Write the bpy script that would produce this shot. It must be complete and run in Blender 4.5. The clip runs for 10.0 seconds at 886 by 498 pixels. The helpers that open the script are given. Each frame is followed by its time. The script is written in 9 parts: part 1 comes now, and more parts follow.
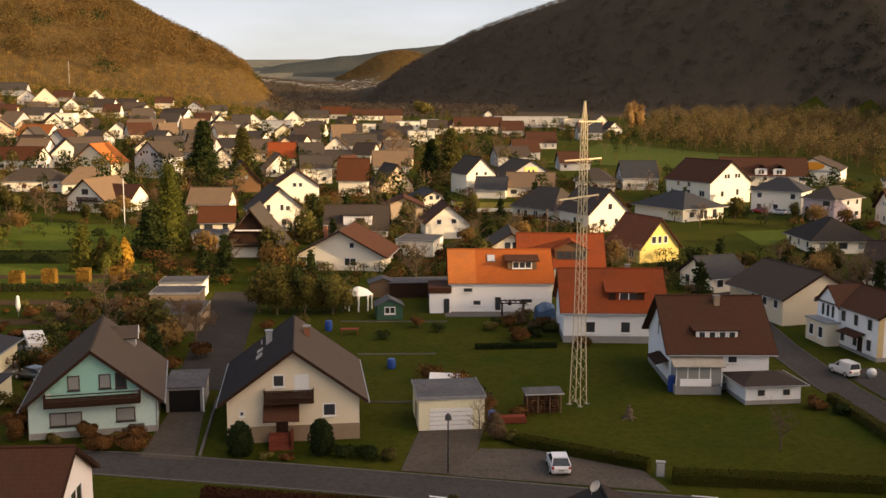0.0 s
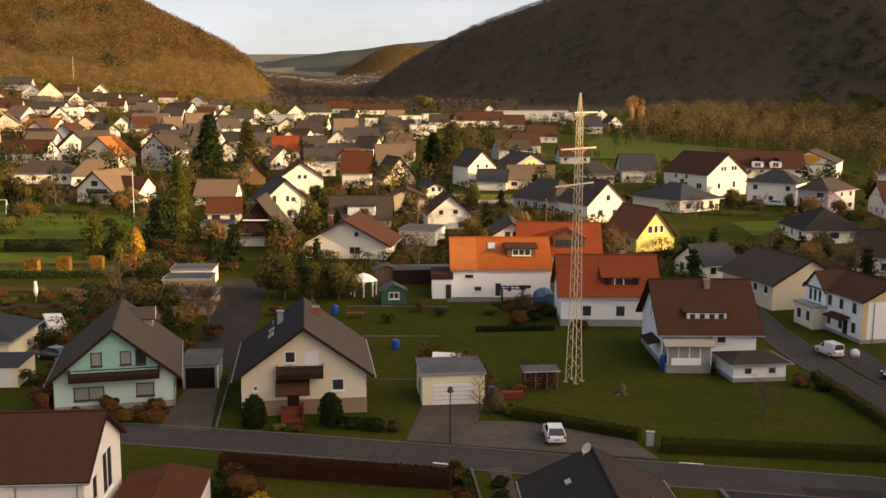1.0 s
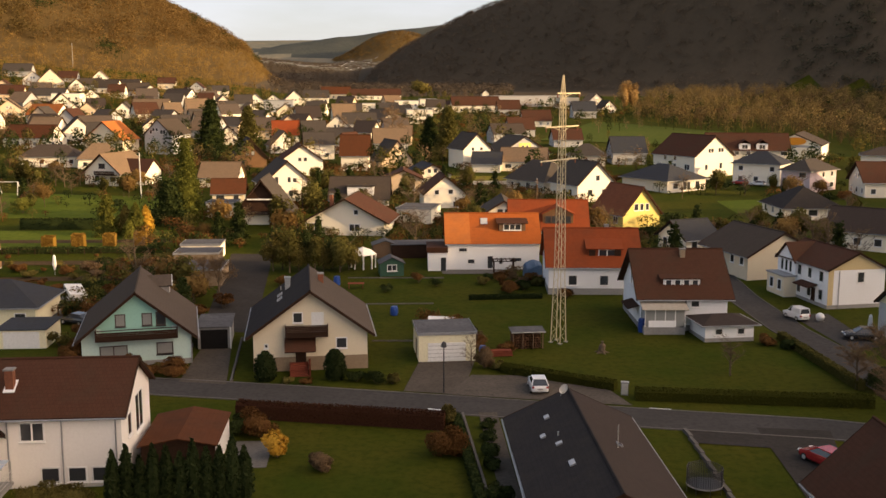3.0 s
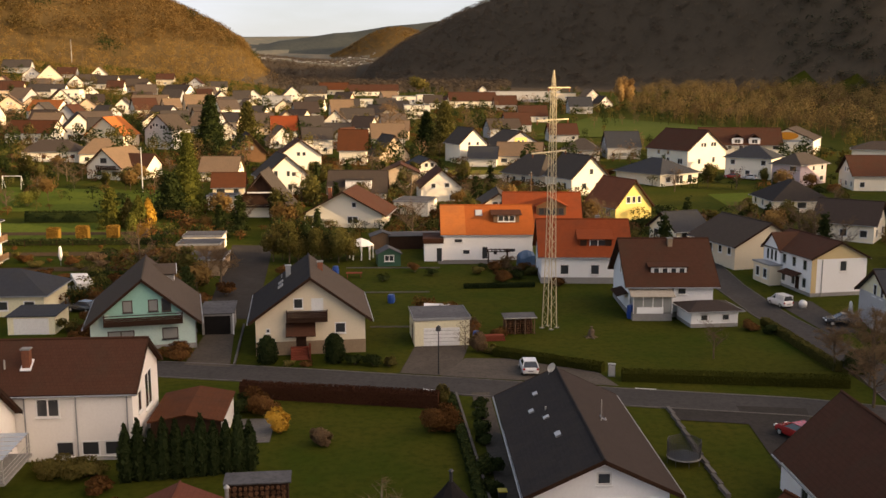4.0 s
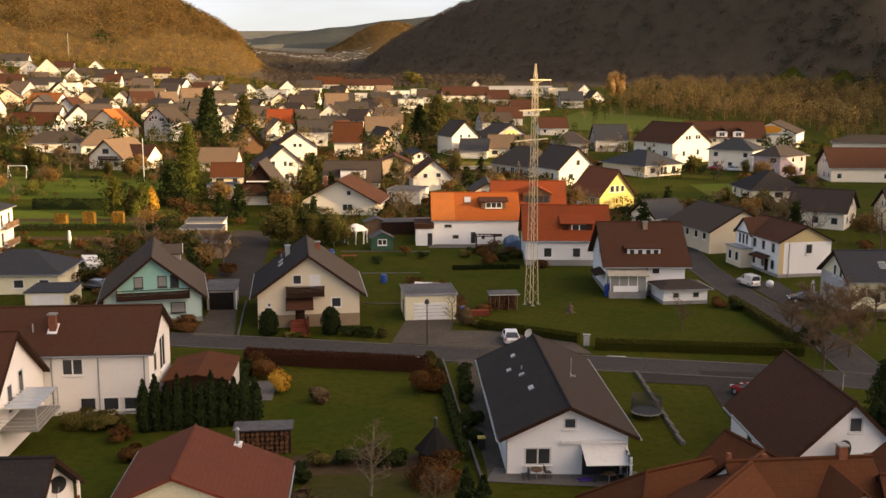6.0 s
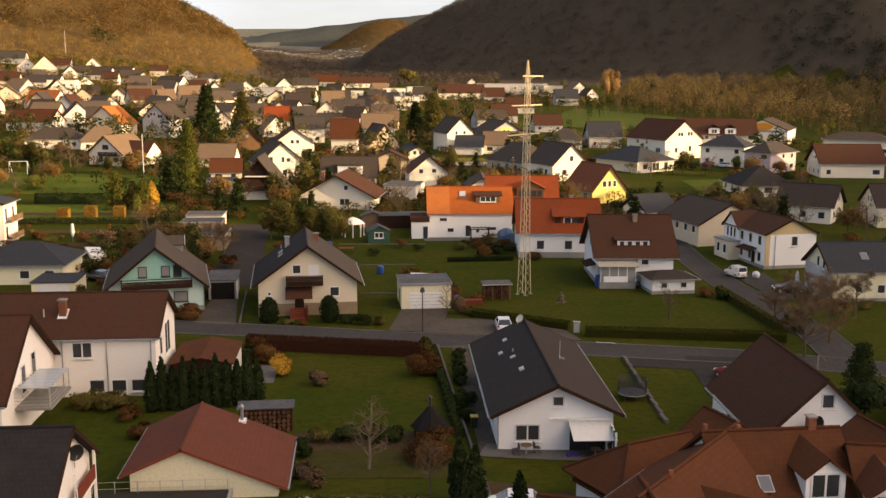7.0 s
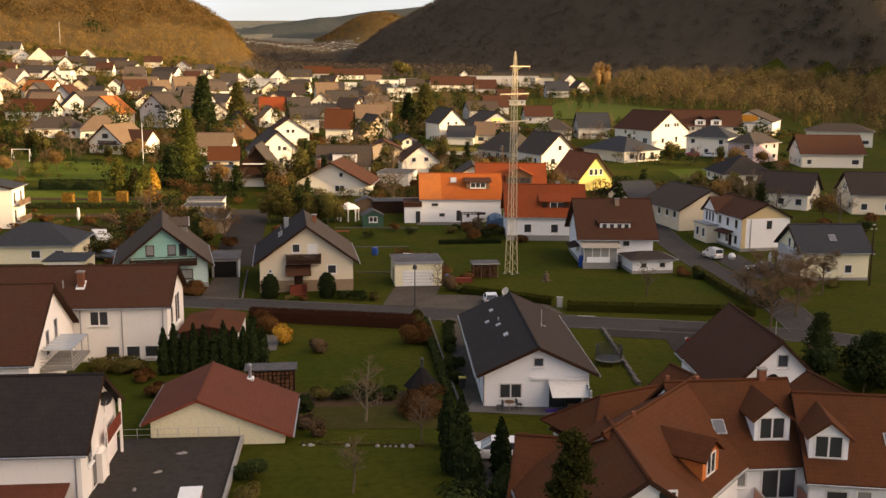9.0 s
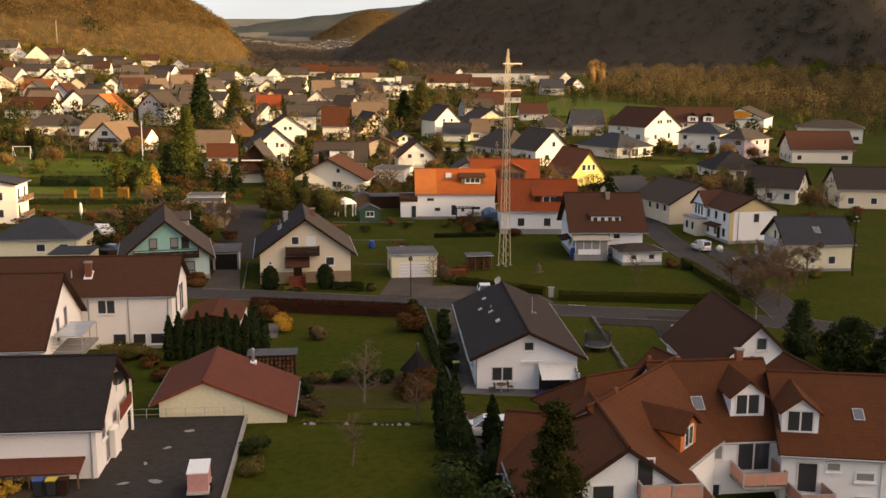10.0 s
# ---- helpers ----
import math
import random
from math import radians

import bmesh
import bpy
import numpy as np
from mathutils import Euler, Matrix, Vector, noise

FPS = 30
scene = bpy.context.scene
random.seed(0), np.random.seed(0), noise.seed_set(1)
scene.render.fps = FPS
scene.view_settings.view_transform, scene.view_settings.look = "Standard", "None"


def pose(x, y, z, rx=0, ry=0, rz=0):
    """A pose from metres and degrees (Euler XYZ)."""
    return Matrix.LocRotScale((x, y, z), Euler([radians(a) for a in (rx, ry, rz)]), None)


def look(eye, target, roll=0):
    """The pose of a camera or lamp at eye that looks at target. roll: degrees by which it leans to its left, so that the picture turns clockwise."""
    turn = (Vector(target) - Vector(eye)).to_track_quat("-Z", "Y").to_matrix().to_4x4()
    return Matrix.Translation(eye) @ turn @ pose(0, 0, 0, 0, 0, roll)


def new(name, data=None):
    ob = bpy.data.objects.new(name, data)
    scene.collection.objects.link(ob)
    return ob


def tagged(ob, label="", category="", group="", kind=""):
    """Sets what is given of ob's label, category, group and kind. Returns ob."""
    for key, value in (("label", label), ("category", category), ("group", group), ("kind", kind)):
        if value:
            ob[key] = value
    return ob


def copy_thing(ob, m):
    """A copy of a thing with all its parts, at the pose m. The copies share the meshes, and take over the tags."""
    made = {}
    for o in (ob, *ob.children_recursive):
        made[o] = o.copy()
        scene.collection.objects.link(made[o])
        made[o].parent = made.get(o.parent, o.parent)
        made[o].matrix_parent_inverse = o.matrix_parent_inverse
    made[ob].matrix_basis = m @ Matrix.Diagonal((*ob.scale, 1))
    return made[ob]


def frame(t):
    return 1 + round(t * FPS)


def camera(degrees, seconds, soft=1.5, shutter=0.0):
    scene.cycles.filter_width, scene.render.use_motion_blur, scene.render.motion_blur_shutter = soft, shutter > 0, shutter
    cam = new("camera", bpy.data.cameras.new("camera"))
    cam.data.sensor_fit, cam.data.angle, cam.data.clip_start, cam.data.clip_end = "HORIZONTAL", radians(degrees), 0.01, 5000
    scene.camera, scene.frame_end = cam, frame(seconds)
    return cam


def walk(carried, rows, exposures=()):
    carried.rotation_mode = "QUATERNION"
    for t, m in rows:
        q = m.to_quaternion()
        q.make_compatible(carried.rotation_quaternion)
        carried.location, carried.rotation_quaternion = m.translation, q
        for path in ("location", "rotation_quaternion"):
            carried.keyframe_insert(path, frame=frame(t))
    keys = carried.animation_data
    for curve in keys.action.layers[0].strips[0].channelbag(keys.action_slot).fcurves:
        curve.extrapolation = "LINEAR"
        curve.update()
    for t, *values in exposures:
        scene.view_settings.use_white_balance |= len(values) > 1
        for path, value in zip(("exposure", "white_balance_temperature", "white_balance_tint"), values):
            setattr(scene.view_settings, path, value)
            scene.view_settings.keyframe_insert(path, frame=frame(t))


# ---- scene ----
cam = camera(48.0, 10.0)
PATH = [
    (0, (1.674, 11.419, 30.18), (1.818, 13.394, 29.896), 0.2),
    (0.5, (1.447, 8.843, 30.074), (1.586, 10.817, 29.783), 0.2),
    (1, (1.198, 6.188, 29.856), (1.339, 8.161, 29.562), 0.2),
    (1.5, (1.014, 3.855, 29.7), (1.155, 5.827, 29.398), 0.2),
    (2, (0.88, 1.585, 29.555), (1.022, 3.556, 29.248), 0.2),
    (2.5, (0.883, -0.687, 29.48), (1.027, 1.283, 29.166), 0.1),
    (4, (0.928, -7.129, 29.261), (1.078, -5.161, 28.932), -0.0),
    (4.5, (0.897, -9.295, 29.167), (1.052, -7.328, 28.838), 0.0),
    (5, (0.922, -11.301, 29.084), (1.078, -9.335, 28.75), 0.0),
    (5.5, (0.956, -13.632, 29.048), (1.114, -11.667, 28.711), 0.1),
    (7, (0.753, -19.578, 28.682), (0.922, -17.615, 28.34), 0.2),
    (7.5, (0.575, -21.554, 28.626), (0.749, -19.592, 28.281), 0.3),
    (8, (0.479, -23.436, 28.584), (0.655, -21.475, 28.235), 0.4),
    (8.5, (0.455, -25.373, 28.502), (0.634, -23.412, 28.15), 0.3),
    (9, (0.27, -26.898, 28.329), (0.454, -24.939, 27.973), 0.4),
    (9.5, (0.205, -28.941, 28.254), (0.392, -26.982, 27.896), 0.4),
    (10, (0.112, -30.758, 28.25), (0.303, -28.8, 27.89), 0.3),
]
walk(cam, [(t, look(eye, target, roll)) for t, eye, target, roll in PATH], [(0, 0.54, 6950, 20), (3, 0.58, 6950, 20), (4.6, 0.64, 6900, 20), (5.5, 0.74, 6900, 20), (8.5, 0.74, 6900, 20), (10.0, 0.69, 6900, 20)])

# ---- light: low winter sun from behind on one side, clear pale sky ----
SUN_EL, SUN_TO = 12.0, Vector((0.940, -0.342, 0.0))
to_sun = Vector((SUN_TO.x * math.cos(radians(SUN_EL)), SUN_TO.y * math.cos(radians(SUN_EL)), math.sin(radians(SUN_EL))))
sun = new("sun", bpy.data.lights.new("sun", "SUN"))
sun.data.energy, sun.data.angle, sun.data.color = 5.0, radians(0.6), (1.0, 0.73, 0.38)
sun.matrix_world = look((0, 0, 300), Vector((0, 0, 300)) - to_sun)
world = bpy.data.worlds.new("sky")
scene.world = world
world.use_nodes = True
wn = world.node_tree
sky = wn.nodes.new("ShaderNodeTexSky")
sky.sky_type, sky.sun_disc = "NISHITA", False
sky.sun_elevation, sky.sun_rotation = radians(SUN_EL), math.atan2(SUN_TO.x, SUN_TO.y)
sky.air_density, sky.dust_density, sky.ozone_density = 1.0, 1.6, 1.0
# a thin veil of high cloud over the whole sky
veil_at = wn.nodes.new("ShaderNodeTexCoord")
veil_map = wn.nodes.new("ShaderNodeMapping")
veil_map.inputs["Scale"].default_value = (1.0, 1.0, 4.5)
wn.links.new(veil_at.outputs["Generated"], veil_map.inputs[0])
veil = wn.nodes.new("ShaderNodeTexNoise")
veil.inputs["Scale"].default_value, veil.inputs["Detail"].default_value, veil.inputs["Roughness"].default_value = 2.6, 6.0, 0.55
wn.links.new(veil_map.outputs[0], veil.inputs["Vector"])
veil_fac = wn.nodes.new("ShaderNodeMapRange")
veil_fac.inputs[1].default_value, veil_fac.inputs[2].default_value, veil_fac.inputs[3].default_value, veil_fac.inputs[4].default_value = 0.36, 0.66, 0.55, 0.95
wn.links.new(veil.outputs[0], veil_fac.inputs[0])
veil_mix = wn.nodes.new("ShaderNodeMix")
veil_mix.data_type = "RGBA"
wn.links.new(veil_fac.outputs[0], veil_mix.inputs[0])
wn.links.new(sky.outputs[0], veil_mix.inputs[6])
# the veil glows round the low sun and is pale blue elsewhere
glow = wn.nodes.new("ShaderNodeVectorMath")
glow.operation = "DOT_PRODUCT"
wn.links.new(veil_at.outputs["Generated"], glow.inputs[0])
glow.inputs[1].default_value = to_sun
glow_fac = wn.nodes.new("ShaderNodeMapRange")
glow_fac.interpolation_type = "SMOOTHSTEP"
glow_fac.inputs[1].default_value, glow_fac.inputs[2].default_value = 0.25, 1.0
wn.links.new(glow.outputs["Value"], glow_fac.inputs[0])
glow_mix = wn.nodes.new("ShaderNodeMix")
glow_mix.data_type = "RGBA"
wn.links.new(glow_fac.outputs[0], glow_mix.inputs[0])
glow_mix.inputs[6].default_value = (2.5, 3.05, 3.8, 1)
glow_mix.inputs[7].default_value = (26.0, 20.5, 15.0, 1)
# the veil is brightest low over the horizon, all round
height = wn.nodes.new("ShaderNodeSeparateXYZ")
wn.links.new(veil_at.outputs["Generated"], height.inputs[0])
low = wn.nodes.new("ShaderNodeMapRange")
low.interpolation_type = "SMOOTHSTEP"
low.inputs[1].default_value, low.inputs[2].default_value, low.inputs[3].default_value, low.inputs[4].default_value = 0.02, 0.26, 1.0, 0.0
wn.links.new(height.outputs["Z"], low.inputs[0])
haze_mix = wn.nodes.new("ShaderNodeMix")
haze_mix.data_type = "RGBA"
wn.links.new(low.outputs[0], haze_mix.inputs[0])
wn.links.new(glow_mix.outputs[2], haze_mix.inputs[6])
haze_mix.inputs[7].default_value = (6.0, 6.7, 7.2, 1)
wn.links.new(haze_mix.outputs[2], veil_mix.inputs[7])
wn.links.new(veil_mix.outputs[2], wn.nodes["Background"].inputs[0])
wn.nodes["Background"].inputs[1].default_value = 0.106


# ---- materials ----
def mix_node(nt, fac, a, b):
    n = nt.nodes.new("ShaderNodeMix")
    n.data_type = "RGBA"
    for sock, v in ((n.inputs[0], fac), (n.inputs[6], a), (n.inputs[7], b)):
        if hasattr(v, "is_linked"):
            nt.links.new(v, sock)
        elif isinstance(v, (int, float)):
            sock.default_value = v
        else:
            sock.default_value = (*v, 1)
    return n.outputs[2]


def ramp(nt, fac, lo, hi):
    n = nt.nodes.new("ShaderNodeMapRange")
    nt.links.new(fac, n.inputs[0])
    n.inputs[1].default_value, n.inputs[2].default_value = lo, hi
    return n.outputs[0]


def noise_node(nt, coord, scale, detail=4.0, rough=0.6):
    n = nt.nodes.new("ShaderNodeTexNoise")
    nt.links.new(coord, n.inputs["Vector"])
    n.inputs["Scale"].default_value, n.inputs["Detail"].default_value, n.inputs["Roughness"].default_value = scale, detail, rough
    return n.outputs[0]


def surface(name, a, b, c=None, big=0.15, small=3.0, rough=0.85, bump=0.15, metal=0.0, vary=0.12, coat=0.0):
    """A worn surface: colours a and b mixed by a broad noise, c by a fine one, with a shift of tone from object to object."""
    m = bpy.data.materials.new(name)
    m.use_nodes = True
    nt = m.node_tree
    bsdf = nt.nodes["Principled BSDF"]
    co = nt.nodes.new("ShaderNodeTexCoord").outputs["Object"]
    wide, fine = noise_node(nt, co, big), noise_node(nt, co, small, 6.0, 0.7)
    col = mix_node(nt, ramp(nt, wide, 0.32, 0.68), a, b)
    col = mix_node(nt, ramp(nt, fine, 0.45, 0.75), col, c or tuple(v * 0.72 for v in a))
    info = nt.nodes.new("ShaderNodeObjectInfo").outputs["Random"]
    hsv = nt.nodes.new("ShaderNodeHueSaturation")
    val = nt.nodes.new("ShaderNodeMapRange")
    nt.links.new(info, val.inputs[0])
    val.inputs[3].default_value, val.inputs[4].default_value = 1 - vary, 1 + vary
    nt.links.new(val.outputs[0], hsv.inputs["Value"])
    nt.links.new(col, hsv.inputs["Color"])
    nt.links.new(hsv.outputs[0], bsdf.inputs["Base Color"])
    bsdf.inputs["Roughness"].default_value, bsdf.inputs["Metallic"].default_value = rough, metal
    bsdf.inputs["Coat Weight"].default_value = coat
    if rough > 0.65:
        bsdf.inputs["Specular IOR Level"].default_value = 0.02
    if bump:
        bn = nt.nodes.new("ShaderNodeBump")
        bn.inputs["Strength"].default_value, bn.inputs["Distance"].default_value = bump, 0.05
        nt.links.new(fine, bn.inputs["Height"])
        nt.links.new(bn.outputs[0], bsdf.inputs["Normal"])
    return m


def tiles(name, a, b, moss, width=0.30, row=0.36, rough=0.75, bump=0.22, stain=0.45):
    """Roof tiles in rows, laid out by the roof's own metres along ridge and slope, with weather stains."""
    m = bpy.data.materials.new(name)
    m.use_nodes = True
    nt = m.node_tree
    bsdf = nt.nodes["Principled BSDF"]
    tc = nt.nodes.new("ShaderNodeTexCoord")
    br = nt.nodes.new("ShaderNodeTexBrick")
    nt.links.new(tc.outputs["UV"], br.inputs["Vector"])
    br.inputs["Scale"].default_value, br.inputs["Brick Width"].default_value, br.inputs["Row Height"].default_value = 1.0, width, row
    br.inputs["Mortar Size"].default_value, br.inputs["Mortar Smooth"].default_value, br.inputs["Bias"].default_value = 0.025, 0.6, -0.1
    br.inputs["Color1"].default_value, br.inputs["Color2"].default_value = (*a, 1), (*[0.6 * u + 0.4 * v for u, v in zip(a, b)], 1)
    br.inputs["Mortar"].default_value = (*[v * 0.82 for v in a], 1)
    wide, fine = noise_node(nt, tc.outputs["Object"], 0.35, 5.0, 0.65), noise_node(nt, tc.outputs["Object"], 2.2, 6.0, 0.7)
    col = mix_node(nt, ramp(nt, wide, 0.45, 0.85), br.outputs[0], moss)
    dark = nt.nodes.new("ShaderNodeMath")
    dark.operation = "MULTIPLY"
    nt.links.new(ramp(nt, fine, 0.45, 0.8), dark.inputs[0])
    dark.inputs[1].default_value = stain
    col = mix_node(nt, dark.outputs[0], col, tuple(v * 0.55 for v in a))
    nt.links.new(col, bsdf.inputs["Base Color"])
    bsdf.inputs["Roughness"].default_value = rough
    bsdf.inputs["Specular IOR Level"].default_value = 0.05
    bn = nt.nodes.new("ShaderNodeBump")
    bn.inputs["Strength"].default_value, bn.inputs["Distance"].default_value = bump, 0.04
    nt.links.new(br.outputs["Fac"], bn.inputs["Height"])
    bn.invert = True
    nt.links.new(bn.outputs[0], bsdf.inputs["Normal"])
    return m


def leafy(name, a, b, rough=0.8, thinness=0.25, patch_m=0.0):
    """Foliage: tone shifts from leaf clump to leaf clump and from plant to plant; patch_m: also from crown to crown, in metres."""
    m = bpy.data.materials.new(name)
    m.use_nodes = True
    nt = m.node_tree
    bsdf = nt.nodes["Principled BSDF"]
    geo = nt.nodes.new("ShaderNodeNewGeometry")
    info = nt.nodes.new("ShaderNodeObjectInfo").outputs["Random"]
    col = mix_node(nt, geo.outputs["Random Per Island"], a, b)
    if patch_m:
        co = nt.nodes.new("ShaderNodeTexCoord").outputs["Object"]
        crowns = ramp(nt, noise_node(nt, co, 1.0 / patch_m, 2.0, 0.5), 0.36, 0.64)
        stands = ramp(nt, noise_node(nt, co, 0.12 / patch_m, 3.0, 0.6), 0.38, 0.66)
        col = mix_node(nt, crowns, mix_node(nt, 0.30, col, (0.012, 0.010, 0.006)), mix_node(nt, 0.12, col, (0.46, 0.32, 0.13)))
        col = mix_node(nt, stands, col, mix_node(nt, 0.18, col, (0.02, 0.022, 0.010)))
    hsv = nt.nodes.new("ShaderNodeHueSaturation")
    val = nt.nodes.new("ShaderNodeMapRange")
    nt.links.new(info, val.inputs[0])
    val.inputs[3].default_value, val.inputs[4].default_value = 0.75, 1.3
    nt.links.new(val.outputs[0], hsv.inputs["Value"])
    nt.links.new(col, hsv.inputs["Color"])
    nt.links.new(hsv.outputs[0], bsdf.inputs["Base Color"])
    bsdf.inputs["Roughness"].default_value = rough
    bsdf.inputs["Specular IOR Level"].default_value = 0.0
    if thinness:
        thin = nt.nodes.new("ShaderNodeBsdfTranslucent")
        nt.links.new(hsv.outputs[0], thin.inputs["Color"])
        both = nt.nodes.new("ShaderNodeMixShader")
        both.inputs[0].default_value = thinness
        nt.links.new(bsdf.outputs[0], both.inputs[1])
        nt.links.new(thin.outputs[0], both.inputs[2])
        nt.links.new(both.outputs[0], nt.nodes["Material Output"].inputs["Surface"])
    return m


def pane_glass(name, tint, rough=0.06):
    m = bpy.data.materials.new(name)
    m.use_nodes = True
    bsdf = m.node_tree.nodes["Principled BSDF"]
    bsdf.inputs["Base Color"].default_value = (*tint, 1)
    bsdf.inputs["Roughness"].default_value, bsdf.inputs["IOR"].default_value = rough, 1.5
    return m


WALL = {
    "white": surface("white_render", (0.87, 0.88, 0.89), (0.83, 0.84, 0.84), (0.80, 0.80, 0.80), 0.25, 5.0, 0.9, 0.02, vary=0.05),
    "cream": surface("cream_render", (0.78, 0.69, 0.52), (0.73, 0.64, 0.48), (0.70, 0.615, 0.46), 0.25, 5.0, 0.9, 0.03, vary=0.05),
    # white for the sunlit village, with the sun's yellow mixed into it
    "warm_white": surface("warm_white_render", (0.88, 0.83, 0.70), (0.84, 0.78, 0.65), (0.80, 0.74, 0.61), 0.25, 5.0, 0.9, 0.03, vary=0.12),
    "mint": surface("mint_render", (0.53, 0.70, 0.65), (0.57, 0.73, 0.68), (0.46, 0.60, 0.56), 0.25, 5.0, 0.9, 0.03, vary=0.03),
    "mint_dark": surface("dark_mint_render", (0.30, 0.56, 0.48), (0.33, 0.59, 0.51), (0.26, 0.48, 0.42), 0.25, 5.0, 0.9, 0.03, vary=0.03),
    "yellow": surface("yellow_render", (0.80, 0.66, 0.22), (0.76, 0.62, 0.20), (0.66, 0.52, 0.18), 0.25, 5.0, 0.9, 0.03, vary=0.04),
    "pale_yellow": surface("pale_yellow_render", (0.807, 0.762, 0.537), (0.763, 0.717, 0.512), (0.632, 0.582, 0.415), 0.25, 5.0, 0.9, 0.03, vary=0.05),
    "grey": surface("grey_render", (0.42, 0.43, 0.44), (0.48, 0.48, 0.48), (0.34, 0.34, 0.34), 0.25, 5.0, 0.9, 0.03, vary=0.08),
    "pink": surface("pink_render", (0.62, 0.50, 0.52), (0.66, 0.54, 0.54), (0.52, 0.42, 0.42), 0.25, 5.0, 0.9, 0.03, vary=0.05),
    "soft_white": surface("soft_white_render", (0.87, 0.84, 0.80), (0.83, 0.80, 0.76), (0.79, 0.76, 0.72), 0.25, 5.0, 0.9, 0.02, vary=0.04),
    "timber": surface("brown_timber_cladding", (0.17, 0.095, 0.05), (0.20, 0.115, 0.06), (0.11, 0.06, 0.035), 0.5, 6.0, 0.85, 0.15, vary=0.08),
    "ochre": surface("ochre_render", (0.62, 0.50, 0.28), (0.58, 0.46, 0.25), (0.52, 0.41, 0.22), 0.25, 5.0, 0.9, 0.03, vary=0.03),
    "peach": surface("peach_render", (0.74, 0.58, 0.40), (0.70, 0.54, 0.38), (0.6, 0.46, 0.32), 0.25, 5.0, 0.9, 0.03, vary=0.08),
    "plinth": surface("grey_plinth", (0.27, 0.26, 0.25), (0.33, 0.32, 0.31), (0.2, 0.2, 0.19), 0.4, 5.0, 0.9, 0.15),
    "tan_plinth": surface("tan_plinth", (0.36, 0.27, 0.18), (0.32, 0.24, 0.16), (0.26, 0.19, 0.13), 0.4, 5.0, 0.9, 0.15),
}
ROOF = {
    "brown": tiles("brown_tiles", (0.074, 0.033, 0.020), (0.088, 0.040, 0.025), (0.060, 0.038, 0.024)),
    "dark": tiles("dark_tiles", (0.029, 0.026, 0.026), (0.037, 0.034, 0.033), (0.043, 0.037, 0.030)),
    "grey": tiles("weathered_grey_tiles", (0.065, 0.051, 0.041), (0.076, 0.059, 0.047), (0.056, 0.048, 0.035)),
    "slate": tiles("blue_grey_slates", (0.043, 0.046, 0.053), (0.054, 0.058, 0.065), (0.050, 0.049, 0.045)),
    "orange": tiles("orange_clay_tiles", (0.442, 0.145, 0.038), (0.391, 0.119, 0.034), (0.289, 0.111, 0.043)),
    "red": tiles("red_clay_tiles", (0.238, 0.055, 0.019), (0.273, 0.065, 0.023), (0.167, 0.051, 0.023)),
    "clay": tiles("bright_clay_tiles", (0.36, 0.098, 0.024), (0.32, 0.084, 0.021), (0.24, 0.075, 0.024)),
    "rust": tiles("rust_brown_tiles", (0.097, 0.036, 0.016), (0.112, 0.042, 0.018), (0.068, 0.032, 0.017)),
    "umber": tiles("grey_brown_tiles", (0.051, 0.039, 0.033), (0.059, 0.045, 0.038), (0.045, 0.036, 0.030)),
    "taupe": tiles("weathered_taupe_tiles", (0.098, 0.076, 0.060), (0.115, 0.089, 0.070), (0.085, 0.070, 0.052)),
    # lighter copy of the dark tiles, raised for roofs in the sun
    "charcoal": tiles("charcoal_tiles", (0.066, 0.056, 0.048), (0.080, 0.068, 0.058), (0.060, 0.052, 0.042)),
    "clay_brown": tiles("red_brown_clay_tiles", (0.19, 0.068, 0.034), (0.22, 0.078, 0.038), (0.14, 0.058, 0.032)),
    "maroon": tiles("maroon_tiles", (0.130, 0.046, 0.029), (0.145, 0.052, 0.033), (0.098, 0.040, 0.027)),
    # sunlight on brown roofs is put into this tan tone
    "tan": tiles("sun_bleached_tan_tiles", (0.187, 0.128, 0.081), (0.221, 0.153, 0.098), (0.145, 0.111, 0.072)),
}
WOOD_DARK = surface("dark_stained_wood", (0.038, 0.021, 0.014), (0.052, 0.029, 0.020), (0.021, 0.013, 0.008), 0.6, 8.0, 0.7, 0.3)
WOOD = surface("weathered_wood", (0.16, 0.10, 0.06), (0.20, 0.13, 0.08), (0.09, 0.06, 0.04), 0.6, 8.0, 0.8, 0.3)
WOOD_RED = surface("red_stained_wood", (0.210, 0.059, 0.035), (0.182, 0.052, 0.032), (0.126, 0.035, 0.021), 0.6, 8.0, 0.75, 0.3)
FRAME_WHITE = surface("white_plastic_frame", (0.78, 0.78, 0.76), (0.74, 0.74, 0.72), (0.66, 0.66, 0.64), 0.5, 4.0, 0.4, 0.0)
FRAME_DARK = surface("dark_brown_frame", (0.05, 0.032, 0.024), (0.06, 0.04, 0.03), (0.04, 0.026, 0.02), 0.5, 4.0, 0.5, 0.0)
GLASS = pane_glass("window_glass", (0.040, 0.043, 0.048))
GLASS.node_tree.nodes["Principled BSDF"].inputs["Specular IOR Level"].default_value = 0.9
CURTAIN = pane_glass("curtained_window_glass", (0.27, 0.275, 0.265), 0.12)
METAL = surface("galvanised_steel", (0.46, 0.45, 0.42), (0.52, 0.51, 0.47), (0.36, 0.34, 0.30), 0.5, 4.0, 0.5, 0.05, metal=0.35)
# golden sunlight on the mast is put into the steel's base colour
LATTICE = surface("weathered_lattice_steel", (0.60, 0.51, 0.32), (0.65, 0.56, 0.36), (0.44, 0.36, 0.23), 0.5, 4.0, 0.6, 0.05)
ZINC = surface("zinc_sheet", (0.34, 0.35, 0.36), (0.40, 0.41, 0.42), (0.27, 0.27, 0.27), 0.5, 3.0, 0.45, 0.1, metal=0.5)
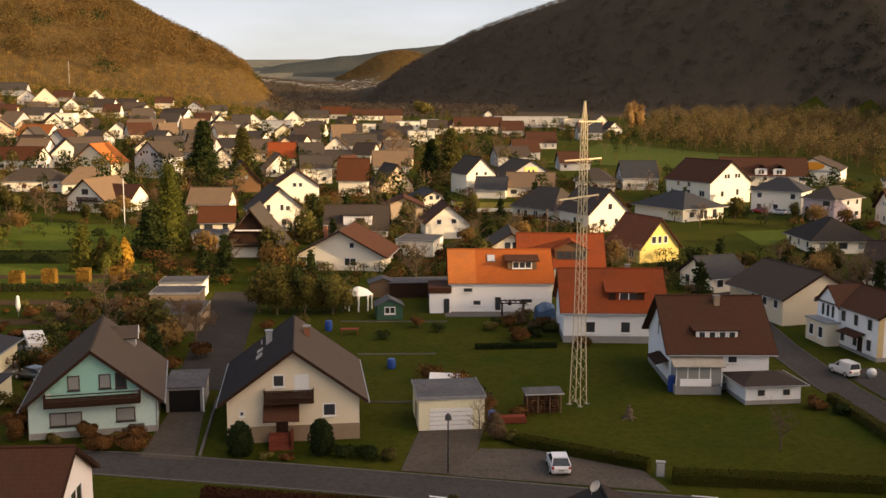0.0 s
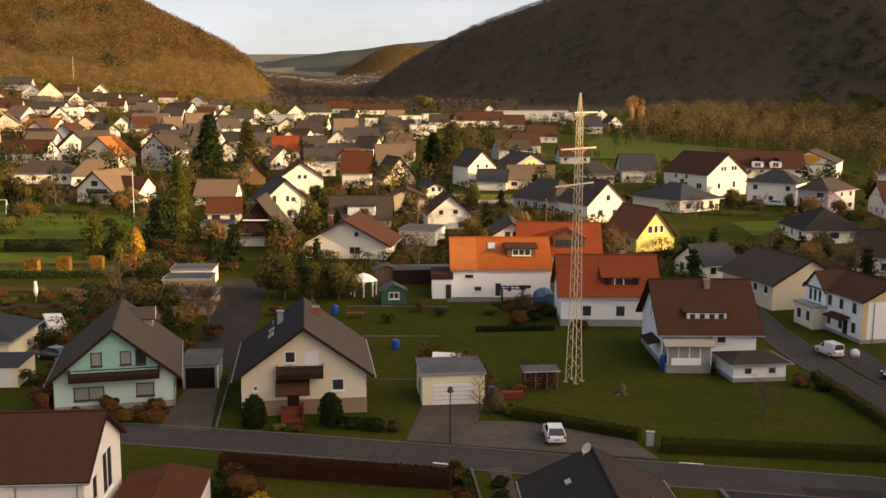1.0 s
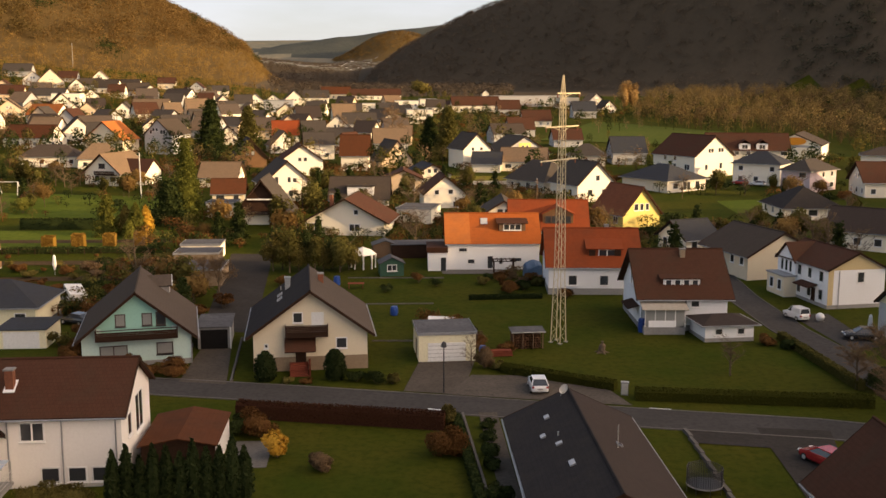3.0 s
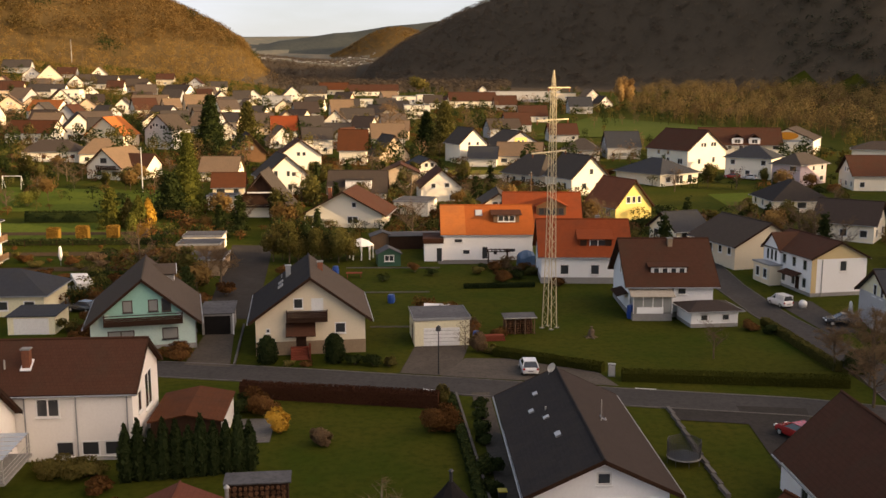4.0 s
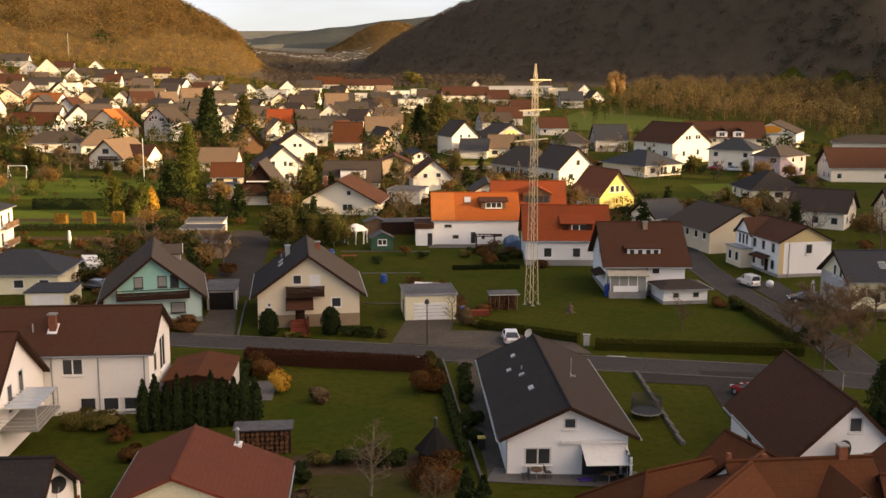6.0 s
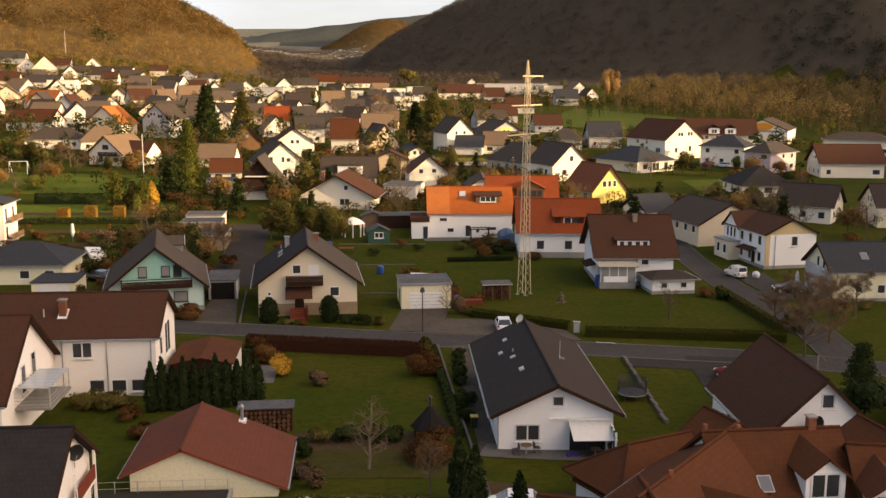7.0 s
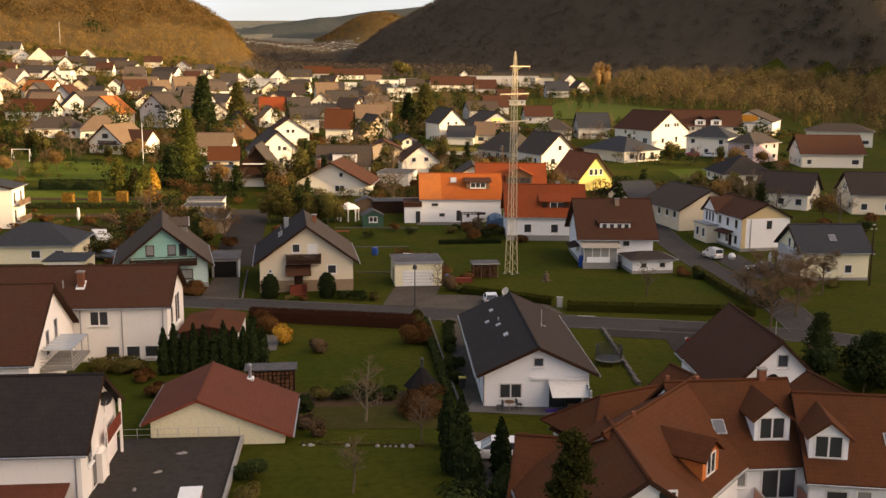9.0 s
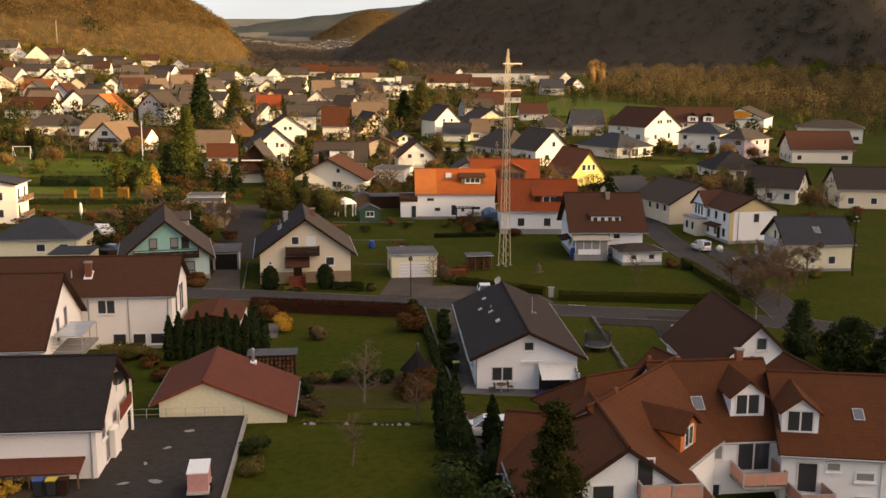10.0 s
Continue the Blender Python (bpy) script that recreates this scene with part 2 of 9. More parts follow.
BRICK = surface("red_chimney_brick", (0.28, 0.11, 0.06), (0.24, 0.10, 0.06), (0.15, 0.07, 0.05), 0.8, 6.0, 0.9, 0.4)
CONCRETE = surface("concrete", (0.289, 0.281, 0.264), (0.246, 0.238, 0.221), (0.187, 0.178, 0.162), 0.3, 4.0, 0.9, 0.2)
ASPHALT = surface("asphalt", (0.055, 0.052, 0.048), (0.071, 0.066, 0.062), (0.041, 0.038, 0.037), 0.12, 2.0, 0.92, 0.2, vary=0.0)
ASPHALT_DARK = surface("dark_asphalt", (0.040, 0.036, 0.032), (0.052, 0.047, 0.042), (0.030, 0.027, 0.025), 0.2, 2.0, 0.92, 0.2, vary=0.0)
PAVING = surface("grey_paving", (0.145, 0.138, 0.127), (0.119, 0.112, 0.105), (0.087, 0.083, 0.076), 0.2, 3.0, 0.9, 0.2, vary=0.0)
FELT = surface("roofing_felt", (0.085, 0.085, 0.09), (0.12, 0.12, 0.125), (0.055, 0.055, 0.058), 0.35, 2.5, 0.9, 0.25)
GRASS = surface("lawn_grass", (0.031, 0.046, 0.005), (0.060, 0.057, 0.008), (0.024, 0.032, 0.004), 0.085, 1.3, 0.95, 0.25, vary=0.0)
EARTH = surface("garden_earth", (0.059, 0.042, 0.025), (0.077, 0.052, 0.028), (0.035, 0.025, 0.015), 0.3, 2.5, 0.95, 0.6, vary=0.0)
# two copies of one litter: sun and shade are put into their tones
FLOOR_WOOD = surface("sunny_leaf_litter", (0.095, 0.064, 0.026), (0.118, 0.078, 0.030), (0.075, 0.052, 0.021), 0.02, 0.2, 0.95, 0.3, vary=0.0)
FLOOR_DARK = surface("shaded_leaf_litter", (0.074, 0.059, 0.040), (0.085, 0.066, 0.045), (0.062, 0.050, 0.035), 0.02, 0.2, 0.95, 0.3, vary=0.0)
# distance haze is put into this pale, bluish far colour
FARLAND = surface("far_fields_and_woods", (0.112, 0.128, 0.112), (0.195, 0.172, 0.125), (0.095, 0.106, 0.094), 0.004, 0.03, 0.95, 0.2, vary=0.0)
BARK = surface("bark", (0.12, 0.09, 0.06), (0.16, 0.12, 0.08), (0.07, 0.05, 0.035), 0.8, 6.0, 0.95, 0.4)
TWIG = leafy("bare_twigs", (0.13, 0.085, 0.05), (0.20, 0.135, 0.075), 0.8, 0.4)
CONIFER = leafy("conifer_needles", (0.022, 0.034, 0.012), (0.048, 0.060, 0.018))
# brighter needles for the tall spruce, with sunlight in the colour
SPRUCE_LIT = leafy("sunny_spruce_needles", (0.062, 0.072, 0.014), (0.120, 0.122, 0.026))
CONIFER_GOLD = leafy("golden_conifer_needles", (0.085, 0.095, 0.018), (0.14, 0.135, 0.03))
THUJA = leafy("thuja_leaves", (0.018, 0.029, 0.010), (0.035, 0.046, 0.017))
SHRUB = leafy("evergreen_leaves", (0.023, 0.035, 0.012), (0.049, 0.061, 0.019))
SHRUB_RUST = leafy("rust_brown_leaves", (0.100, 0.048, 0.018), (0.155, 0.078, 0.026))
SHRUB_YELLOW = leafy("yellow_autumn_leaves", (0.42, 0.24, 0.035), (0.55, 0.34, 0.05))
SHRUB_OLIVE = leafy("olive_autumn_leaves", (0.10, 0.090, 0.026), (0.17, 0.135, 0.04), 0.8, 0.4)
BEECH = leafy("copper_beech_leaves", (0.051, 0.023, 0.014), (0.082, 0.035, 0.019))
# lit copies of the winter woods, with the low sun in their gold
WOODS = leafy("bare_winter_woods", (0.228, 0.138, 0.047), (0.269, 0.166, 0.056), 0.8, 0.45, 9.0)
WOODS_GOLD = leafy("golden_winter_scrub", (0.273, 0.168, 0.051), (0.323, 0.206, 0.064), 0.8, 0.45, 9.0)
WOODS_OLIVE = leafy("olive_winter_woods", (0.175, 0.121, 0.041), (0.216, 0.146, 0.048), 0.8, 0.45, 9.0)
WOODS_EVER = leafy("evergreen_woods", (0.052, 0.055, 0.038), (0.068, 0.068, 0.046), 0.8, 0.45)
CAR_WHITE = surface("white_car_paint", (0.76, 0.76, 0.75), (0.74, 0.74, 0.73), (0.70, 0.70, 0.69), 0.5, 2.0, 0.25, 0.0, coat=0.6, vary=0.0)
CAR_RED = surface("red_car_paint", (0.36, 0.02, 0.02), (0.34, 0.02, 0.02), (0.28, 0.015, 0.015), 0.5, 2.0, 0.25, 0.0, coat=0.6, vary=0.0)
CAR_DARK = surface("black_car_paint", (0.02, 0.02, 0.022), (0.024, 0.024, 0.026), (0.016, 0.016, 0.018), 0.5, 2.0, 0.25, 0.0, coat=0.6, vary=0.0)
RUBBER = surface("tyre_rubber", (0.018, 0.018, 0.018), (0.024, 0.024, 0.024), (0.014, 0.014, 0.014), 0.5, 4.0, 0.85, 0.0)
CLOTH_WHITE = surface("white_fabric", (0.72, 0.71, 0.68), (0.66, 0.65, 0.62), (0.6, 0.59, 0.56), 0.5, 3.0, 0.9, 0.1)
PLASTIC_BLUE = surface("blue_plastic", (0.015, 0.06, 0.28), (0.02, 0.07, 0.30), (0.012, 0.05, 0.2), 0.5, 3.0, 0.4, 0.0)
PLASTIC_DARK = surface("dark_plastic", (0.03, 0.03, 0.032), (0.036, 0.036, 0.038), (0.022, 0.022, 0.024), 0.5, 3.0, 0.45, 0.0)
PLASTIC_YELLOW = surface("yellow_plastic", (0.55, 0.42, 0.02), (0.5, 0.38, 0.02), (0.42, 0.3, 0.02), 0.5, 3.0, 0.4, 0.0)
SIGN_ORANGE = surface("orange_sign", (0.75, 0.30, 0.01), (0.72, 0.28, 0.01), (0.66, 0.25, 0.01), 0.5, 3.0, 0.5, 0.0)
PINK_PANEL = surface("salmon_balcony_panel", (0.52, 0.26, 0.19), (0.56, 0.28, 0.20), (0.44, 0.22, 0.16), 0.5, 3.0, 0.6, 0.05)
GREEN_PAINT = surface("dark_green_paint", (0.025, 0.09, 0.055), (0.03, 0.10, 0.06), (0.02, 0.07, 0.042), 0.5, 3.0, 0.6, 0.1)


# ---- the ground ----
def soft(v, k):
    return k * np.log1p(np.exp(np.clip(v / k, -50, 50)))


def land(x, y):
    """Height of the valley floor: nearly level by the road, rising gently up the valley and towards the viewer."""
    x, y = np.asarray(x, float), np.asarray(y, float)
    ny_ = np.maximum(y, 37)
    near = 0.08 * soft(55 - ny_, 4.0) * (1 - smooth(x, 5, 16)) - 0.05 * soft(52 - ny_, 4.0) * smooth(x, 14, 22)
    return near + 0.028 * soft(np.minimum(y, 900) - 115, 12.0) + 0.03 * soft(-x - 35, 10.0) * np.clip((y - 150) / 150, 0, 1) + 0.07 * soft(-np.maximum(x, -700) - 60, 20.0) * smooth(y, 450, 800) + 0.03 * soft(np.minimum(y, 900) - 620, 40.0)


def smooth(v, lo, hi):
    t = np.clip((np.asarray(v, float) - lo) / (hi - lo), 0, 1)
    return t * t * (3 - 2 * t)


def ripple(x, y, s):
    return np.sin(x / s + 1.3 * np.sin(y / s * 0.7)) * np.cos(y / s * 0.9 + 0.8 * np.sin(x / s * 0.6 + 1.0))


def hill_left(x, y):
    """The sunlit wooded hill: a spur that falls steeply to the valley on one side."""
    d = soft((-x - 105) - 0.10 * (y - 1100), 6.0)
    h = (28 * (1 - np.exp(-d / 20)) + 0.36 * d + 11 * np.exp(-(((d - 230) / 90) ** 2))) * smooth(y, 720, 1060)
    return np.minimum(h, 260.0) * (1 + 0.05 * ripple(x, y, 60.0)) * (1 - smooth(y, 1900, 2500))


def hill_right(x, y):
    """The wooded hill across the river, coloured dark for its shade."""
    d = soft(x + 2 - 0.03 * (1500 - y), 6.0)
    y0 = np.clip(1300 - 1.6 * x, 620, 1300)
    h = (135 * (1 - np.exp(-d / 115)) + 0.12 * d + 8 * np.exp(-(((d - 20) / 15) ** 2)) - 9 * smooth(d, 45, 110)) * smooth(y, y0, y0 + 350)
    return h * (1 + 0.04 * ripple(x, y, 75.0)) * (1 - smooth(y, 1900, 2600))


def sunny_knoll(x, y):
    """The low rounded hill at the valley's end, its sunlight put into the colour."""
    return (84 * np.exp(-(((x - 40) / 120) ** 2)) + 62 * np.exp(-(((x - 170) / 120) ** 2))) * np.exp(-(((y - 3000) / 280) ** 2)) * (1 + 0.05 * ripple(x, y, 45.0))


def dark_spur(x, y):
    """A wooded spur before the farthest ridge, falling towards the middle of the valley."""
    top = np.interp(x, [-520, -317, -280, -190, -99, -27, 80, 250, 900], [20, 70, 84, 106, 130, 140, 158, 172, 190])
    return top * np.exp(-(((y - 3350) / 230) ** 2))


def hills_far(x, y):
    crest = np.interp(x, [-3600, -1200, -516, -125, -32, 108, 224, 342, 1500], [150, 120, 134, 178, 188, 214, 234, 248, 360])
    a = crest * smooth(y, 2900, 4000) * (1 + 0.012 * ripple(x, y, 300.0))
    return np.maximum(np.maximum(a, dark_spur(x, y)), sunny_knoll(x, y)) + 50 * smooth(y, 1900, 2600) * (1 - smooth(y, 2900, 4000))


def ridge_behind(x, y):
    """An unseen ridge, added at the viewer's back to lay shade over the near gardens."""
    x, y = 0.990 * x + 0.139 * (y - 161), 161 - 0.139 * x + 0.990 * (y - 161)
    crest = 141.05 + 0.145 * np.clip(x - 600, 0, 320) + 0.21 * np.clip(x - 920, 0, 2500)
    return crest * smooth(x, 290, 420) * smooth(y, -60, -150) * (1 - 0.4 * smooth(-y, 400, 1500))


def ground_z(x, y):
    return land(x, y) + hill_left(x, y) + hill_right(x, y) + hills_far(x, y) + ridge_behind(x, y)


def gz(x, y):
    return float(ground_z(x, y))


def axis(knots):
    out = []
    for (a, b, step) in knots:
        out += list(np.arange(a, b, step))
    return np.array(out + [knots[-1][1]])


gx = axis([(-3600, -1200, 120), (-1200, -240, 20), (-240, 240, 6), (240, 1200, 24), (1200, 3600, 120)])
gy = axis([(-1600, -200, 100), (-200, -40, 10), (-40, 420, 6), (420, 1000, 14), (1000, 2400, 30), (2400, 4200, 50), (4200, 4900, 100)])
GX, GY = np.meshgrid(gx, gy)
GZ = ground_z(GX, GY)
nx, ny = len(gx), len(gy)
idx = np.arange(nx * ny).reshape(ny, nx)
quads = np.stack([idx[:-1, :-1], idx[:-1, 1:], idx[1:, 1:], idx[1:, :-1]], -1).reshape(-1, 4)
me = bpy.data.meshes.new("ground")
me.from_pydata(np.stack([GX, GY, GZ], -1).reshape(-1, 3).tolist(), [], quads.tolist())
# the spur's woods also carry haze in their base colour
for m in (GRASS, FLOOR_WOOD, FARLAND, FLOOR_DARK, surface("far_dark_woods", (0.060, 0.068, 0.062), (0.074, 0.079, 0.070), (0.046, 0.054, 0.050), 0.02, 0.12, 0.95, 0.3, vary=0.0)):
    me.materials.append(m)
cx, cy = GX[:-1, :-1].ravel() + 3, GY[:-1, :-1].ravel() + 3
wooded = (hill_left(cx, cy) > 5) | (hill_right(cx, cy) > 4) | (ridge_behind(cx, cy) > 20)
# knoll faces take the sunny litter tone, which paints in their sunlight
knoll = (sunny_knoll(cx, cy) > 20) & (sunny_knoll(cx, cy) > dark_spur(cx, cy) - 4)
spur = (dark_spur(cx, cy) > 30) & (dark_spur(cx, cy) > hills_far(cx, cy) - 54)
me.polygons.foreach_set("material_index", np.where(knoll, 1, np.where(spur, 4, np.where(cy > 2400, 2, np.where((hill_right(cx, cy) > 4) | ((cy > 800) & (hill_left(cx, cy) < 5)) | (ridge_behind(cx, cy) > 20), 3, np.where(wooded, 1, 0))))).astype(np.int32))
me.polygons.foreach_set("use_smooth", np.ones(len(quads), bool))
ground = tagged(new("ground", me), "green valley floor with lawns rising to wooded hills", "ground", kind="structure")


# ---- mesh helpers ----
def part(name, bm, material, parent=None, label=""):
    mesh = bpy.data.meshes.new(name)
    bm.to_mesh(mesh)
    bm.free()
    mesh.materials.append(material)
    ob = new(name, mesh)
    ob.parent = parent
    if label:
        tagged(ob, label)
    return ob


def shared(name, mesh, parent, m):
    ob = new(name, mesh)
    ob.parent = parent
    ob.matrix_basis = m
    return ob


def thing(name, label, category, m, group="", kind=""):
    e = new(name)
    e.empty_display_size = 0.3
    e.matrix_basis = m
    return tagged(e, label, category, group, kind)


def box(bm, x0, x1, y0, y1, z0, z1):
    v = [bm.verts.new(p) for p in ((x0, y0, z0), (x1, y0, z0), (x1, y1, z0), (x0, y1, z0), (x0, y0, z1), (x1, y0, z1), (x1, y1, z1), (x0, y1, z1))]
    for f in ((0, 3, 2, 1), (4, 5, 6, 7), (0, 1, 5, 4), (1, 2, 6, 5), (2, 3, 7, 6), (3, 0, 4, 7)):
        bm.faces.new([v[i] for i in f])


def boxes(*specs):
    bm = bmesh.new()
    for s in specs:
        box(bm, *s)
    return bm


def bar(bm, a, b, w, sides=4):
    """A straight bar from a to b."""
    a, b = Vector(a), Vector(b)
    q = (b - a).to_track_quat("Z", "Y").to_matrix()
    ring = [[bm.verts.new(p + q @ Vector((w * math.cos(t), w * math.sin(t), 0))) for t in [2 * math.pi * (i + 0.5) / sides for i in range(sides)]] for p in (a, b)]
    for i in range(sides):
        j = (i + 1) % sides
        bm.faces.new((ring[0][i], ring[0][j], ring[1][j], ring[1][i]))
    bm.faces.new(ring[0][::-1])
    bm.faces.new(ring[1])


def tube(bm, pts, radii, sides=6):
    rings = []
    for i, p in enumerate(pts):
        p = Vector(p)
        d = Vector(pts[min(i + 1, len(pts) - 1)]) - Vector(pts[max(i - 1, 0)])
        q = d.to_track_quat("Z", "Y").to_matrix()
        rings.append([bm.verts.new(p + q @ Vector((radii[i] * math.cos(2 * math.pi * k / sides), radii[i] * math.sin(2 * math.pi * k / sides), 0))) for k in range(sides)])
    for a, b in zip(rings, rings[1:]):
        for k in range(sides):
            j = (k + 1) % sides
            bm.faces.new((a[k], a[j], b[j], b[k]))
    bm.faces.new(rings[0][::-1])
    bm.faces.new(rings[-1])


def slab(bm, corners, thick):
    """A sloping plate: four upper corners in order, thick downwards, with its metres laid out along the first edge and down the slope."""
    uv = bm.loops.layers.uv.verify()
    up = [Vector(c) for c in corners]
    n = (up[1] - up[0]).cross(up[-1] - up[0]).normalized()
    if n.z < 0:
        n = -n
    lo = [p - n * thick for p in up]
    va, vb = [bm.verts.new(p) for p in up], [bm.verts.new(p) for p in lo]
    faces = [bm.faces.new(va), bm.faces.new(vb[::-1])]
    k = len(up)
    for i in range(k):
        faces.append(bm.faces.new((va[i], vb[i], vb[(i + 1) % k], va[(i + 1) % k])))
    e = (up[1] - up[0]).normalized()
    g = n.cross(e)
    for f in faces:
        for l in f.loops:
            d = l.vert.co - up[0]
            l[uv].uv = (d.dot(e), d.dot(g))


MESHES = {}


def window_meshes(w, h, split, dark, curtain):
    key = (round(w, 2), round(h, 2), split, dark, curtain)
    if key not in MESHES:
        t = 0.11
        bm = boxes((-w / 2 - t, -w / 2, -0.05, 0.03, -t, h + t), (w / 2, w / 2 + t, -0.05, 0.03, -t, h + t), (-w / 2, w / 2, -0.05, 0.03, h, h + t), (-w / 2, w / 2, -0.05, 0.03, -t, 0))
        for i in range(1, split):
            c = -w / 2 + w * i / split
            box(bm, c - 0.06, c + 0.06, -0.04, 0.02, 0, h)
        a = bpy.data.meshes.new("window")
        bm.to_mesh(a), bm.free()
        a.materials.append(FRAME_DARK if dark else FRAME_WHITE)
        bm = boxes((-w / 2, w / 2, -0.012, 0.01, 0, h))
        b = bpy.data.meshes.new("pane")
        bm.to_mesh(b), bm.free()
        b.materials.append(CURTAIN if curtain else GLASS)
        bm = boxes((-w / 2 - 0.16, w / 2 + 0.16, -0.17, 0.0, -t - 0.07, -t))
        c = bpy.data.meshes.new("sill")
        bm.to_mesh(c), bm.free()
        c.materials.append(FRAME_WHITE if not dark else PLASTIC_DARK)
        MESHES[key] = (a, b, c)
    return MESHES[key]


def window(parent, m, w=1.1, h=1.2, split=1, dark=False, curtain=False, sill=True):
    """A window in a wall: m puts its foot's middle on the wall's face, -y outwards."""
    a, b, c = window_meshes(w, h, split, dark, curtain)
    ob = shared("window", a, parent, m)
    shared("pane", b, ob, Matrix.Identity(4))
    if sill:
        shared("sill", c, ob, Matrix.Identity(4))
    return ob


def wall_mesh(bm, W, L, eave, ridge, along, base=-1.2):
    """A closed house body. W across the front (x), L away from it (y). along 'y': the front is a gable; 'x': the front lies under the eaves."""
    x0, x1 = -W / 2, W / 2
    if along == "y":
        prof = [(x0, base), (x1, base), (x1, eave), (0, ridge), (x0, eave)] if ridge > eave else [(x0, base), (x1, base), (x1, eave), (x0, eave)]
        rows = [[bm.verts.new((x, y, z)) for x, z in prof] for y in (0, L)]
    else:
        prof = [(0, base), (L, base), (L, eave), (L / 2, ridge), (0, eave)] if ridge > eave else [(0, base), (L, base), (L, eave), (0, eave)]
        rows = [[bm.verts.new((x, y, z)) for y, z in prof] for x in (x1, x0)]
    k = len(prof)
    bm.faces.new(rows[0])
    bm.faces.new(rows[1][::-1])
    for i in range(k):
        j = (i + 1) % k
        bm.faces.new((rows[0][j], rows[0][i], rows[1][i], rows[1][j]))


def house(name, label, A, B, L, eave, ridge, wall="white", roof="brown", gable=True, over=0.5, z=None, hip=0.0, chimney=None, wins=(), plinth=0.0, category="house", group="", auto=0, dark_frames=False, plinth_mat="plinth", lift=0.0, roof2=None):
    """A house by its two front corners A and B, its length away from the viewer, and its heights. ridge 0: a flat roof.
    Returns the house and a matrix maker for its walls."""
    A, B = Vector((*A, 0)), Vector((*B, 0))
    W = (B - A).length
    yaw = math.degrees(math.atan2(B.y - A.y, B.x - A.x))
    mid = (A + B) / 2
    zz = (gz(mid.x, mid.y) if z is None else z) + lift
    h = thing(name, label, category, pose(mid.x, mid.y, zz, 0, 0, yaw), group)
    bm = bmesh.new()
    along = "y" if gable else "x"
    flat = ridge <= eave
    body_ridge = ridge if not flat else 0
    if hip:
        body_ridge = 0
    wall_mesh(bm, W, L, eave, body_ridge - 0.02 if body_ridge else 0, along)
    part("wall", bm, WALL[wall], h)
    if plinth:
        bm = boxes((-W / 2 - 0.03, W / 2 + 0.03, -0.03, L + 0.03, -1.2, plinth))
        part("plinth", bm, WALL[plinth_mat], h, "grey plinth" if plinth_mat == "plinth" else "tan plinth")
    rm = ROOF[roof] if roof in ROOF else FELT
    t = 0.2
    o = over
    if flat:
        bm = boxes((-W / 2 - o, W / 2 + o, -o, L + o, eave, eave + 0.22))
        part("roof", bm, FELT if roof not in ROOF else rm, h)
        part("fascia", boxes((-W / 2 - o - 0.03, W / 2 + o + 0.03, -o - 0.03, -o, eave - 0.03, eave + 0.27), (-W / 2 - o - 0.03, -W / 2 - o, -o, L + o, eave - 0.03, eave + 0.27), (W / 2 + o, W / 2 + o + 0.03, -o, L + o, eave - 0.03, eave + 0.27)), WOOD_DARK if roof == "felt_dark" else ZINC, h)
    elif hip:
        s = (ridge - eave) / min(W / 2, L / 2)
        z0 = eave - s * o + 0.1
        x0, x1, y0, y1 = -W / 2 - o, W / 2 + o, -o, L + o
        half_w, half_l = (x1 - x0) / 2, (y1 - y0) / 2
        top = ridge + 0.1
        if half_w >= half_l:
            r0, r1 = (x0 + half_l * hip, (y0 + y1) / 2, top), (x1 - half_l * hip, (y0 + y1) / 2, top)
            polys = [((x0, y0, z0), (x1, y0, z0), r1, r0), ((x1, y1, z0), (x0, y1, z0), r0, r1), ((x1, y0, z0), (x1, y1, z0), r1), ((x0, y1, z0), (x0, y0, z0), r0)]
        else:
            r0, r1 = (0, y0 + half_w * hip, top), (0, y1 - half_w * hip, top)
            polys = [((x0, y0, z0), (x1, y0, z0), r0), ((x1, y1, z0), (x0, y1, z0), r1), ((x1, y0, z0), (x1, y1, z0), r1, r0), ((x0, y1, z0), (x0, y0, z0), r0, r1)]
        bm = bmesh.new()
        for p in polys:
            slab(bm, p, 0.12)
        part("roof", bm, rm, h)
        part("gutter", boxes((x0 - 0.1, x1 + 0.1, y0 - 0.1, y0, z0 - 0.12, z0), (x0 - 0.1, x0, y0, y1, z0 - 0.12, z0), (x1, x1 + 0.1, y0, y1, z0 - 0.12, z0)), ZINC, h)
    else:
        run = (W if gable else L) / 2
        s = (ridge - eave) / run
        lift_r = 0.14 * math.sqrt(1 + s * s)
        zt, zb = ridge + lift_r, eave - s * o + lift_r
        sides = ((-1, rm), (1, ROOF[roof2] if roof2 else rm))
        for sg, mt in sides:
            bm = bmesh.new()
            if gable:
                xe = sg * (run + o)
                pts = [(0, -o, zt), (0, L + o, zt), (xe, L + o, zb), (xe, -o, zb)]
            else:
                ye = L / 2 + sg * (run + o)
                pts = [(-W / 2 - o, L / 2, zt), (W / 2 + o, L / 2, zt), (W / 2 + o, ye, zb), (-W / 2 - o, ye, zb)]
            slab(bm, pts, t)
            part("roof", bm, mt, h)
        # barge boards, gutters and ridge tiles
        for sg in (-1, 1):
            for end in (0, 1):
                bm = bmesh.new()
                if gable:
                    y = -o - 0.02 if end == 0 else L + o + 0.02
                    slab(bm, [(0, y - 0.03, zt + 0.02), (0, y + 0.03, zt + 0.02), (sg * (run + o), y + 0.03, zb + 0.02), (sg * (run + o), y - 0.03, zb + 0.02)], 0.27)
                else:
                    x = (-W / 2 - o - 0.02) if end == 0 else (W / 2 + o + 0.02)
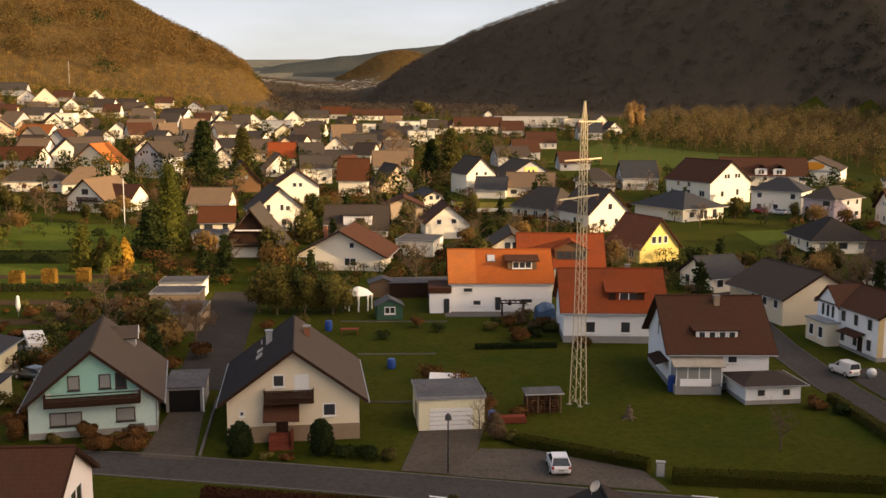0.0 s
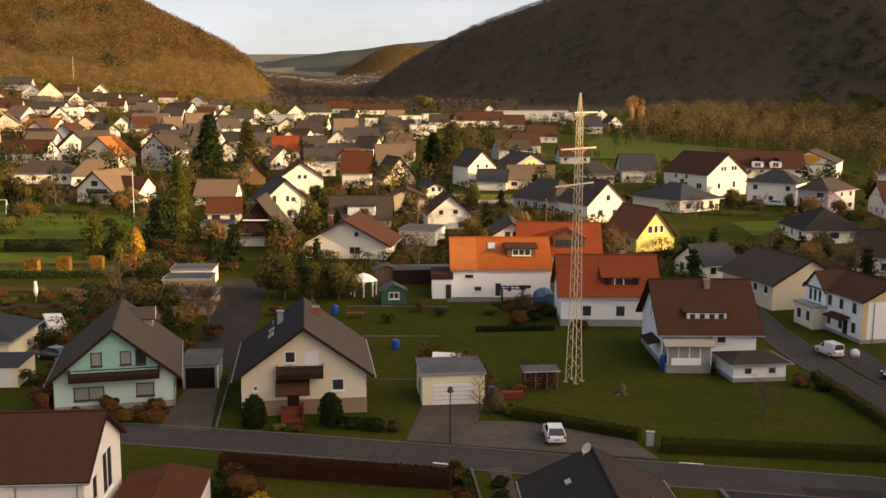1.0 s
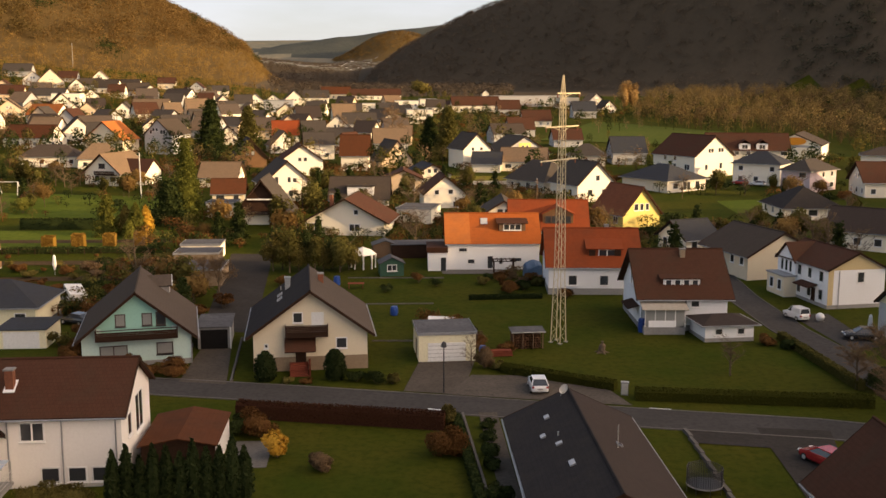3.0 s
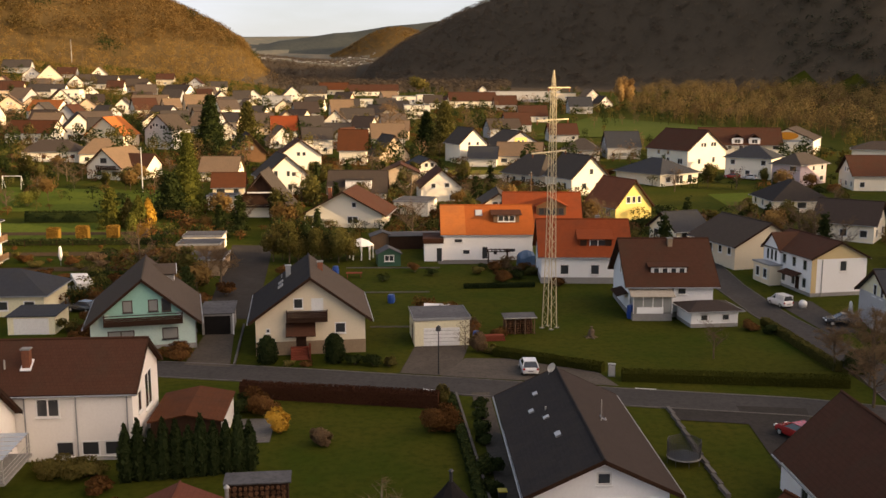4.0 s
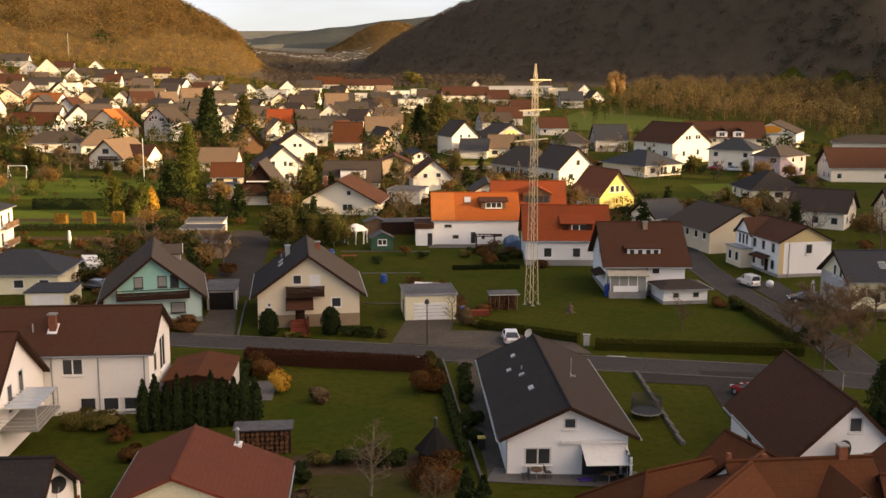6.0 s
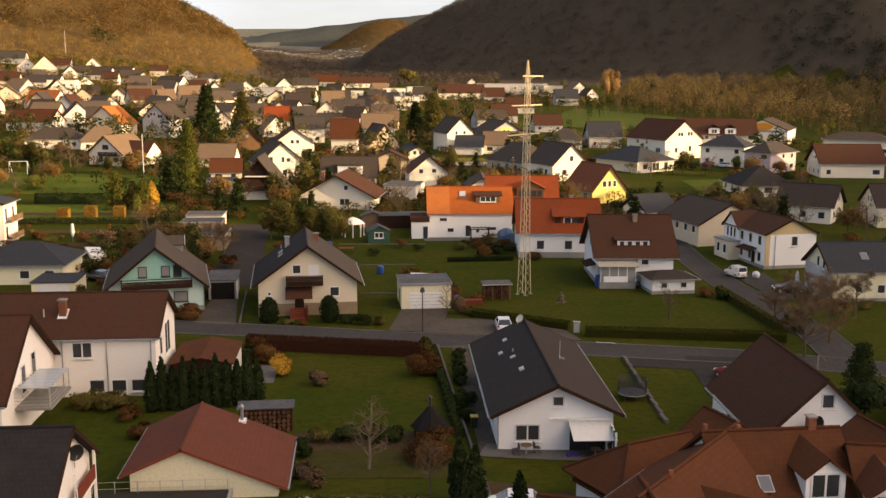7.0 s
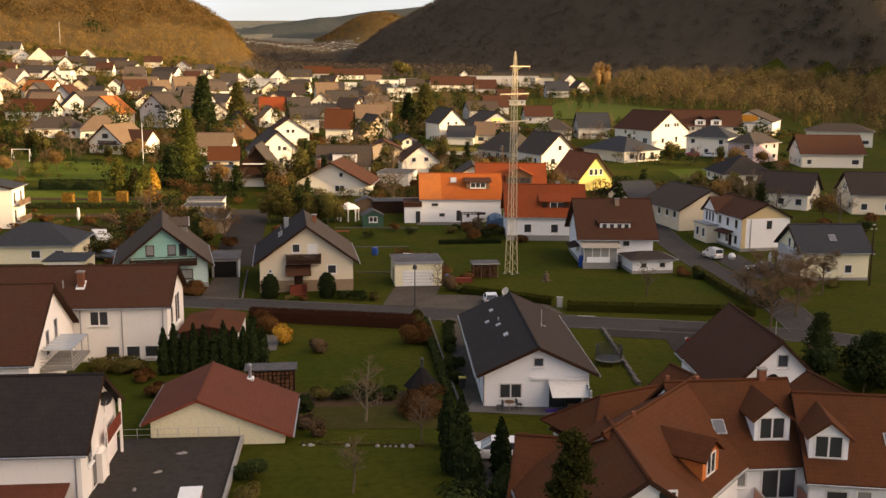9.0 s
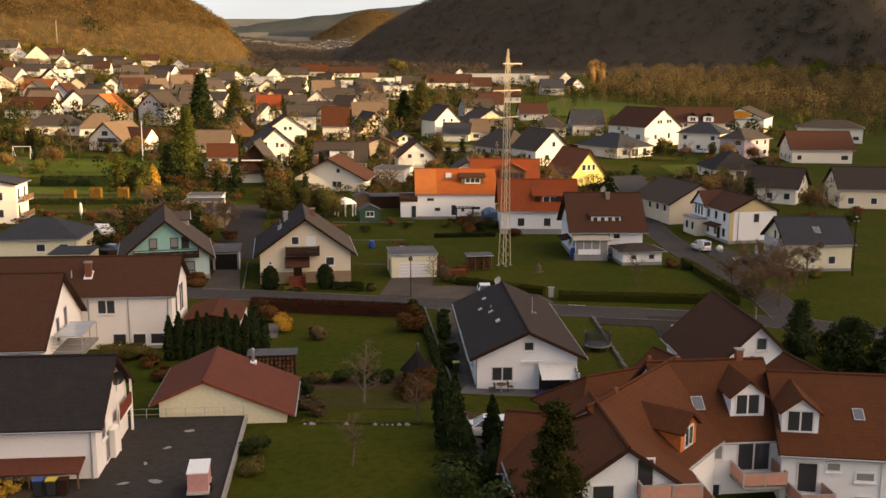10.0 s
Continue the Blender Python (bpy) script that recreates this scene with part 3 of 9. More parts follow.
                    slab(bm, [(x - 0.03, L / 2, zt + 0.02), (x + 0.03, L / 2, zt + 0.02), (x + 0.03, L / 2 + sg * (run + o), zb + 0.02), (x - 0.03, L / 2 + sg * (run + o), zb + 0.02)], 0.27)
                part("barge_board", bm, WOOD_DARK, h)
        bm = bmesh.new()
        if gable:
            bar(bm, (0, -o - 0.03, zt - 0.02), (0, L + o + 0.03, zt - 0.02), 0.13, 6)
        else:
            bar(bm, (-W / 2 - o - 0.03, L / 2, zt - 0.02), (W / 2 + o + 0.03, L / 2, zt - 0.02), 0.13, 6)
        part("ridge_cap", bm, rm, h)
        for sg in (-1, 1):
            bm = bmesh.new()
            if gable:
                x = sg * (run + o + 0.06)
                bar(bm, (x, -o, zb - 0.14), (x, L + o, zb - 0.14), 0.075, 6)
            else:
                y = L / 2 + sg * (run + o + 0.06)
                bar(bm, (-W / 2 - o, y, zb - 0.14), (W / 2 + o, y, zb - 0.14), 0.075, 6)
            part("gutter", bm, ZINC, h)
    if chimney:
        cx_, cy_, cz_, *cm = chimney
        ch = part("chimney", boxes((cx_ - 0.3, cx_ + 0.3, cy_ - 0.3, cy_ + 0.3, eave, cz_ - 0.12)), cm[0] if cm else BRICK, h)
        part("chimney_cap", boxes((cx_ - 0.38, cx_ + 0.38, cy_ - 0.38, cy_ + 0.38, cz_ - 0.12, cz_)), CONCRETE, ch)

    def face(side, u, zc):
        return {"f": pose(u, 0, zc, 0, 0, 0), "b": pose(u, L, zc, 0, 0, 180), "r": pose(W / 2, u, zc, 0, 0, 90), "l": pose(-W / 2, u, zc, 0, 0, -90)}[side]

    for side, u, zc, w, hh, *more in wins:
        window(h, face(side, u, zc), w, hh, *more) if more else window(h, face(side, u, zc), w, hh, 1, dark_frames)
    rng = random.Random(hash((round(A.x), round(A.y))) % 9973)
    if auto:
        floors = [0.95 + 2.75 * k for k in range(max(1, int((eave + 0.3) // 2.7)))]
        for side, span in (("f", W), ("r", L), ("l", L)):
            n = max(2, int(span // 3.4))
            for zc in floors:
                for k in range(n):
                    if rng.random() < 0.22:
                        continue
                    u = (k + 0.5) / n * span - (span / 2 if side == "f" else 0)
                    window(h, face(side, u, zc), 1.1 if rng.random() < 0.75 else 1.8, 1.15, 1, dark_frames, rng.random() < 0.3)
        if not flat and not hip and ridge - eave > 2.6:
            zc = eave + 0.45
            for side in (("f",) if gable else ("r", "l")):
                c = 0 if gable else L / 2
                for du in (-0.8, 0.8):
                    window(h, face(side, c + du, zc), 0.85, 1.0, 1, dark_frames, rng.random() < 0.3)
    return h, face


# ---- houses by the road ----
G_ROAD, G_MID, G_FAR = "houses along the road", "houses of the village", "far houses of the town"

# the slopes' shading is put into the tiles: grey left, lighter taupe right
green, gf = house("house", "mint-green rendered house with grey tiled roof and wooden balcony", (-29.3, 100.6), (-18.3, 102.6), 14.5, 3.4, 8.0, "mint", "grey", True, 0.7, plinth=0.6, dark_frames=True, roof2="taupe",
    wins=[("f", -2.4, 1.2, 2.6, 1.1, 2, True, True), ("f", 2.8, 1.3, 1.5, 1.1, 1, True, True), ("f", -1.6, 4.5, 0.85, 1.15, 1, True, True), ("f", 1.1, 4.5, 0.85, 1.15, 1, True, True), ("f", 2.5, 4.45, 0.8, 1.3, 1, True, False), ("r", 4, 1.1, 1.2, 1.2, 1, True), ("r", 9, 1.1, 1.2, 1.2, 1, True)], group=G_ROAD)
cream, cf = house("house", "cream rendered house with tiled roof lighter on one slope and wooden balcony", (-11.3, 98.6), (0.5, 99.4), 13.6, 4.2, 8.5, "cream", "dark", True, 0.8, chimney=(1.3, 9.0, 8.7, BRICK), plinth=1.5, plinth_mat="tan_plinth", roof2="taupe",
    wins=[("f", -1.3, 5.2, 0.85, 0.95, 1), ("f", 3.2, 2.35, 1.0, 1.0, 1), ("f", -4.6, 2.6, 0.25, 0.3, 1), ("r", 4, 2.4, 1.1, 1.1, 1), ("r", 9, 2.4, 1.1, 1.1, 1)], group=G_ROAD)
garage, _ = house("garage", "cream double garage with white door and flat felt roof", (6.0, 101.1), (12.2, 101.4), 6.2, 3.0, 0, "pale_yellow", "felt", True, 0.12, category="garage")
white_d, df = house("house", "white rendered house with steep dark brown roof and long dormer", (33.6, 112.9), (44.0, 112.2), 11.6, 4.4, 9.0, "white", "brown", False, 0.7, chimney=(0.7, 4.9, 9.35, WALL["tan_plinth"]), plinth=0.7,
    wins=[("l", 3.4, 4.0, 0.95, 2.0, 1), ("l", 6.4, 4.6, 0.8, 1.5, 1), ("l", 7.2, 1.4, 0.9, 1.1, 1), ("f", -0.2, 1.0, 0.9, 0.8, 1), ("f", 1.4, 1.0, 0.9, 0.8, 1), ("f", -0.2, 3.0, 0.9, 0.8, 1), ("f", 1.3, 3.0, 0.9, 0.8, 1)], group=G_ROAD)
annex, af = house("annex", "low white annex with dark hipped felt roof", (39.6, 107.1), (45.5, 107.4), 4.8, 2.1, 2.75, "white", "umber", False, 0.55, hip=0.8, wins=[("f", -1.3, 0.9, 0.75, 0.6, 1), ("f", 1.4, 0.9, 0.75, 0.6, 1)], plinth=0.45, category="house annex")
street_e, ef = house("house", "cream and white house with red-brown roof beside the side street", (61.2, 122.1), (69.5, 123.1), 12.8, 5.3, 7.4, "white", "brown", True, 0.35, plinth=0.5,
    wins=[("f", 0.6, 3.5, 0.9, 1.3, 1)] + [("l", u, z0, 0.85, 1.3, 1) for u in (1.6, 4.4, 7.0) for z0 in (1.0, 3.5)], group=G_ROAD)
grey_f, ff = house("house", "grey and pale yellow house with slate roof", (61.6, 101.6), (71.0, 101.2), 8.4, 4.1, 7.0, "pale_yellow", "slate", False, 0.5, wins=[("f", 1.9, 1.1, 0.9, 1.0, 1), ("f", -0.9, 1.2, 0.5, 0.7, 1), ("l", 2.6, 3.9, 0.7, 1.3, 1), ("l", 4.4, 3.9, 0.7, 1.3, 1)], plinth=0.4, group=G_ROAD)
beige_g, bgf = house("house", "beige house with dark brown roof behind the side street", (57.3, 140.2), (68.8, 142.6), 13.0, 3.8, 7.0, "cream", "grey", True, 0.6, wins=[("l", 1.6, 2.2, 0.9, 1.2, 1), ("l", 4.2, 2.2, 0.9, 1.2, 1), ("l", 7.0, 2.2, 0.9, 1.2, 1)], group=G_ROAD)
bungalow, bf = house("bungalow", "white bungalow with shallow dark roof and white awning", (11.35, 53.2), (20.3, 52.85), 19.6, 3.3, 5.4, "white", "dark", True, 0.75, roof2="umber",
    wins=[("f", -2.2, 0.95, 1.75, 1.15, 2), ("f", 0.15, 3.7, 0.75, 0.65, 1), ("l", 4, 1.0, 1.1, 1.1, 1), ("l", 10, 1.0, 1.1, 1.1, 1)], group=G_ROAD)
near_l, nf = house("house", "white two-storey house with brown tiled roof beside the thujas", (-36.0, 69.2), (-17.6, 69.2), 9.4, 5.6, 8.5, "soft_white", "brown", False, 0.42, chimney=(0.67, 2.2, 8.6, BRICK),
    wins=[("f", 2.75, 3.7, 1.6, 1.3, 2), ("f", 3.9, 0.5, 1.2, 1.0, 1), ("f", 5.85, 0.5, 1.2, 1.0, 1), ("f", 7.6, 0.5, 1.2, 1.0, 1), ("f", -4.0, 3.7, 1.6, 1.3, 2), ("r", 2.4, 3.2, 1.0, 1.6, 1), ("r", 5.6, 2.6, 2.3, 2.9, 2)], group=G_ROAD)
mid_l, mf = house("house", "white gabled house with large brown roof and glazed balcony", (-41.6, 55.5), (-26.5, 55.5), 13.5, 4.0, 9.0, "soft_white", "brown", False, 0.5,
    wins=[("r", 5.4, 3.0, 0.95, 2.2, 1), ("r", 8.0, 3.6, 0.95, 2.0, 1)], group=G_ROAD)
left_h, lf = house("house", "white house with dark roof, balcony and red canopy", (-32.0, 32.0), (-16.2, 32.0), 9.2, 3.7, 6.8, "soft_white", "dark", False, 0.5, z=1.85,
    wins=[("r", 2.0, 2.0, 1.0, 1.3, 1), ("r", 3.2, 0.1, 1.6, 2.0, 1)], group=G_ROAD)
red_hall = thing("hall", "pale yellow garage hall with red tiled roof", "hall", pose(-11.05, 44.0, 0.9))
bm = bmesh.new()
rows = [[bm.verts.new((x, y, z)) for x, z in ((-3.4, -0.8), (6.25, -0.8), (6.25, 0.86), (0.0, 3.5), (-3.4, 1.98))] for y in (0, 8.8)]
bm.faces.new(rows[0]), bm.faces.new(rows[1][::-1])
for i in range(5):
    bm.faces.new((rows[0][(i + 1) % 5], rows[0][i], rows[1][i], rows[1][(i + 1) % 5]))
part("wall", bm, WALL["pale_yellow"], red_hall)
for xe, ze in ((-4.02, 1.90), (6.9, 0.76)):
    bm = bmesh.new()
    slab(bm, [(0, -0.4, 3.67), (0, 9.2, 3.67), (xe, 9.2, ze), (xe, -0.4, ze)], 0.15)
    part("roof", bm, ROOF["maroon"], red_hall)
    bm = bmesh.new()
    bar(bm, (xe * 1.01, -0.4, ze - 0.12), (xe * 1.01, 9.2, ze - 0.12), 0.07, 6)
    part("gutter", bm, ZINC, red_hall)
    bm = bmesh.new()
    slab(bm, [(0, -0.46, 3.69), (0, -0.4, 3.69), (xe, -0.4, ze + 0.02), (xe, -0.46, ze + 0.02)], 0.2)
    part("barge_board", bm, WOOD_RED, red_hall)
bm = bmesh.new()
bar(bm, (0, -0.42, 3.66), (0, 9.22, 3.66), 0.1, 6)
part("ridge_cap", bm, ROOF["maroon"], red_hall)
flue = bmesh.new()
tube(flue, [(3.0, 8.4, 2.0), (3.0, 8.4, 3.5), (3.0, 8.4, 3.52), (3.0, 8.4, 3.7)], [0.13, 0.13, 0.2, 0.06], 10)
flue = part("flue", flue, ZINC, red_hall, "round metal flue pipe")
part("flashing", boxes((2.7, 3.3, 8.0, 8.8, 2.26, 2.5)), FRAME_WHITE, flue)
white_h, hf = house("house", "white gabled house with steep dark brown roof", (30.25, 47.85), (38.85, 47.45), 12.0, 3.2, 7.38, "white", "brown", True, 0.5, z=-0.4, wins=[("f", 0.35, 5.25, 0.8, 0.95, 1), ("f", 1.8, 2.5, 1.5, 1.2, 2, False, True), ("l", 3.0, 1.0, 1.1, 1.1, 1), ("l", 7.5, 1.0, 1.1, 1.1, 1)], group=G_ROAD)
left_y, _ = house("house", "pale yellow house with slate hipped roof", (-52.0, 118.6), (-39.8, 118.6), 10.0, 2.9, 5.2, "pale_yellow", "slate", False, 0.6, hip=0.9, wins=[("f", 1.0, 0.9, 1.2, 1.0, 1), ("f", 4.3, 0.9, 1.2, 1.0, 1)], group=G_ROAD)

# ---- houses of the village, behind ----
orange_h, of = house("house", "white house with orange and red-brown tiled roof", (13.0, 151.0), (27.5, 150.4), 9.5, 4.3, 8.2, "white", "clay", False, 0.4, wins=[("f", -3.5, 1.0, 1.0, 0.6, 1), ("f", -0.5, 0.2, 0.8, 1.9, 1), ("f", 1.2, 0.9, 0.5, 0.6, 1), ("f", 3.6, 1.3, 1.6, 0.5, 1), ("f", -4.8, 2.9, 1.2, 0.5, 1)], group=G_MID)
red_h, rhf = house("house", "white house with red tiled roof and wide dormer", (25.9, 133.2), (38.6, 132.0), 10.4, 4.2, 8.6, "white", "red", False, 0.5, plinth=0.9, chimney=(2.4, 6.0, 9.2, CONCRETE), wins=[("f", 1.4, 1.4, 1.1, 1.3, 1), ("f", -3.0, 1.4, 1.1, 1.3, 1)], group=G_MID)
house("house", "house with red tiled roof and timber-framed bay", (25.0, 165.0), (38.0, 163.5), 9.5, 4.0, 8.4, "cream", "red", False, 0.5, auto=1, group=G_MID)
house("house", "yellow gabled house with red-brown roof", (50.3, 187.0), (58.4, 190.0), 10.5, 3.0, 7.9, "yellow", "clay_brown", True, 0.6, plinth=0.0, wins=[("f", -1.3, 3.5, 0.9, 1.2, 1), ("f", 0.0, 3.5, 0.7, 1.2, 1), ("f", 1.3, 3.5, 0.7, 1.2, 1), ("l", 2.6, 0.9, 1.4, 1.2, 2), ("l", 6.4, 0.9, 1.0, 1.2, 1)], group=G_MID)
house("house", "white gabled house with dark roof", (48.8, 223.0), (58.6, 226.8), 12.0, 4.2, 9.1, "warm_white", "charcoal", True, 0.5, wins=[("f", 0.2, 4.9, 1.0, 1.2, 1), ("f", -1.8, 1.6, 1.2, 1.2, 1), ("f", 1.9, 1.6, 0.9, 1.2, 1), ("l", 3.0, 1.4, 1.0, 1.4, 1), ("l", 5.5, 1.4, 1.0, 1.4, 1)], group=G_MID)
house("house", "large dark-roofed house with grey and ochre walls", (36.2, 251.5), (43.8, 238.8), 11.0, 3.6, 8.0, "warm_white", "charcoal", False, 0.6, hip=0.7, lift=-0.6, wins=[("f", -5.0, 1.0, 0.9, 1.5, 1), ("f", -2.4, 1.0, 0.9, 1.5, 1), ("f", 1.2, 0.8, 1.4, 1.9, 2), ("f", 4.6, 1.0, 1.0, 1.5, 1)], group=G_MID)
house("house", "low house with black roof and white gable", (20.4, 184.0), (32.2, 183.0), 12.0, 2.4, 6.2, "warm_white", "charcoal", True, 0.6, wins=[("f", -0.7, 3.4, 1.0, 1.2, 1), ("f", 0.7, 3.4, 1.0, 1.2, 1)], group=G_MID)
house("house", "white gabled house with dark brown roof", (13.0, 216.4), (22.2, 216.8), 11.0, 4.2, 8.0, "warm_white", "brown", True, 0.5, lift=-0.9, wins=[("f", -1.8, 4.0, 0.9, 0.9, 1), ("f", 1.3, 4.1, 1.0, 0.9, 1), ("f", 2.4, 1.2, 1.0, 1.1, 1)], group=G_MID)
house("garage", "white flat-roofed garage block", (6.3, 197.0), (13.2, 195.0), 9.0, 2.9, 0, "warm_white", "felt", True, 0.15, category="garage")
house("house", "white bungalow with dark and brown roof and chimney", (-10.9, 184.2), (3.6, 181.6), 12.0, 2.9, 6.9, "warm_white", "charcoal", True, 1.1, roof2="brown", chimney=(-3.8, 5.5, 7.2, BRICK), wins=[("f", 2.0, 4.0, 0.7, 0.8, 1), ("f", 1.7, 0.9, 1.9, 1.2, 2), ("f", -6.0, 0.2, 3.0, 2.0, 2)], group=G_MID)
house("house", "A-framed house with steep dark roof and timber gable", (-25.9, 196.4), (-15.3, 196.1), 13.0, 2.2, 8.9, "warm_white", "charcoal", True, 0.9, wins=[("f", -1.0, 2.7, 1.4, 1.5, 1, True), ("f", 1.2, 2.7, 1.4, 1.5, 1, True)], group=G_MID)
house("house", "white gabled house with dark brown roof", (-23.2, 226.0), (-12.6, 229.0), 12.0, 4.6, 9.4, "warm_white", "charcoal", True, 0.6, wins=[("f", -2.5, 4.4, 0.8, 1.5, 1), ("f", 0.4, 4.6, 0.7, 1.2, 1), ("f", 1.7, 4.6, 0.9, 0.9, 1), ("f", 0.8, 1.4, 1.0, 1.3, 1)], group=G_MID)
house("house", "white gabled house with brown roof", (-22.9, 267.0), (-11.6, 268.5), 13.0, 5.6, 9.6, "warm_white", "brown", True, 0.5, wins=[("f", -0.5, 5.4, 0.8, 0.9, 1), ("f", 1.0, 5.4, 0.8, 0.9, 1)], group=G_MID)
house("house", "house with weathered grey roof and white dormer", (-7.6, 214.5), (4.8, 213.8), 10.5, 2.6, 6.8, "grey", "grey", False, 0.6, group=G_MID)
house("house", "peach house with shallow brown roof", (4.8, 240.5), (13.6, 240.3), 10.0, 3.8, 5.8, "peach", "brown", True, 0.6, auto=1, group=G_MID)
house("house", "white bungalow with blue-grey roof", (12.4, 256.5), (22.4, 258.2), 12.0, 2.8, 5.4, "warm_white", "slate", True, 0.6, auto=1, group=G_MID)
house("house", "white house with brown tiled roof", (-7.4, 293.3), (0.6, 292.8), 9.0, 4.8, 10.2, "warm_white", "rust", False, 0.6, auto=1, group=G_MID)
house("house", "tan gabled house with dark roof", (4.8, 300.0), (14.2, 303.0), 12.0, 2.0, 8.0, "peach", "charcoal", True, 0.4, group=G_MID)
house("house", "house with red tiled roof", (-36.0, 386.0), (-26.0, 387.0), 9.0, 3.4, 8.6, "warm_white", "red", False, 0.4, auto=1, group=G_MID)
house("house", "cream house with orange tiled roof", (-91.7, 331.0), (-78.7, 327.5), 11.0, 5.0, 10.6, "cream", "orange", True, 0.5, wins=[("f", -0.8, 3.6, 0.7, 0.8, 1), ("f", 2.5, 3.0, 0.6, 0.9, 1), ("r", 3.0, 2.0, 1.0, 1.2, 1)], group=G_MID)
house("house", "grey-blue gabled house with grey roof", (-73.9, 338.0), (-64.4, 334.9), 13.0, 6.6, 11.4, "grey", "grey", True, 0.5, wins=[("f", -1.6, 7.6, 0.8, 1.0, 1), ("f", -0.4, 7.6, 0.8, 1.0, 1), ("f", 1.8, 6.8, 1.9, 1.2, 2), ("f", -2.6, 6.8, 0.9, 1.2, 1)], group=G_MID)
house("house", "white house with tan roof and wooden balcony", (-71.8, 258.0), (-62.2, 254.4), 13.0, 3.4, 7.8, "warm_white", "tan", True, 0.8, wins=[("f", 0, 4.4, 1.6, 1.0, 2, True), ("f", -1.5, 1.0, 1.2, 1.4, 1), ("f", 3.0, 1.0, 1.4, 1.1, 1)], group=G_MID)
house("house", "white bungalow with grey-brown hipped roof", (-99.2, 291.0), (-83.0, 292.5), 11.0, 3.2, 6.2, "warm_white", "grey", False, 0.6, hip=0.8, auto=1, group=G_MID)
house("house", "white bungalow with tan hipped roof", (-82.0, 288.0), (-70.0, 291.0), 11.0, 3.3, 7.2, "warm_white", "tan", False, 0.6, hip=0.8, auto=1, group=G_MID)
house("house", "small white house with tan roof beside the tall firs", (-42.5, 255.0), (-33.0, 254.0), 9.0, 2.6, 6.0, "warm_white", "tan", False, 0.5, auto=1, group=G_MID)
house("house", "low cream house with red-brown roof", (-34.5, 224.0), (-27.5, 224.5), 8.0, 2.6, 5.4, "cream", "rust", False, 0.5, auto=1, group=G_MID)
house("garage", "small white flat-roofed outbuilding beside the spruces", (-33.0, 205.4), (-27.0, 205.0), 6.0, 3.0, 0, "warm_white", "felt", True, 0.1, category="garage")
house("house", "timber-clad house with brown roof and balcony", (-39.5, 300.0), (-30.1, 302.0), 12.0, 3.4, 8.6, "timber", "umber", True, 0.8, auto=1, dark_frames=True, group=G_MID)
house("house", "white house with dark hipped roof", (-20.0, 326.0), (-10.5, 327.0), 10.0, 5.0, 8.6, "warm_white", "charcoal", False, 0.5, auto=1, group=G_MID)
house("house", "house with grey roof and white walls", (39.8, 290.0), (52.6, 287.0), 10.0, 3.0, 6.6, "warm_white", "tan", False, 0.5, auto=1, group=G_MID)
house("house", "white gabled house with dark brown roof", (29.0, 294.0), (37.6, 297.0), 11.0, 6.2, 10.6, "warm_white", "charcoal", True, 0.5, wins=[("f", -1.4, 5.6, 0.8, 0.9, 1), ("f", 1.4, 5.6, 0.8, 0.9, 1), ("f", -1.6, 2.4, 0.9, 1.6, 1)], group=G_MID)
house("house", "grey house with yellow-painted gable and dark roof", (42.0, 310.0), (59.0, 316.0), 12.0, 3.2, 8.4, "grey", "charcoal", True, 0.6, group=G_MID)
house("house", "house with slate roof and low white wing", (31.0, 287.0), (39.0, 285.5), 10.0, 2.6, 5.6, "warm_white", "slate", False, 0.5, group=G_MID)
house("house", "white bungalow with dark hipped roof", (62.6, 304.0), (73.8, 301.4), 11.0, 3.4, 6.6, "warm_white", "charcoal", False, 0.6, hip=0.9, auto=1, group=G_MID)
house("bungalow", "white bungalow with grey hipped roof and terrace", (74.6, 238.5), (86.6, 245.2), 16.0, 3.2, 6.4, "warm_white", "slate", False, 0.8, hip=0.9, wins=[("f", 0, 0.4, 2.4, 2.0, 2), ("f", 3.8, 0.4, 1.4, 2.0, 1), ("f", -4.0, 0.9, 1.6, 1.2, 1)], group=G_MID)
house("house", "blue-grey house with dark slate roof", (77.5, 306.0), (88.0, 305.5), 11.0, 3.8, 8.4, "grey", "slate", False, 0.4, auto=1, group=G_MID)
house("house", "large white house with half-hipped red-brown roof", (91.8, 270.0), (105.2, 276.5), 17.0, 6.0, 11.4, "warm_white", "brown", True, 0.5, wins=[("f", -2.0, 6.8, 0.9, 1.1, 1), ("f", -0.9, 6.8, 0.9, 1.1, 1), ("f", 1.9, 6.9, 0.9, 1.1, 1), ("f", 3.0, 6.9, 0.9, 1.1, 1), ("f", -3.0, 2.0, 1.0, 1.4, 1), ("f", 2.6, 2.2, 1.0, 1.6, 1), ("l", 3.0, 2.0, 1.8, 1.4, 2), ("l", 8.0, 2.0, 1.0, 1.4, 1), ("l", 8.0, 4.4, 1.0, 1.3, 1), ("l", 12.0, 4.4, 1.0, 1.3, 1)], group=G_MID)
house("house", "white two-storey house with slate tent roof", (98.4, 258.0), (108.2, 250.5), 10.5, 5.8, 8.6, "warm_white", "slate", False, 0.7, hip=0.95, auto=1, group=G_MID)
house("house", "mauve-pink two-storey house with dark tent roof", (105.4, 243.0), (110.0, 236.5), 12.5, 5.6, 8.0, "pink", "charcoal", False, 0.7, hip=0.95, auto=1, group=G_MID)
house("house", "white house with red-brown roof and two dormers", (106.0, 300.5), (130.0, 295.4), 12.0, 5.2, 10.0, "warm_white", "brown", False, 0.5, auto=1, group=G_MID)
house("hall", "white shop hall with grey gable and orange oval sign", (133.5, 321.0), (148.0, 312.5), 24.0, 5.0, 8.6, "warm_white", "grey", True, 0.3, category="hall")
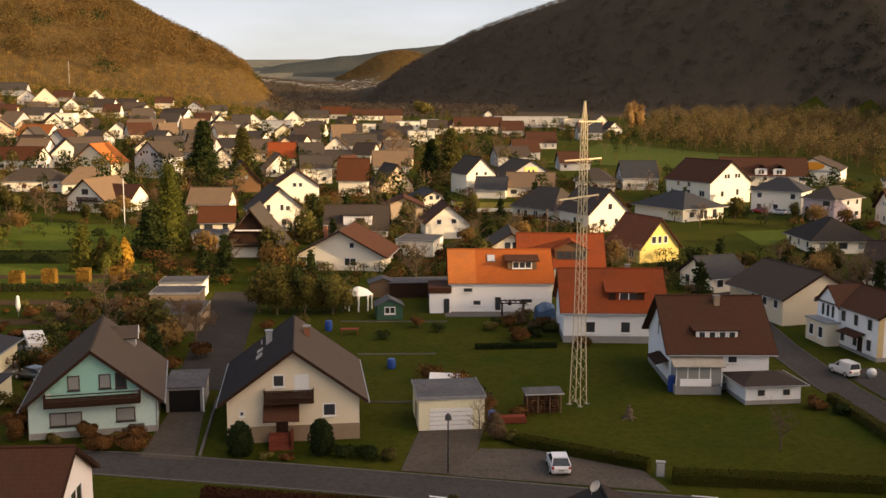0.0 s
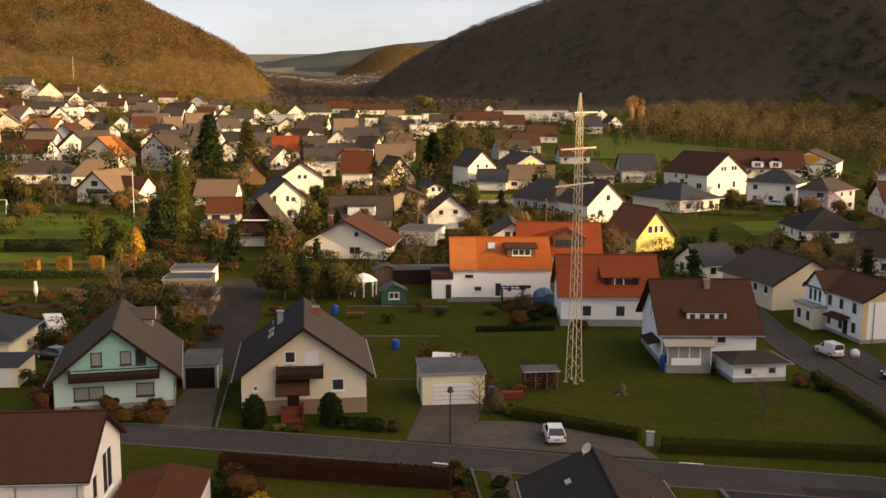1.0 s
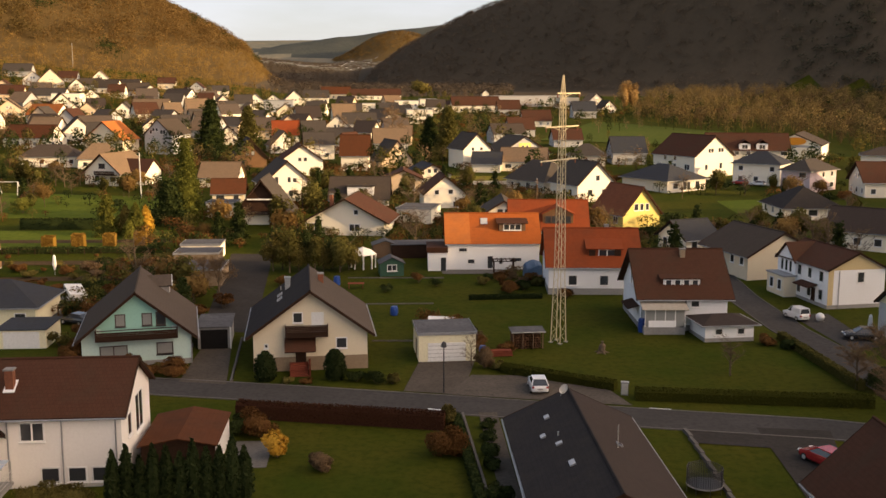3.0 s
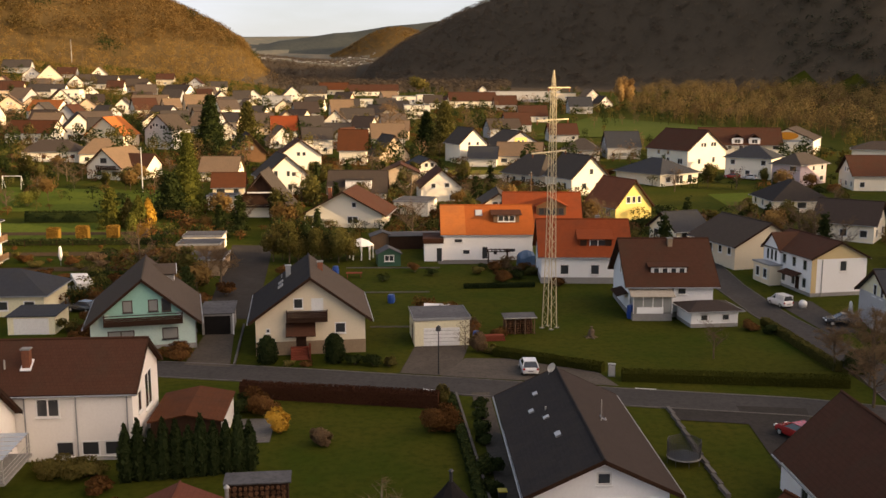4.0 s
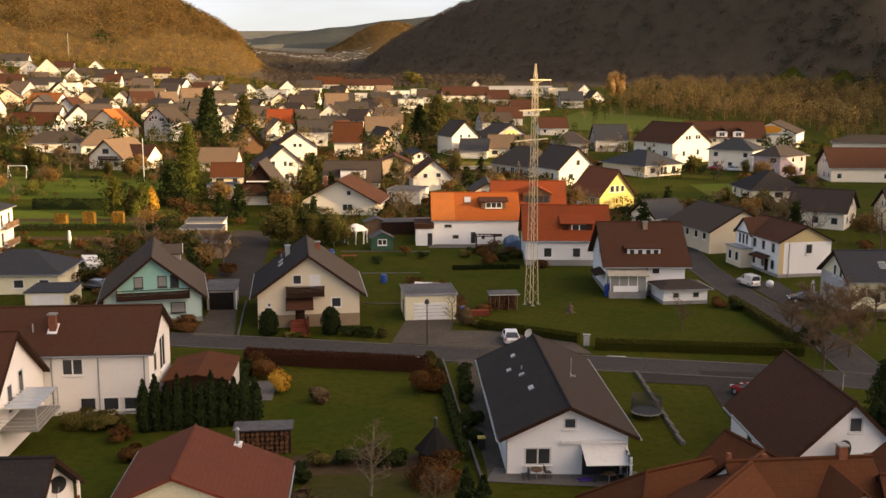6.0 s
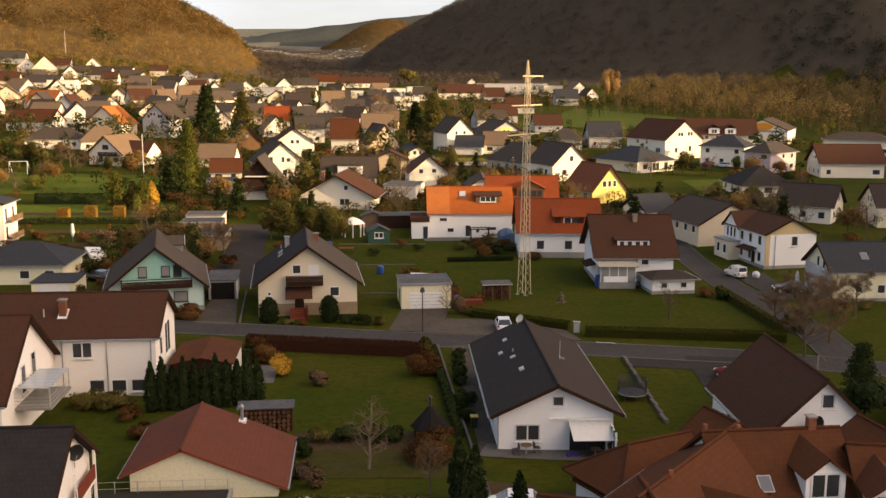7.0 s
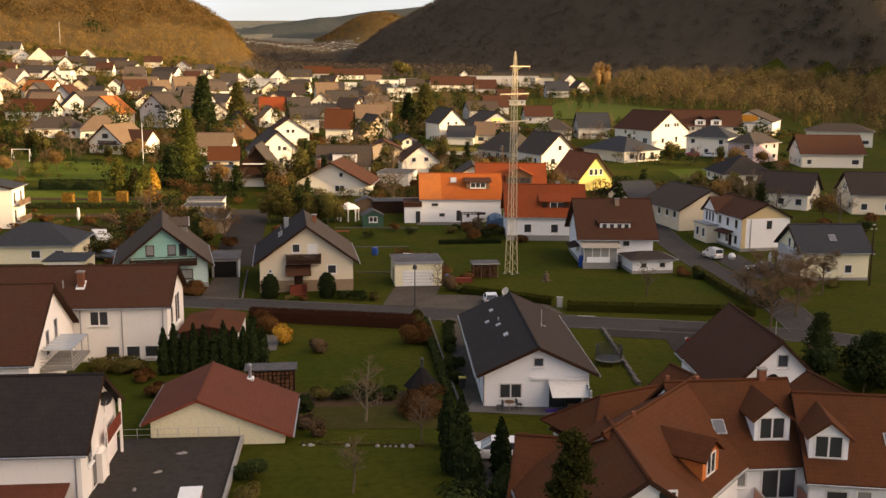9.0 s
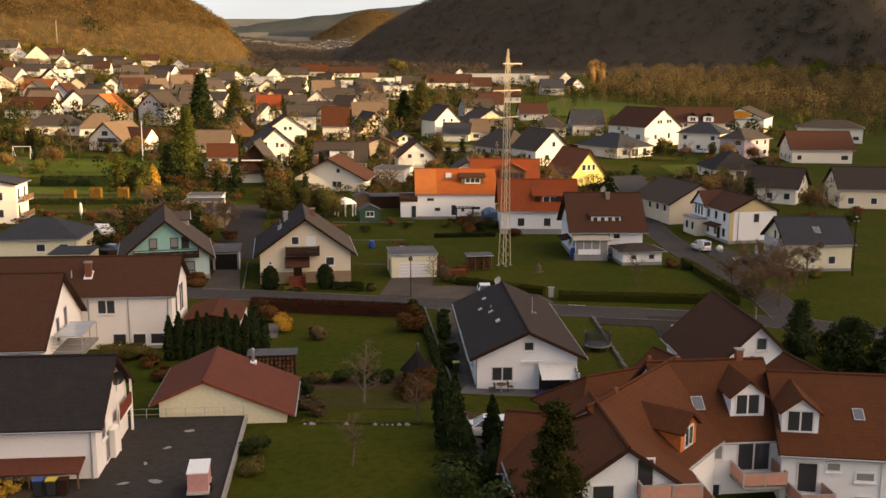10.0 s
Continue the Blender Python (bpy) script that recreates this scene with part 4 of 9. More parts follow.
house("house", "white flat-roofed house beside the hall", (148.0, 286.0), (166.0, 277.0), 12.0, 4.8, 7.0, "warm_white", "grey", False, 0.5, hip=0.9, auto=1, group=G_MID)
house("house", "white house with dark brown hipped roof", (86.4, 195.6), (98.4, 195.2), 13.0, 2.8, 6.4, "warm_white", "dark", False, 0.7, hip=0.9, auto=1, group=G_MID)
house("house", "white house with dark roof and balcony", (81.8, 166.4), (89.8, 160.0), 10.0, 3.4, 6.8, "warm_white", "umber", False, 0.6, auto=1, group=G_MID)
house("house", "white gabled house with red-brown roof and arched porch", (120.0, 228.0), (136.0, 226.0), 11.0, 4.0, 8.2, "warm_white", "brown", False, 0.7, auto=1, group=G_MID)
house("house", "small slate-roofed house behind the beige house", (54.6, 161.0), (61.0, 163.2), 8.0, 2.6, 5.2, "warm_white", "slate", False, 0.6, auto=1, group=G_MID)
house("house", "pale house with dark roof and lit gable", (97.0, 156.0), (110.0, 153.5), 11.0, 4.0, 7.6, "cream", "umber", False, 0.5, auto=1, group=G_MID)
house("garage", "white flat-roofed garage with grey felt roof", (-30.0, 160.5), (-23.6, 160.5), 5.5, 2.5, 0, "warm_white", "felt", True, 0.1, category="garage", group="row of garages")
house("garage", "flat-roofed garage of bare stone with grey felt roof", (-29.6, 152.5), (-22.8, 152.5), 5.5, 2.6, 0, "tan_plinth", "felt", True, 0.1, category="garage", group="row of garages")
house("garage", "low flat-roofed garage with brown felt roof", (-27.6, 141.5), (-20.8, 141.5), 8.0, 2.3, 0, "tan_plinth", "felt", True, 0.1, category="garage", group="row of garages")

left_block, _ = house("house", "tall white house with shallow grey roof and timber balconies", (-70.0, 147.0), (-57.0, 147.0), 6.5, 7.0, 8.3, "warm_white", "slate", True, 0.5, wins=[("f", 3.6, 1.2, 1.2, 1.3, 1), ("f", 3.6, 4.2, 1.2, 1.3, 1), ("r", 1.2, 4.2, 0.9, 1.9, 1), ("r", 1.2, 1.2, 0.9, 1.9, 1), ("r", 4.6, 4.2, 0.9, 1.9, 1)], group=G_MID)
for z in (1.0, 3.9):
    bal = part("balcony", boxes((6.5, 7.6, 0.3, 6.2, z - 0.15, z)), CONCRETE, left_block)
    for k in range(4):
        part("board", boxes((7.54, 7.6, 0.3 + 1.48 * k, 1.72 + 1.48 * k, z + 0.08, z + 0.95)), WOOD, bal)

FAR = [
    (-200, 579, 14, 'e', 'peach', 'brown', 5), (-184, 589, 22, 'e', 'warm_white', 'charcoal', -8), (-166, 567, 15, 'f', 'warm_white', 'felt', 5), (-185, 657, 9, 'g', 'warm_white', 'charcoal', 20),
    (-180, 669, 12, 'e', 'grey', 'grey', 10), (-167, 656, 15, 'e', 'warm_white', 'grey', -10), (-161, 600, 9, 'g', 'warm_white', 'charcoal', 20), (-146, 460, 17, 'e', 'warm_white', 'orange', -25),
    (-140, 492, 8, 'g', 'warm_white', 'charcoal', 15), (-203, 664, 16, 'g', 'cream', 'tan', 20), (-216, 669, 12, 'g', 'warm_white', 'tan', 15), (-240, 711, 19, 'e', 'grey', 'charcoal', 0),
    (-217, 617, 10, 'g', 'peach', 'brown', 10), (-160, 687, 14, 'e', 'warm_white', 'grey', -15), (-145, 650, 13, 'e', 'grey', 'grey', 10), (-135, 640, 10, 'g', 'warm_white', 'charcoal', 15),
    (-118, 629, 17, 'e', 'warm_white', 'grey', -25), (-116, 662, 7, 'g', 'warm_white', 'rust', 20), (-121, 508, 11, 'g', 'warm_white', 'grey', 5), (-114, 533, 19, 'e', 'warm_white', 'tan', -8),
    (-101, 693, 14, 'e', 'warm_white', 'charcoal', 10), (-84, 595, 10, 'g', 'warm_white', 'charcoal', 15), (-119, 713, 10, 'g', 'grey', 'brown', 0), (-97, 610, 9, 'e', 'warm_white', 'brown', 0),
    (-115, 345, 17, 'e', 'warm_white', 'rust', -15), (-102, 362, 11, 'g', 'warm_white', 'charcoal', 20), (-106, 408, 10, 'g', 'cream', 'tan', 30), (-69, 627, 12, 'g', 'warm_white', 'grey', 5),
    (-59, 638, 9, 'g', 'warm_white', 'charcoal', 5), (-46, 641, 15, 'g', 'warm_white', 'charcoal', 10), (-35, 688, 17, 'e', 'warm_white', 'charcoal', 0), (-23, 742, 21, 'e', 'cream', 'rust', 0),
    (-50, 513, 5, 'f', 'cream', 'felt', 10), (-52, 593, 17, 'f', 'grey', 'felt', 0), (-10, 554, 14, 'e', 'warm_white', 'charcoal', 0), (6, 729, 37, 'e', 'warm_white', 'brown', 2),
    (12, 579, 12, 'e', 'warm_white', 'charcoal', 0), (24, 604, 14, 'f', 'warm_white', 'felt', 0), (27, 508, 13, 'f', 'warm_white', 'felt', 0), (41, 594, 11, 'e', 'warm_white', 'grey', 0),
    (54, 631, 6, 'g', 'warm_white', 'brown', 10), (66, 605, 29, 'e', 'warm_white', 'brown', 3), (89, 752, 5, 'g', 'warm_white', 'brown', 0), (106, 658, 49, 'f', 'grey', 'felt', 4),
    (130, 637, 13, 'f', 'cream', 'felt', 5), (145, 626, 15, 'g', 'warm_white', 'tan', 10), (146, 595, 9, 'g', 'warm_white', 'grey', 10), (121, 549, 13, 'e', 'grey', 'slate', 0),
    (82, 574, 13, 'e', 'grey', 'brown', 0), (-1, 610, 12, 'f', 'warm_white', 'felt', 0), (40, 657, 11, 'f', 'warm_white', 'felt', 0), (-73, 599, 10, 'e', 'warm_white', 'charcoal', 5),
    (-182, 703, 12, 'g', 'warm_white', 'tan', 10), (-205, 705, 13, 'e', 'grey', 'brown', 0), (-155, 633, 10, 'e', 'warm_white', 'brown', 0), (-140, 715, 12, 'e', 'cream', 'brown', 5),
    (-170, 490, 12, 'g', 'peach', 'tan', 15), (83, 482, 14, 'e', 'warm_white', 'brown', 0), (66, 419, 11, 'e', 'grey', 'brown', 5), (76, 370, 11, 'e', 'grey', 'brown', 0),
    (56, 386, 13, 'e', 'grey', 'grey', 10), (-20, 387, 9, 'e', 'warm_white', 'charcoal', 10), (-3, 453, 15, 'e', 'grey', 'charcoal', 5), (-13, 437, 12, 'g', 'warm_white', 'charcoal', 0)
]
for (x, y, w, k, wl, rf_, yaw) in FAR:
    c, s = math.cos(radians(yaw)) * w / 2, math.sin(radians(yaw)) * w / 2
    hh = random.uniform(2.6, 4.4)
    if k == "f":
        house("building", "far flat-roofed building of the town", (x - c, y - s), (x + c, y + s), 14, 7.0 if w > 12 else 5.0, 0, wl, "felt", True, 0.2, auto=1, category="building", group=G_FAR)
    else:
        house("house", "far house with pitched tiled roof", (x - c, y - s), (x + c, y + s), 10 if k == "e" else 12, hh, hh + (w if k == "g" else 10) * random.uniform(0.36, 0.52), wl, rf_, k == "g", 0.4, auto=1, group=G_FAR)

# more roofs of the crowded town, in jittered rows
rng = random.Random(12)
taken = [(x, y) for x, y, *_ in FAR] + [(ob.matrix_basis.translation.x, ob.matrix_basis.translation.y) for ob in bpy.data.objects if ob.parent is None and ob.get("category") in ("house", "garage", "building", "hall")]
added = 0
for row in range(14):
    for col in range(18):
        y = 352 + row * 27 + rng.uniform(-8, 8)
        x = (-0.43 + 0.027 * col + rng.uniform(-0.008, 0.008)) * y
        w = rng.uniform(8.0, 12.0)
        if added >= 70 or x > 70 or (-62 < x < -30 and y < 365) or any((x - a) ** 2 + (y - b) ** 2 < 17.5 ** 2 for a, b in taken) or rng.random() < 0.2:
            continue
        yaw = rng.uniform(-28, 28)
        c, s = math.cos(radians(yaw)) * w / 2, math.sin(radians(yaw)) * w / 2
        hh = rng.uniform(2.5, 4.2)
        house("house", "far house with pitched tiled roof", (x - c, y - s), (x + c, y + s), rng.uniform(9, 13), hh, hh + w * rng.uniform(0.38, 0.52), rng.choice(("warm_white", "warm_white", "cream", "peach", "grey")), rng.choice(("tan", "grey", "charcoal", "umber", "tan", "taupe", "charcoal", "brown")), rng.random() < 0.42, 0.5, wins=[("f", -w * 0.22, 1.2, 1.0, 1.2), ("f", w * 0.22, 1.2, 1.0, 1.2)], group=G_FAR)
        taken.append((x, y))
        added += 1


# ---- apartment block with rust-red roofs ----
def wpart(name, bm, material, parent, label=""):
    """A part built in the world's own metres, under an unturned Empty."""
    bmesh.ops.translate(bm, verts=bm.verts, vec=-parent.location)
    return part(name, bm, material, parent, label)


def wing(parent, a, b, half, eave, top, roof, wall, base=-2.2, over=0.45, ends=(True, True), inset=0.35):
    """A wing of a building along the ridge a-b (at height top): body, two roof slopes, ridge tiles, gutters and verges."""
    a, b = Vector((*a, 0)), Vector((*b, 0))
    d = (b - a).normalized()
    n = Vector((d.y, -d.x, 0))
    s = (top - eave) / half
    bm = bmesh.new()
    rows = []
    for p in (a + d * inset, b - d * inset):
        w = half - 0.1
        rows.append([bm.verts.new(p + n * u + Vector((0, 0, z))) for u, z in ((-w, base), (w, base), (w, eave - 0.05), (0, top - 0.22), (-w, eave - 0.05))])
    bm.faces.new(rows[0]), bm.faces.new(rows[1][::-1])
    for i in range(5):
        j = (i + 1) % 5
        bm.faces.new((rows[0][j], rows[0][i], rows[1][i], rows[1][j]))
    wpart("wall", bm, WALL[wall], parent)
    for sg in (-1, 1):
        e = n * sg * (half + over)
        zb = eave - s * over
        bm = bmesh.new()
        slab(bm, [a + Vector((0, 0, top)), b + Vector((0, 0, top)), b + e + Vector((0, 0, zb)), a + e + Vector((0, 0, zb))], 0.2)
        wpart("roof", bm, ROOF[roof], parent)
        bm = bmesh.new()
        bar(bm, a + e * 1.01 + Vector((0, 0, zb - 0.12)), b + e * 1.01 + Vector((0, 0, zb - 0.12)), 0.075, 6)
        wpart("gutter", bm, ZINC, parent)
        for p, on in ((a, ends[0]), (b, ends[1])):
            if on:
                q = d * (-0.03 if p is a else 0.03)
                bm = bmesh.new()
                slab(bm, [p - q + Vector((0, 0, top + 0.02)), p + q + Vector((0, 0, top + 0.02)), p + q + e + Vector((0, 0, zb + 0.02)), p - q + e + Vector((0, 0, zb + 0.02))], 0.26)
                wpart("barge_board", bm, WOOD_DARK, parent)
    bm = bmesh.new()
    bar(bm, a + Vector((0, 0, top)), b + Vector((0, 0, top)), 0.13, 6)
    wpart("ridge_cap", bm, ROOF[roof], parent)


def wwindow(parent, x, y, z, yaw, w, h, split=1, dark=False, curtain=False, sill=True):
    return window(parent, Matrix.Translation(-parent.location) @ pose(x, y, z, 0, 0, yaw), w, h, split, dark, curtain, sill)


flats = thing("apartment_building", "white apartment building with rust-red tiled roofs, dormers and balconies", "building", pose(26, 32, -1.0))
wing(flats, (15.7, 20.9), (15.8, 30.5), 5.4, 3.5, 7.3, "rust", "white", ends=(True, False))
wing(flats, (14.9, 27.7), (24.4, 38.4), 5.0, 3.7, 7.28, "rust", "white", ends=(False, False))
wing(flats, (21.5, 36.9), (30.4, 37.1), 5.3, 3.6, 7.32, "rust", "white", ends=(False, True))
wing(flats, (29.9, 35.3), (46.0, 31.6), 5.6, 3.3, 6.95, "rust", "white", ends=(True, True))
wing(flats, (17.0, 30.6), (10.6, 32.6), 3.4, 3.0, 5.5, "rust", "white", ends=(False, True))
wing(flats, (18.6, 42.45), (23.6, 44.6), 2.6, 2.6, 4.5, "rust", "white", ends=(False, True))
wing(flats, (15.9, 41.25), (19.0, 42.6), 2.3, 1.85, 1.9, "rust", "white", over=0.0, ends=(False, False))
hip = bmesh.new()
slab(hip, [(17.0, 38.35, 2.22), (14.45, 44.1, 2.22), (18.62, 42.46, 4.5)], 0.2)
wpart("roof", hip, ROOF["rust"], flats)
for p, q in (((17.0, 38.35, 2.22), (19.82, 39.65, 2.27)), ((14.45, 44.1, 2.22), (17.38, 45.25, 2.27))):
    hip = bmesh.new()
    slab(hip, [p, q, (18.62, 42.46, 4.5)], 0.2)
    wpart("roof", hip, ROOF["rust"], flats)
for e in ((17.0, 38.35, 2.24), (14.45, 44.1, 2.24)):
    bm = bmesh.new()
    bar(bm, e, (18.62, 42.46, 4.52), 0.1, 6)
    wpart("hip_cap", bm, ROOF["rust"], flats)
wing(flats, (25.2, 46.6), (27.6, 38.5), 3.2, 3.1, 5.6, "rust", "white")


def gable_dormer(parent, x, y, z, yaw, w, h, rise, back, cheek, roof, win):
    """A gabled dormer: its front foot's middle at x, y, z, facing -y turned by yaw."""
    m = Matrix.Translation(-parent.location) @ pose(x, y, z, 0, 0, yaw)
    bm = bmesh.new()
    rows = [[bm.verts.new((u, v, q)) for u, q in ((-w / 2, -0.6), (w / 2, -0.6), (w / 2, h), (0, h + rise), (-w / 2, h))] for v in (0, back)]
    bm.faces.new(rows[0]), bm.faces.new(rows[1][::-1])
    for i in range(5):
        j = (i + 1) % 5
        bm.faces.new((rows[0][j], rows[0][i], rows[1][i], rows[1][j]))
    d = part("dormer", bm, cheek, parent)
    d.matrix_basis = m
    s = rise / (w / 2)
    for sg in (-1, 1):
        bm = bmesh.new()
        xe = sg * (w / 2 + 0.3)
        slab(bm, [(0, -0.3, h + rise + 0.1), (0, back + 0.8, h + rise + 0.1), (xe, back + 0.8, h - 0.3 * s + 0.1), (xe, -0.3, h - 0.3 * s + 0.1)], 0.14)
        part("roof", bm, ROOF[roof], d)
    if win:
        ww, wh, sp = win
        a, b, c = window_meshes(ww, wh, sp, False, False)
        shared("window", a, d, pose(0, 0, 0.15))
        shared("pane", b, d, pose(0, 0, 0.15))
    return d


gable_dormer(flats, 27.65, 32.95, 4.48, 0, 2.4, 1.55, 0.95, 3.0, WALL["white"], "rust", (1.6, 1.35, 2))
gable_dormer(flats, 30.4, 30.6, 4.02, -13, 2.4, 1.55, 0.95, 3.0, WALL["white"], "rust", (1.6, 1.35, 2))
gable_dormer(flats, 22.0, 28.76, 4.0, 48, 2.5, 1.45, 0.9, 3.4, surface("orange_dormer_cladding", (0.52, 0.17, 0.05), (0.48, 0.15, 0.045), (0.4, 0.12, 0.04), 0.5, 4.0, 0.8, 0.1), "rust", (1.15, 1.2, 2))


def balcony(parent, x0, x1, y0, y1, z, panel, rail_h=1.0):
    """A balcony slab with framed panels on its front and sides."""
    b = wpart("balcony", boxes((x0, x1, y0, y1, z - 0.2, z)), CONCRETE, parent)
    b_loc = parent.location
    n = max(2, round((x1 - x0) / 1.5))
    for i in range(n):
        u0, u1 = x0 + (x1 - x0) * i / n + 0.06, x0 + (x1 - x0) * (i + 1) / n - 0.06
        bm = boxes((u0, u1, y0, y0 + 0.05, z + 0.1, z + rail_h - 0.06))
        bmesh.ops.translate(bm, verts=bm.verts, vec=-b_loc)
        part("panel", bm, panel, b)
    for xs in (x0, x1 - 0.05):
        bm = boxes((xs, xs + 0.05, y0 + 0.08, y1, z + 0.1, z + rail_h - 0.06))
        bmesh.ops.translate(bm, verts=bm.verts, vec=-b_loc)
        part("panel", bm, panel, b)
    bm = boxes((x0 - 0.03, x1 + 0.03, y0 - 0.03, y0 + 0.07, z + rail_h - 0.05, z + rail_h), (x0 - 0.03, x0 + 0.07, y0 + 0.07, y1, z + rail_h - 0.05, z + rail_h), (x1 - 0.07, x1 + 0.03, y0 + 0.07, y1, z + rail_h - 0.05, z + rail_h))
    bmesh.ops.translate(bm, verts=bm.verts, vec=-b_loc)
    part("handrail", bm, METAL, b)
    for u in [x0 + (x1 - x0) * i / n for i in range(n + 1)]:
        bm = boxes((u - 0.04, u + 0.04, y0 - 0.01, y0 + 0.06, z, z + rail_h - 0.05))
        bmesh.ops.translate(bm, verts=bm.verts, vec=-b_loc)
        part("baluster", bm, METAL, b)
    return b


balcony(flats, 26.2, 29.2, 29.4, 31.9, 0.75, PINK_PANEL)
balcony(flats, 29.3, 31.6, 27.4, 30.0, 0.0, PINK_PANEL)
balcony(flats, 16.4, 19.9, 20.4, 21.3, 4.2, PINK_PANEL)
for x, y, z, yaw, w, h, sp in ((27.8, 31.79, 1.0, 0, 2.2, 2.1, 2), (25.0, 31.73, 1.9, 0, 1.0, 0.9, 1), (25.0, 31.73, -1.1, 0, 0.9, 1.1, 1), (30.6, 29.46, 0.3, -13, 1.2, 2.0, 1), (32.2, 29.08, 1.9, -13, 0.8, 0.5, 1), (34.2, 28.62, 1.3, -13, 1.1, 0.5, 1), (36.4, 28.12, 1.3, -13, 1.2, 0.8, 1), (34.2, 28.62, -1.0, -13, 1.1, 1.1, 1), (39.2, 27.48, 0.2, -13, 1.0, 1.9, 1), (16.8, 21.24, 4.3, 0, 0.9, 2.1, 1), (14.4, 21.24, 3.6, 0, 1.2, 1.3, 1), (13.6, 21.24, 0.6, 0, 1.2, 1.3, 1), (18.0, 21.24, 0.6, 0, 1.2, 1.3, 1)):
    wwindow(flats, x, y, z, yaw, w, h, sp, False, h < 1.0)


SKYLIGHT = pane_glass("skylight_glass", (0.10, 0.11, 0.13), 0.12)
# the sky's reflection is put into this pane's pale colour
PALE_PANE = pane_glass("pale_blind_behind_glass", (0.42, 0.43, 0.44), 0.2)


def skylight(parent, m, w=0.8, h=1.1, pane=None):
    """A roof window lying on a slope: m puts its middle there, z along the slope's normal."""
    k = part("skylight", boxes((-w / 2 - 0.07, w / 2 + 0.07, -h / 2 - 0.07, h / 2 + 0.07, 0.0, 0.09)), ZINC, parent)
    k.matrix_basis = m
    part("pane", boxes((-w / 2, w / 2, -h / 2, h / 2, 0.085, 0.105)), pane or SKYLIGHT, k)




def roof_point(h_W, h_L, eave, ridge, gable, sg, along, f):
    """A point on a roof slope of a house in its own metres: sg the side, along the ridge, f from ridge (0) to eave (1); and the slope's turn."""
    run = (h_W if gable else h_L) / 2
    s = (ridge - eave) / run
    a = math.degrees(math.atan(s))
    z = ridge + 0.14 * math.sqrt(1 + s * s) - f * (ridge - eave)
    if gable:
        return pose(sg * run * f, along, z, 0, sg * a, 0)
    return pose(along, h_L / 2 + sg * run * f, z, -sg * a, 0, 0)


for al, f in ((6.5, 0.55), (8.8, 0.55)):
    skylight(cream, roof_point(11.8, 13.6, 4.2, 8.5, True, -1, al, f), 0.5, 1.1, PALE_PANE)
for al, f, w, hh in ((6.5, 0.42, 0.3, 0.7), (10.5, 0.48, 0.35, 0.35), (13.0, 0.66, 0.28, 0.5), (16.3, 0.5, 0.28, 0.6)):
    skylight(bungalow, roof_point(8.95, 19.6, 3.3, 5.4, True, -1, al, f), w, hh, PALE_PANE)
skylight(bungalow, roof_point(8.95, 19.6, 3.3, 5.4, True, 1, 10.0, 0.45), 0.3, 0.5)
skylight(grey_f, roof_point(9.4, 8.4, 4.1, 7.0, False, -1, 0.2, 0.55), 0.8, 1.1)
skylight(orange_h, roof_point(14.5, 9.5, 4.3, 8.2, False, -1, -1.3, 0.3), 1.0, 1.2, PALE_PANE)


for x, y, z, w, hh, tilt in ((24.3, 33.6, 5.22, 0.7, 1.0, 36), (34.75, 31.1, 4.98, 0.6, 0.85, 33)):
    skylight(flats, Matrix.Translation(-flats.location) @ pose(x, y, z, tilt, 0, 0 if x < 30 else -13), w, hh)
strip_f = bmesh.new()
slab(strip_f, [(34.5, 34.31, 6.98), (34.7, 34.27, 6.98), (33.42, 28.7, 3.25), (33.22, 28.75, 3.25)], 0.05)
wpart("flashing", strip_f, ZINC, flats)
for x, y, top in ((28.9, 29.78, 3.2), (35.2, 28.33, 3.1), (23.4, 31.62, 3.4), (20.6, 20.98, 3.2)):
    bm = bmesh.new()
    bar(bm, (x, y, -2.0), (x, y, top), 0.06, 6)
    wpart("downpipe", bm, FRAME_WHITE, flats)
wing(flats, (34.6, 42.8), (35.4, 36.0), 2.9, 4.0, 6.05, "rust", "white", ends=(True, False))
chim = wpart("chimney", boxes((28.3, 28.8, 36.9, 37.4, 6.4, 8.0)), BRICK, flats, "red brick chimney")
bm = boxes((28.24, 28.86, 36.84, 37.46, 8.0, 8.1))
bmesh.ops.translate(bm, verts=bm.verts, vec=-flats.location)
part("chimney_cap", bm, CONCRETE, chim)
rng = random.Random(4)
for x, y, z in ((22.0, 37.6, 7.2), (24.0, 37.3, 7.2), (17.6, 30.6, 7.2), (40.6, 33.6, 6.5), (19.6, 30.2, 5.6)):
    wpart("roof_vent", boxes((x - 0.12, x + 0.12, y - 0.12, y + 0.12, z - 0.4, z + 0.35)), BRICK, flats)


# balconies, porches and dormers of the near houses
def wood_balcony(parent, x0, x1, y0, z, h, mat):
    """A timber balcony across a front: floor, posts and boarded parapet."""
    b = part("balcony", boxes((x0, x1, y0, -0.02, z - 0.18, z)), mat, parent, "dark timber balcony")
    n = int((h - 0.06) / 0.19)
    for i in range(n):
        part("board", boxes((x0 + 0.02, x1 - 0.02, y0, y0 + 0.04, z + 0.04 + i * 0.19, z + 0.21 + i * 0.19)), mat, b)
    for xs in (x0, x1 - 0.05):
        part("side_board", boxes((xs, xs + 0.05, y0 + 0.05, -0.02, z, z + h - 0.05)), mat, b)
    part("handrail", boxes((x0 - 0.04, x1 + 0.04, y0 - 0.05, y0 + 0.09, z + h - 0.04, z + h + 0.03)), mat, b)
    for xs in (x0, x1 - 0.12):
        part("post", boxes((xs, xs + 0.12, y0 + 0.05, y0 + 0.17, z + 0.0, z + h + 0.02)), mat, b)


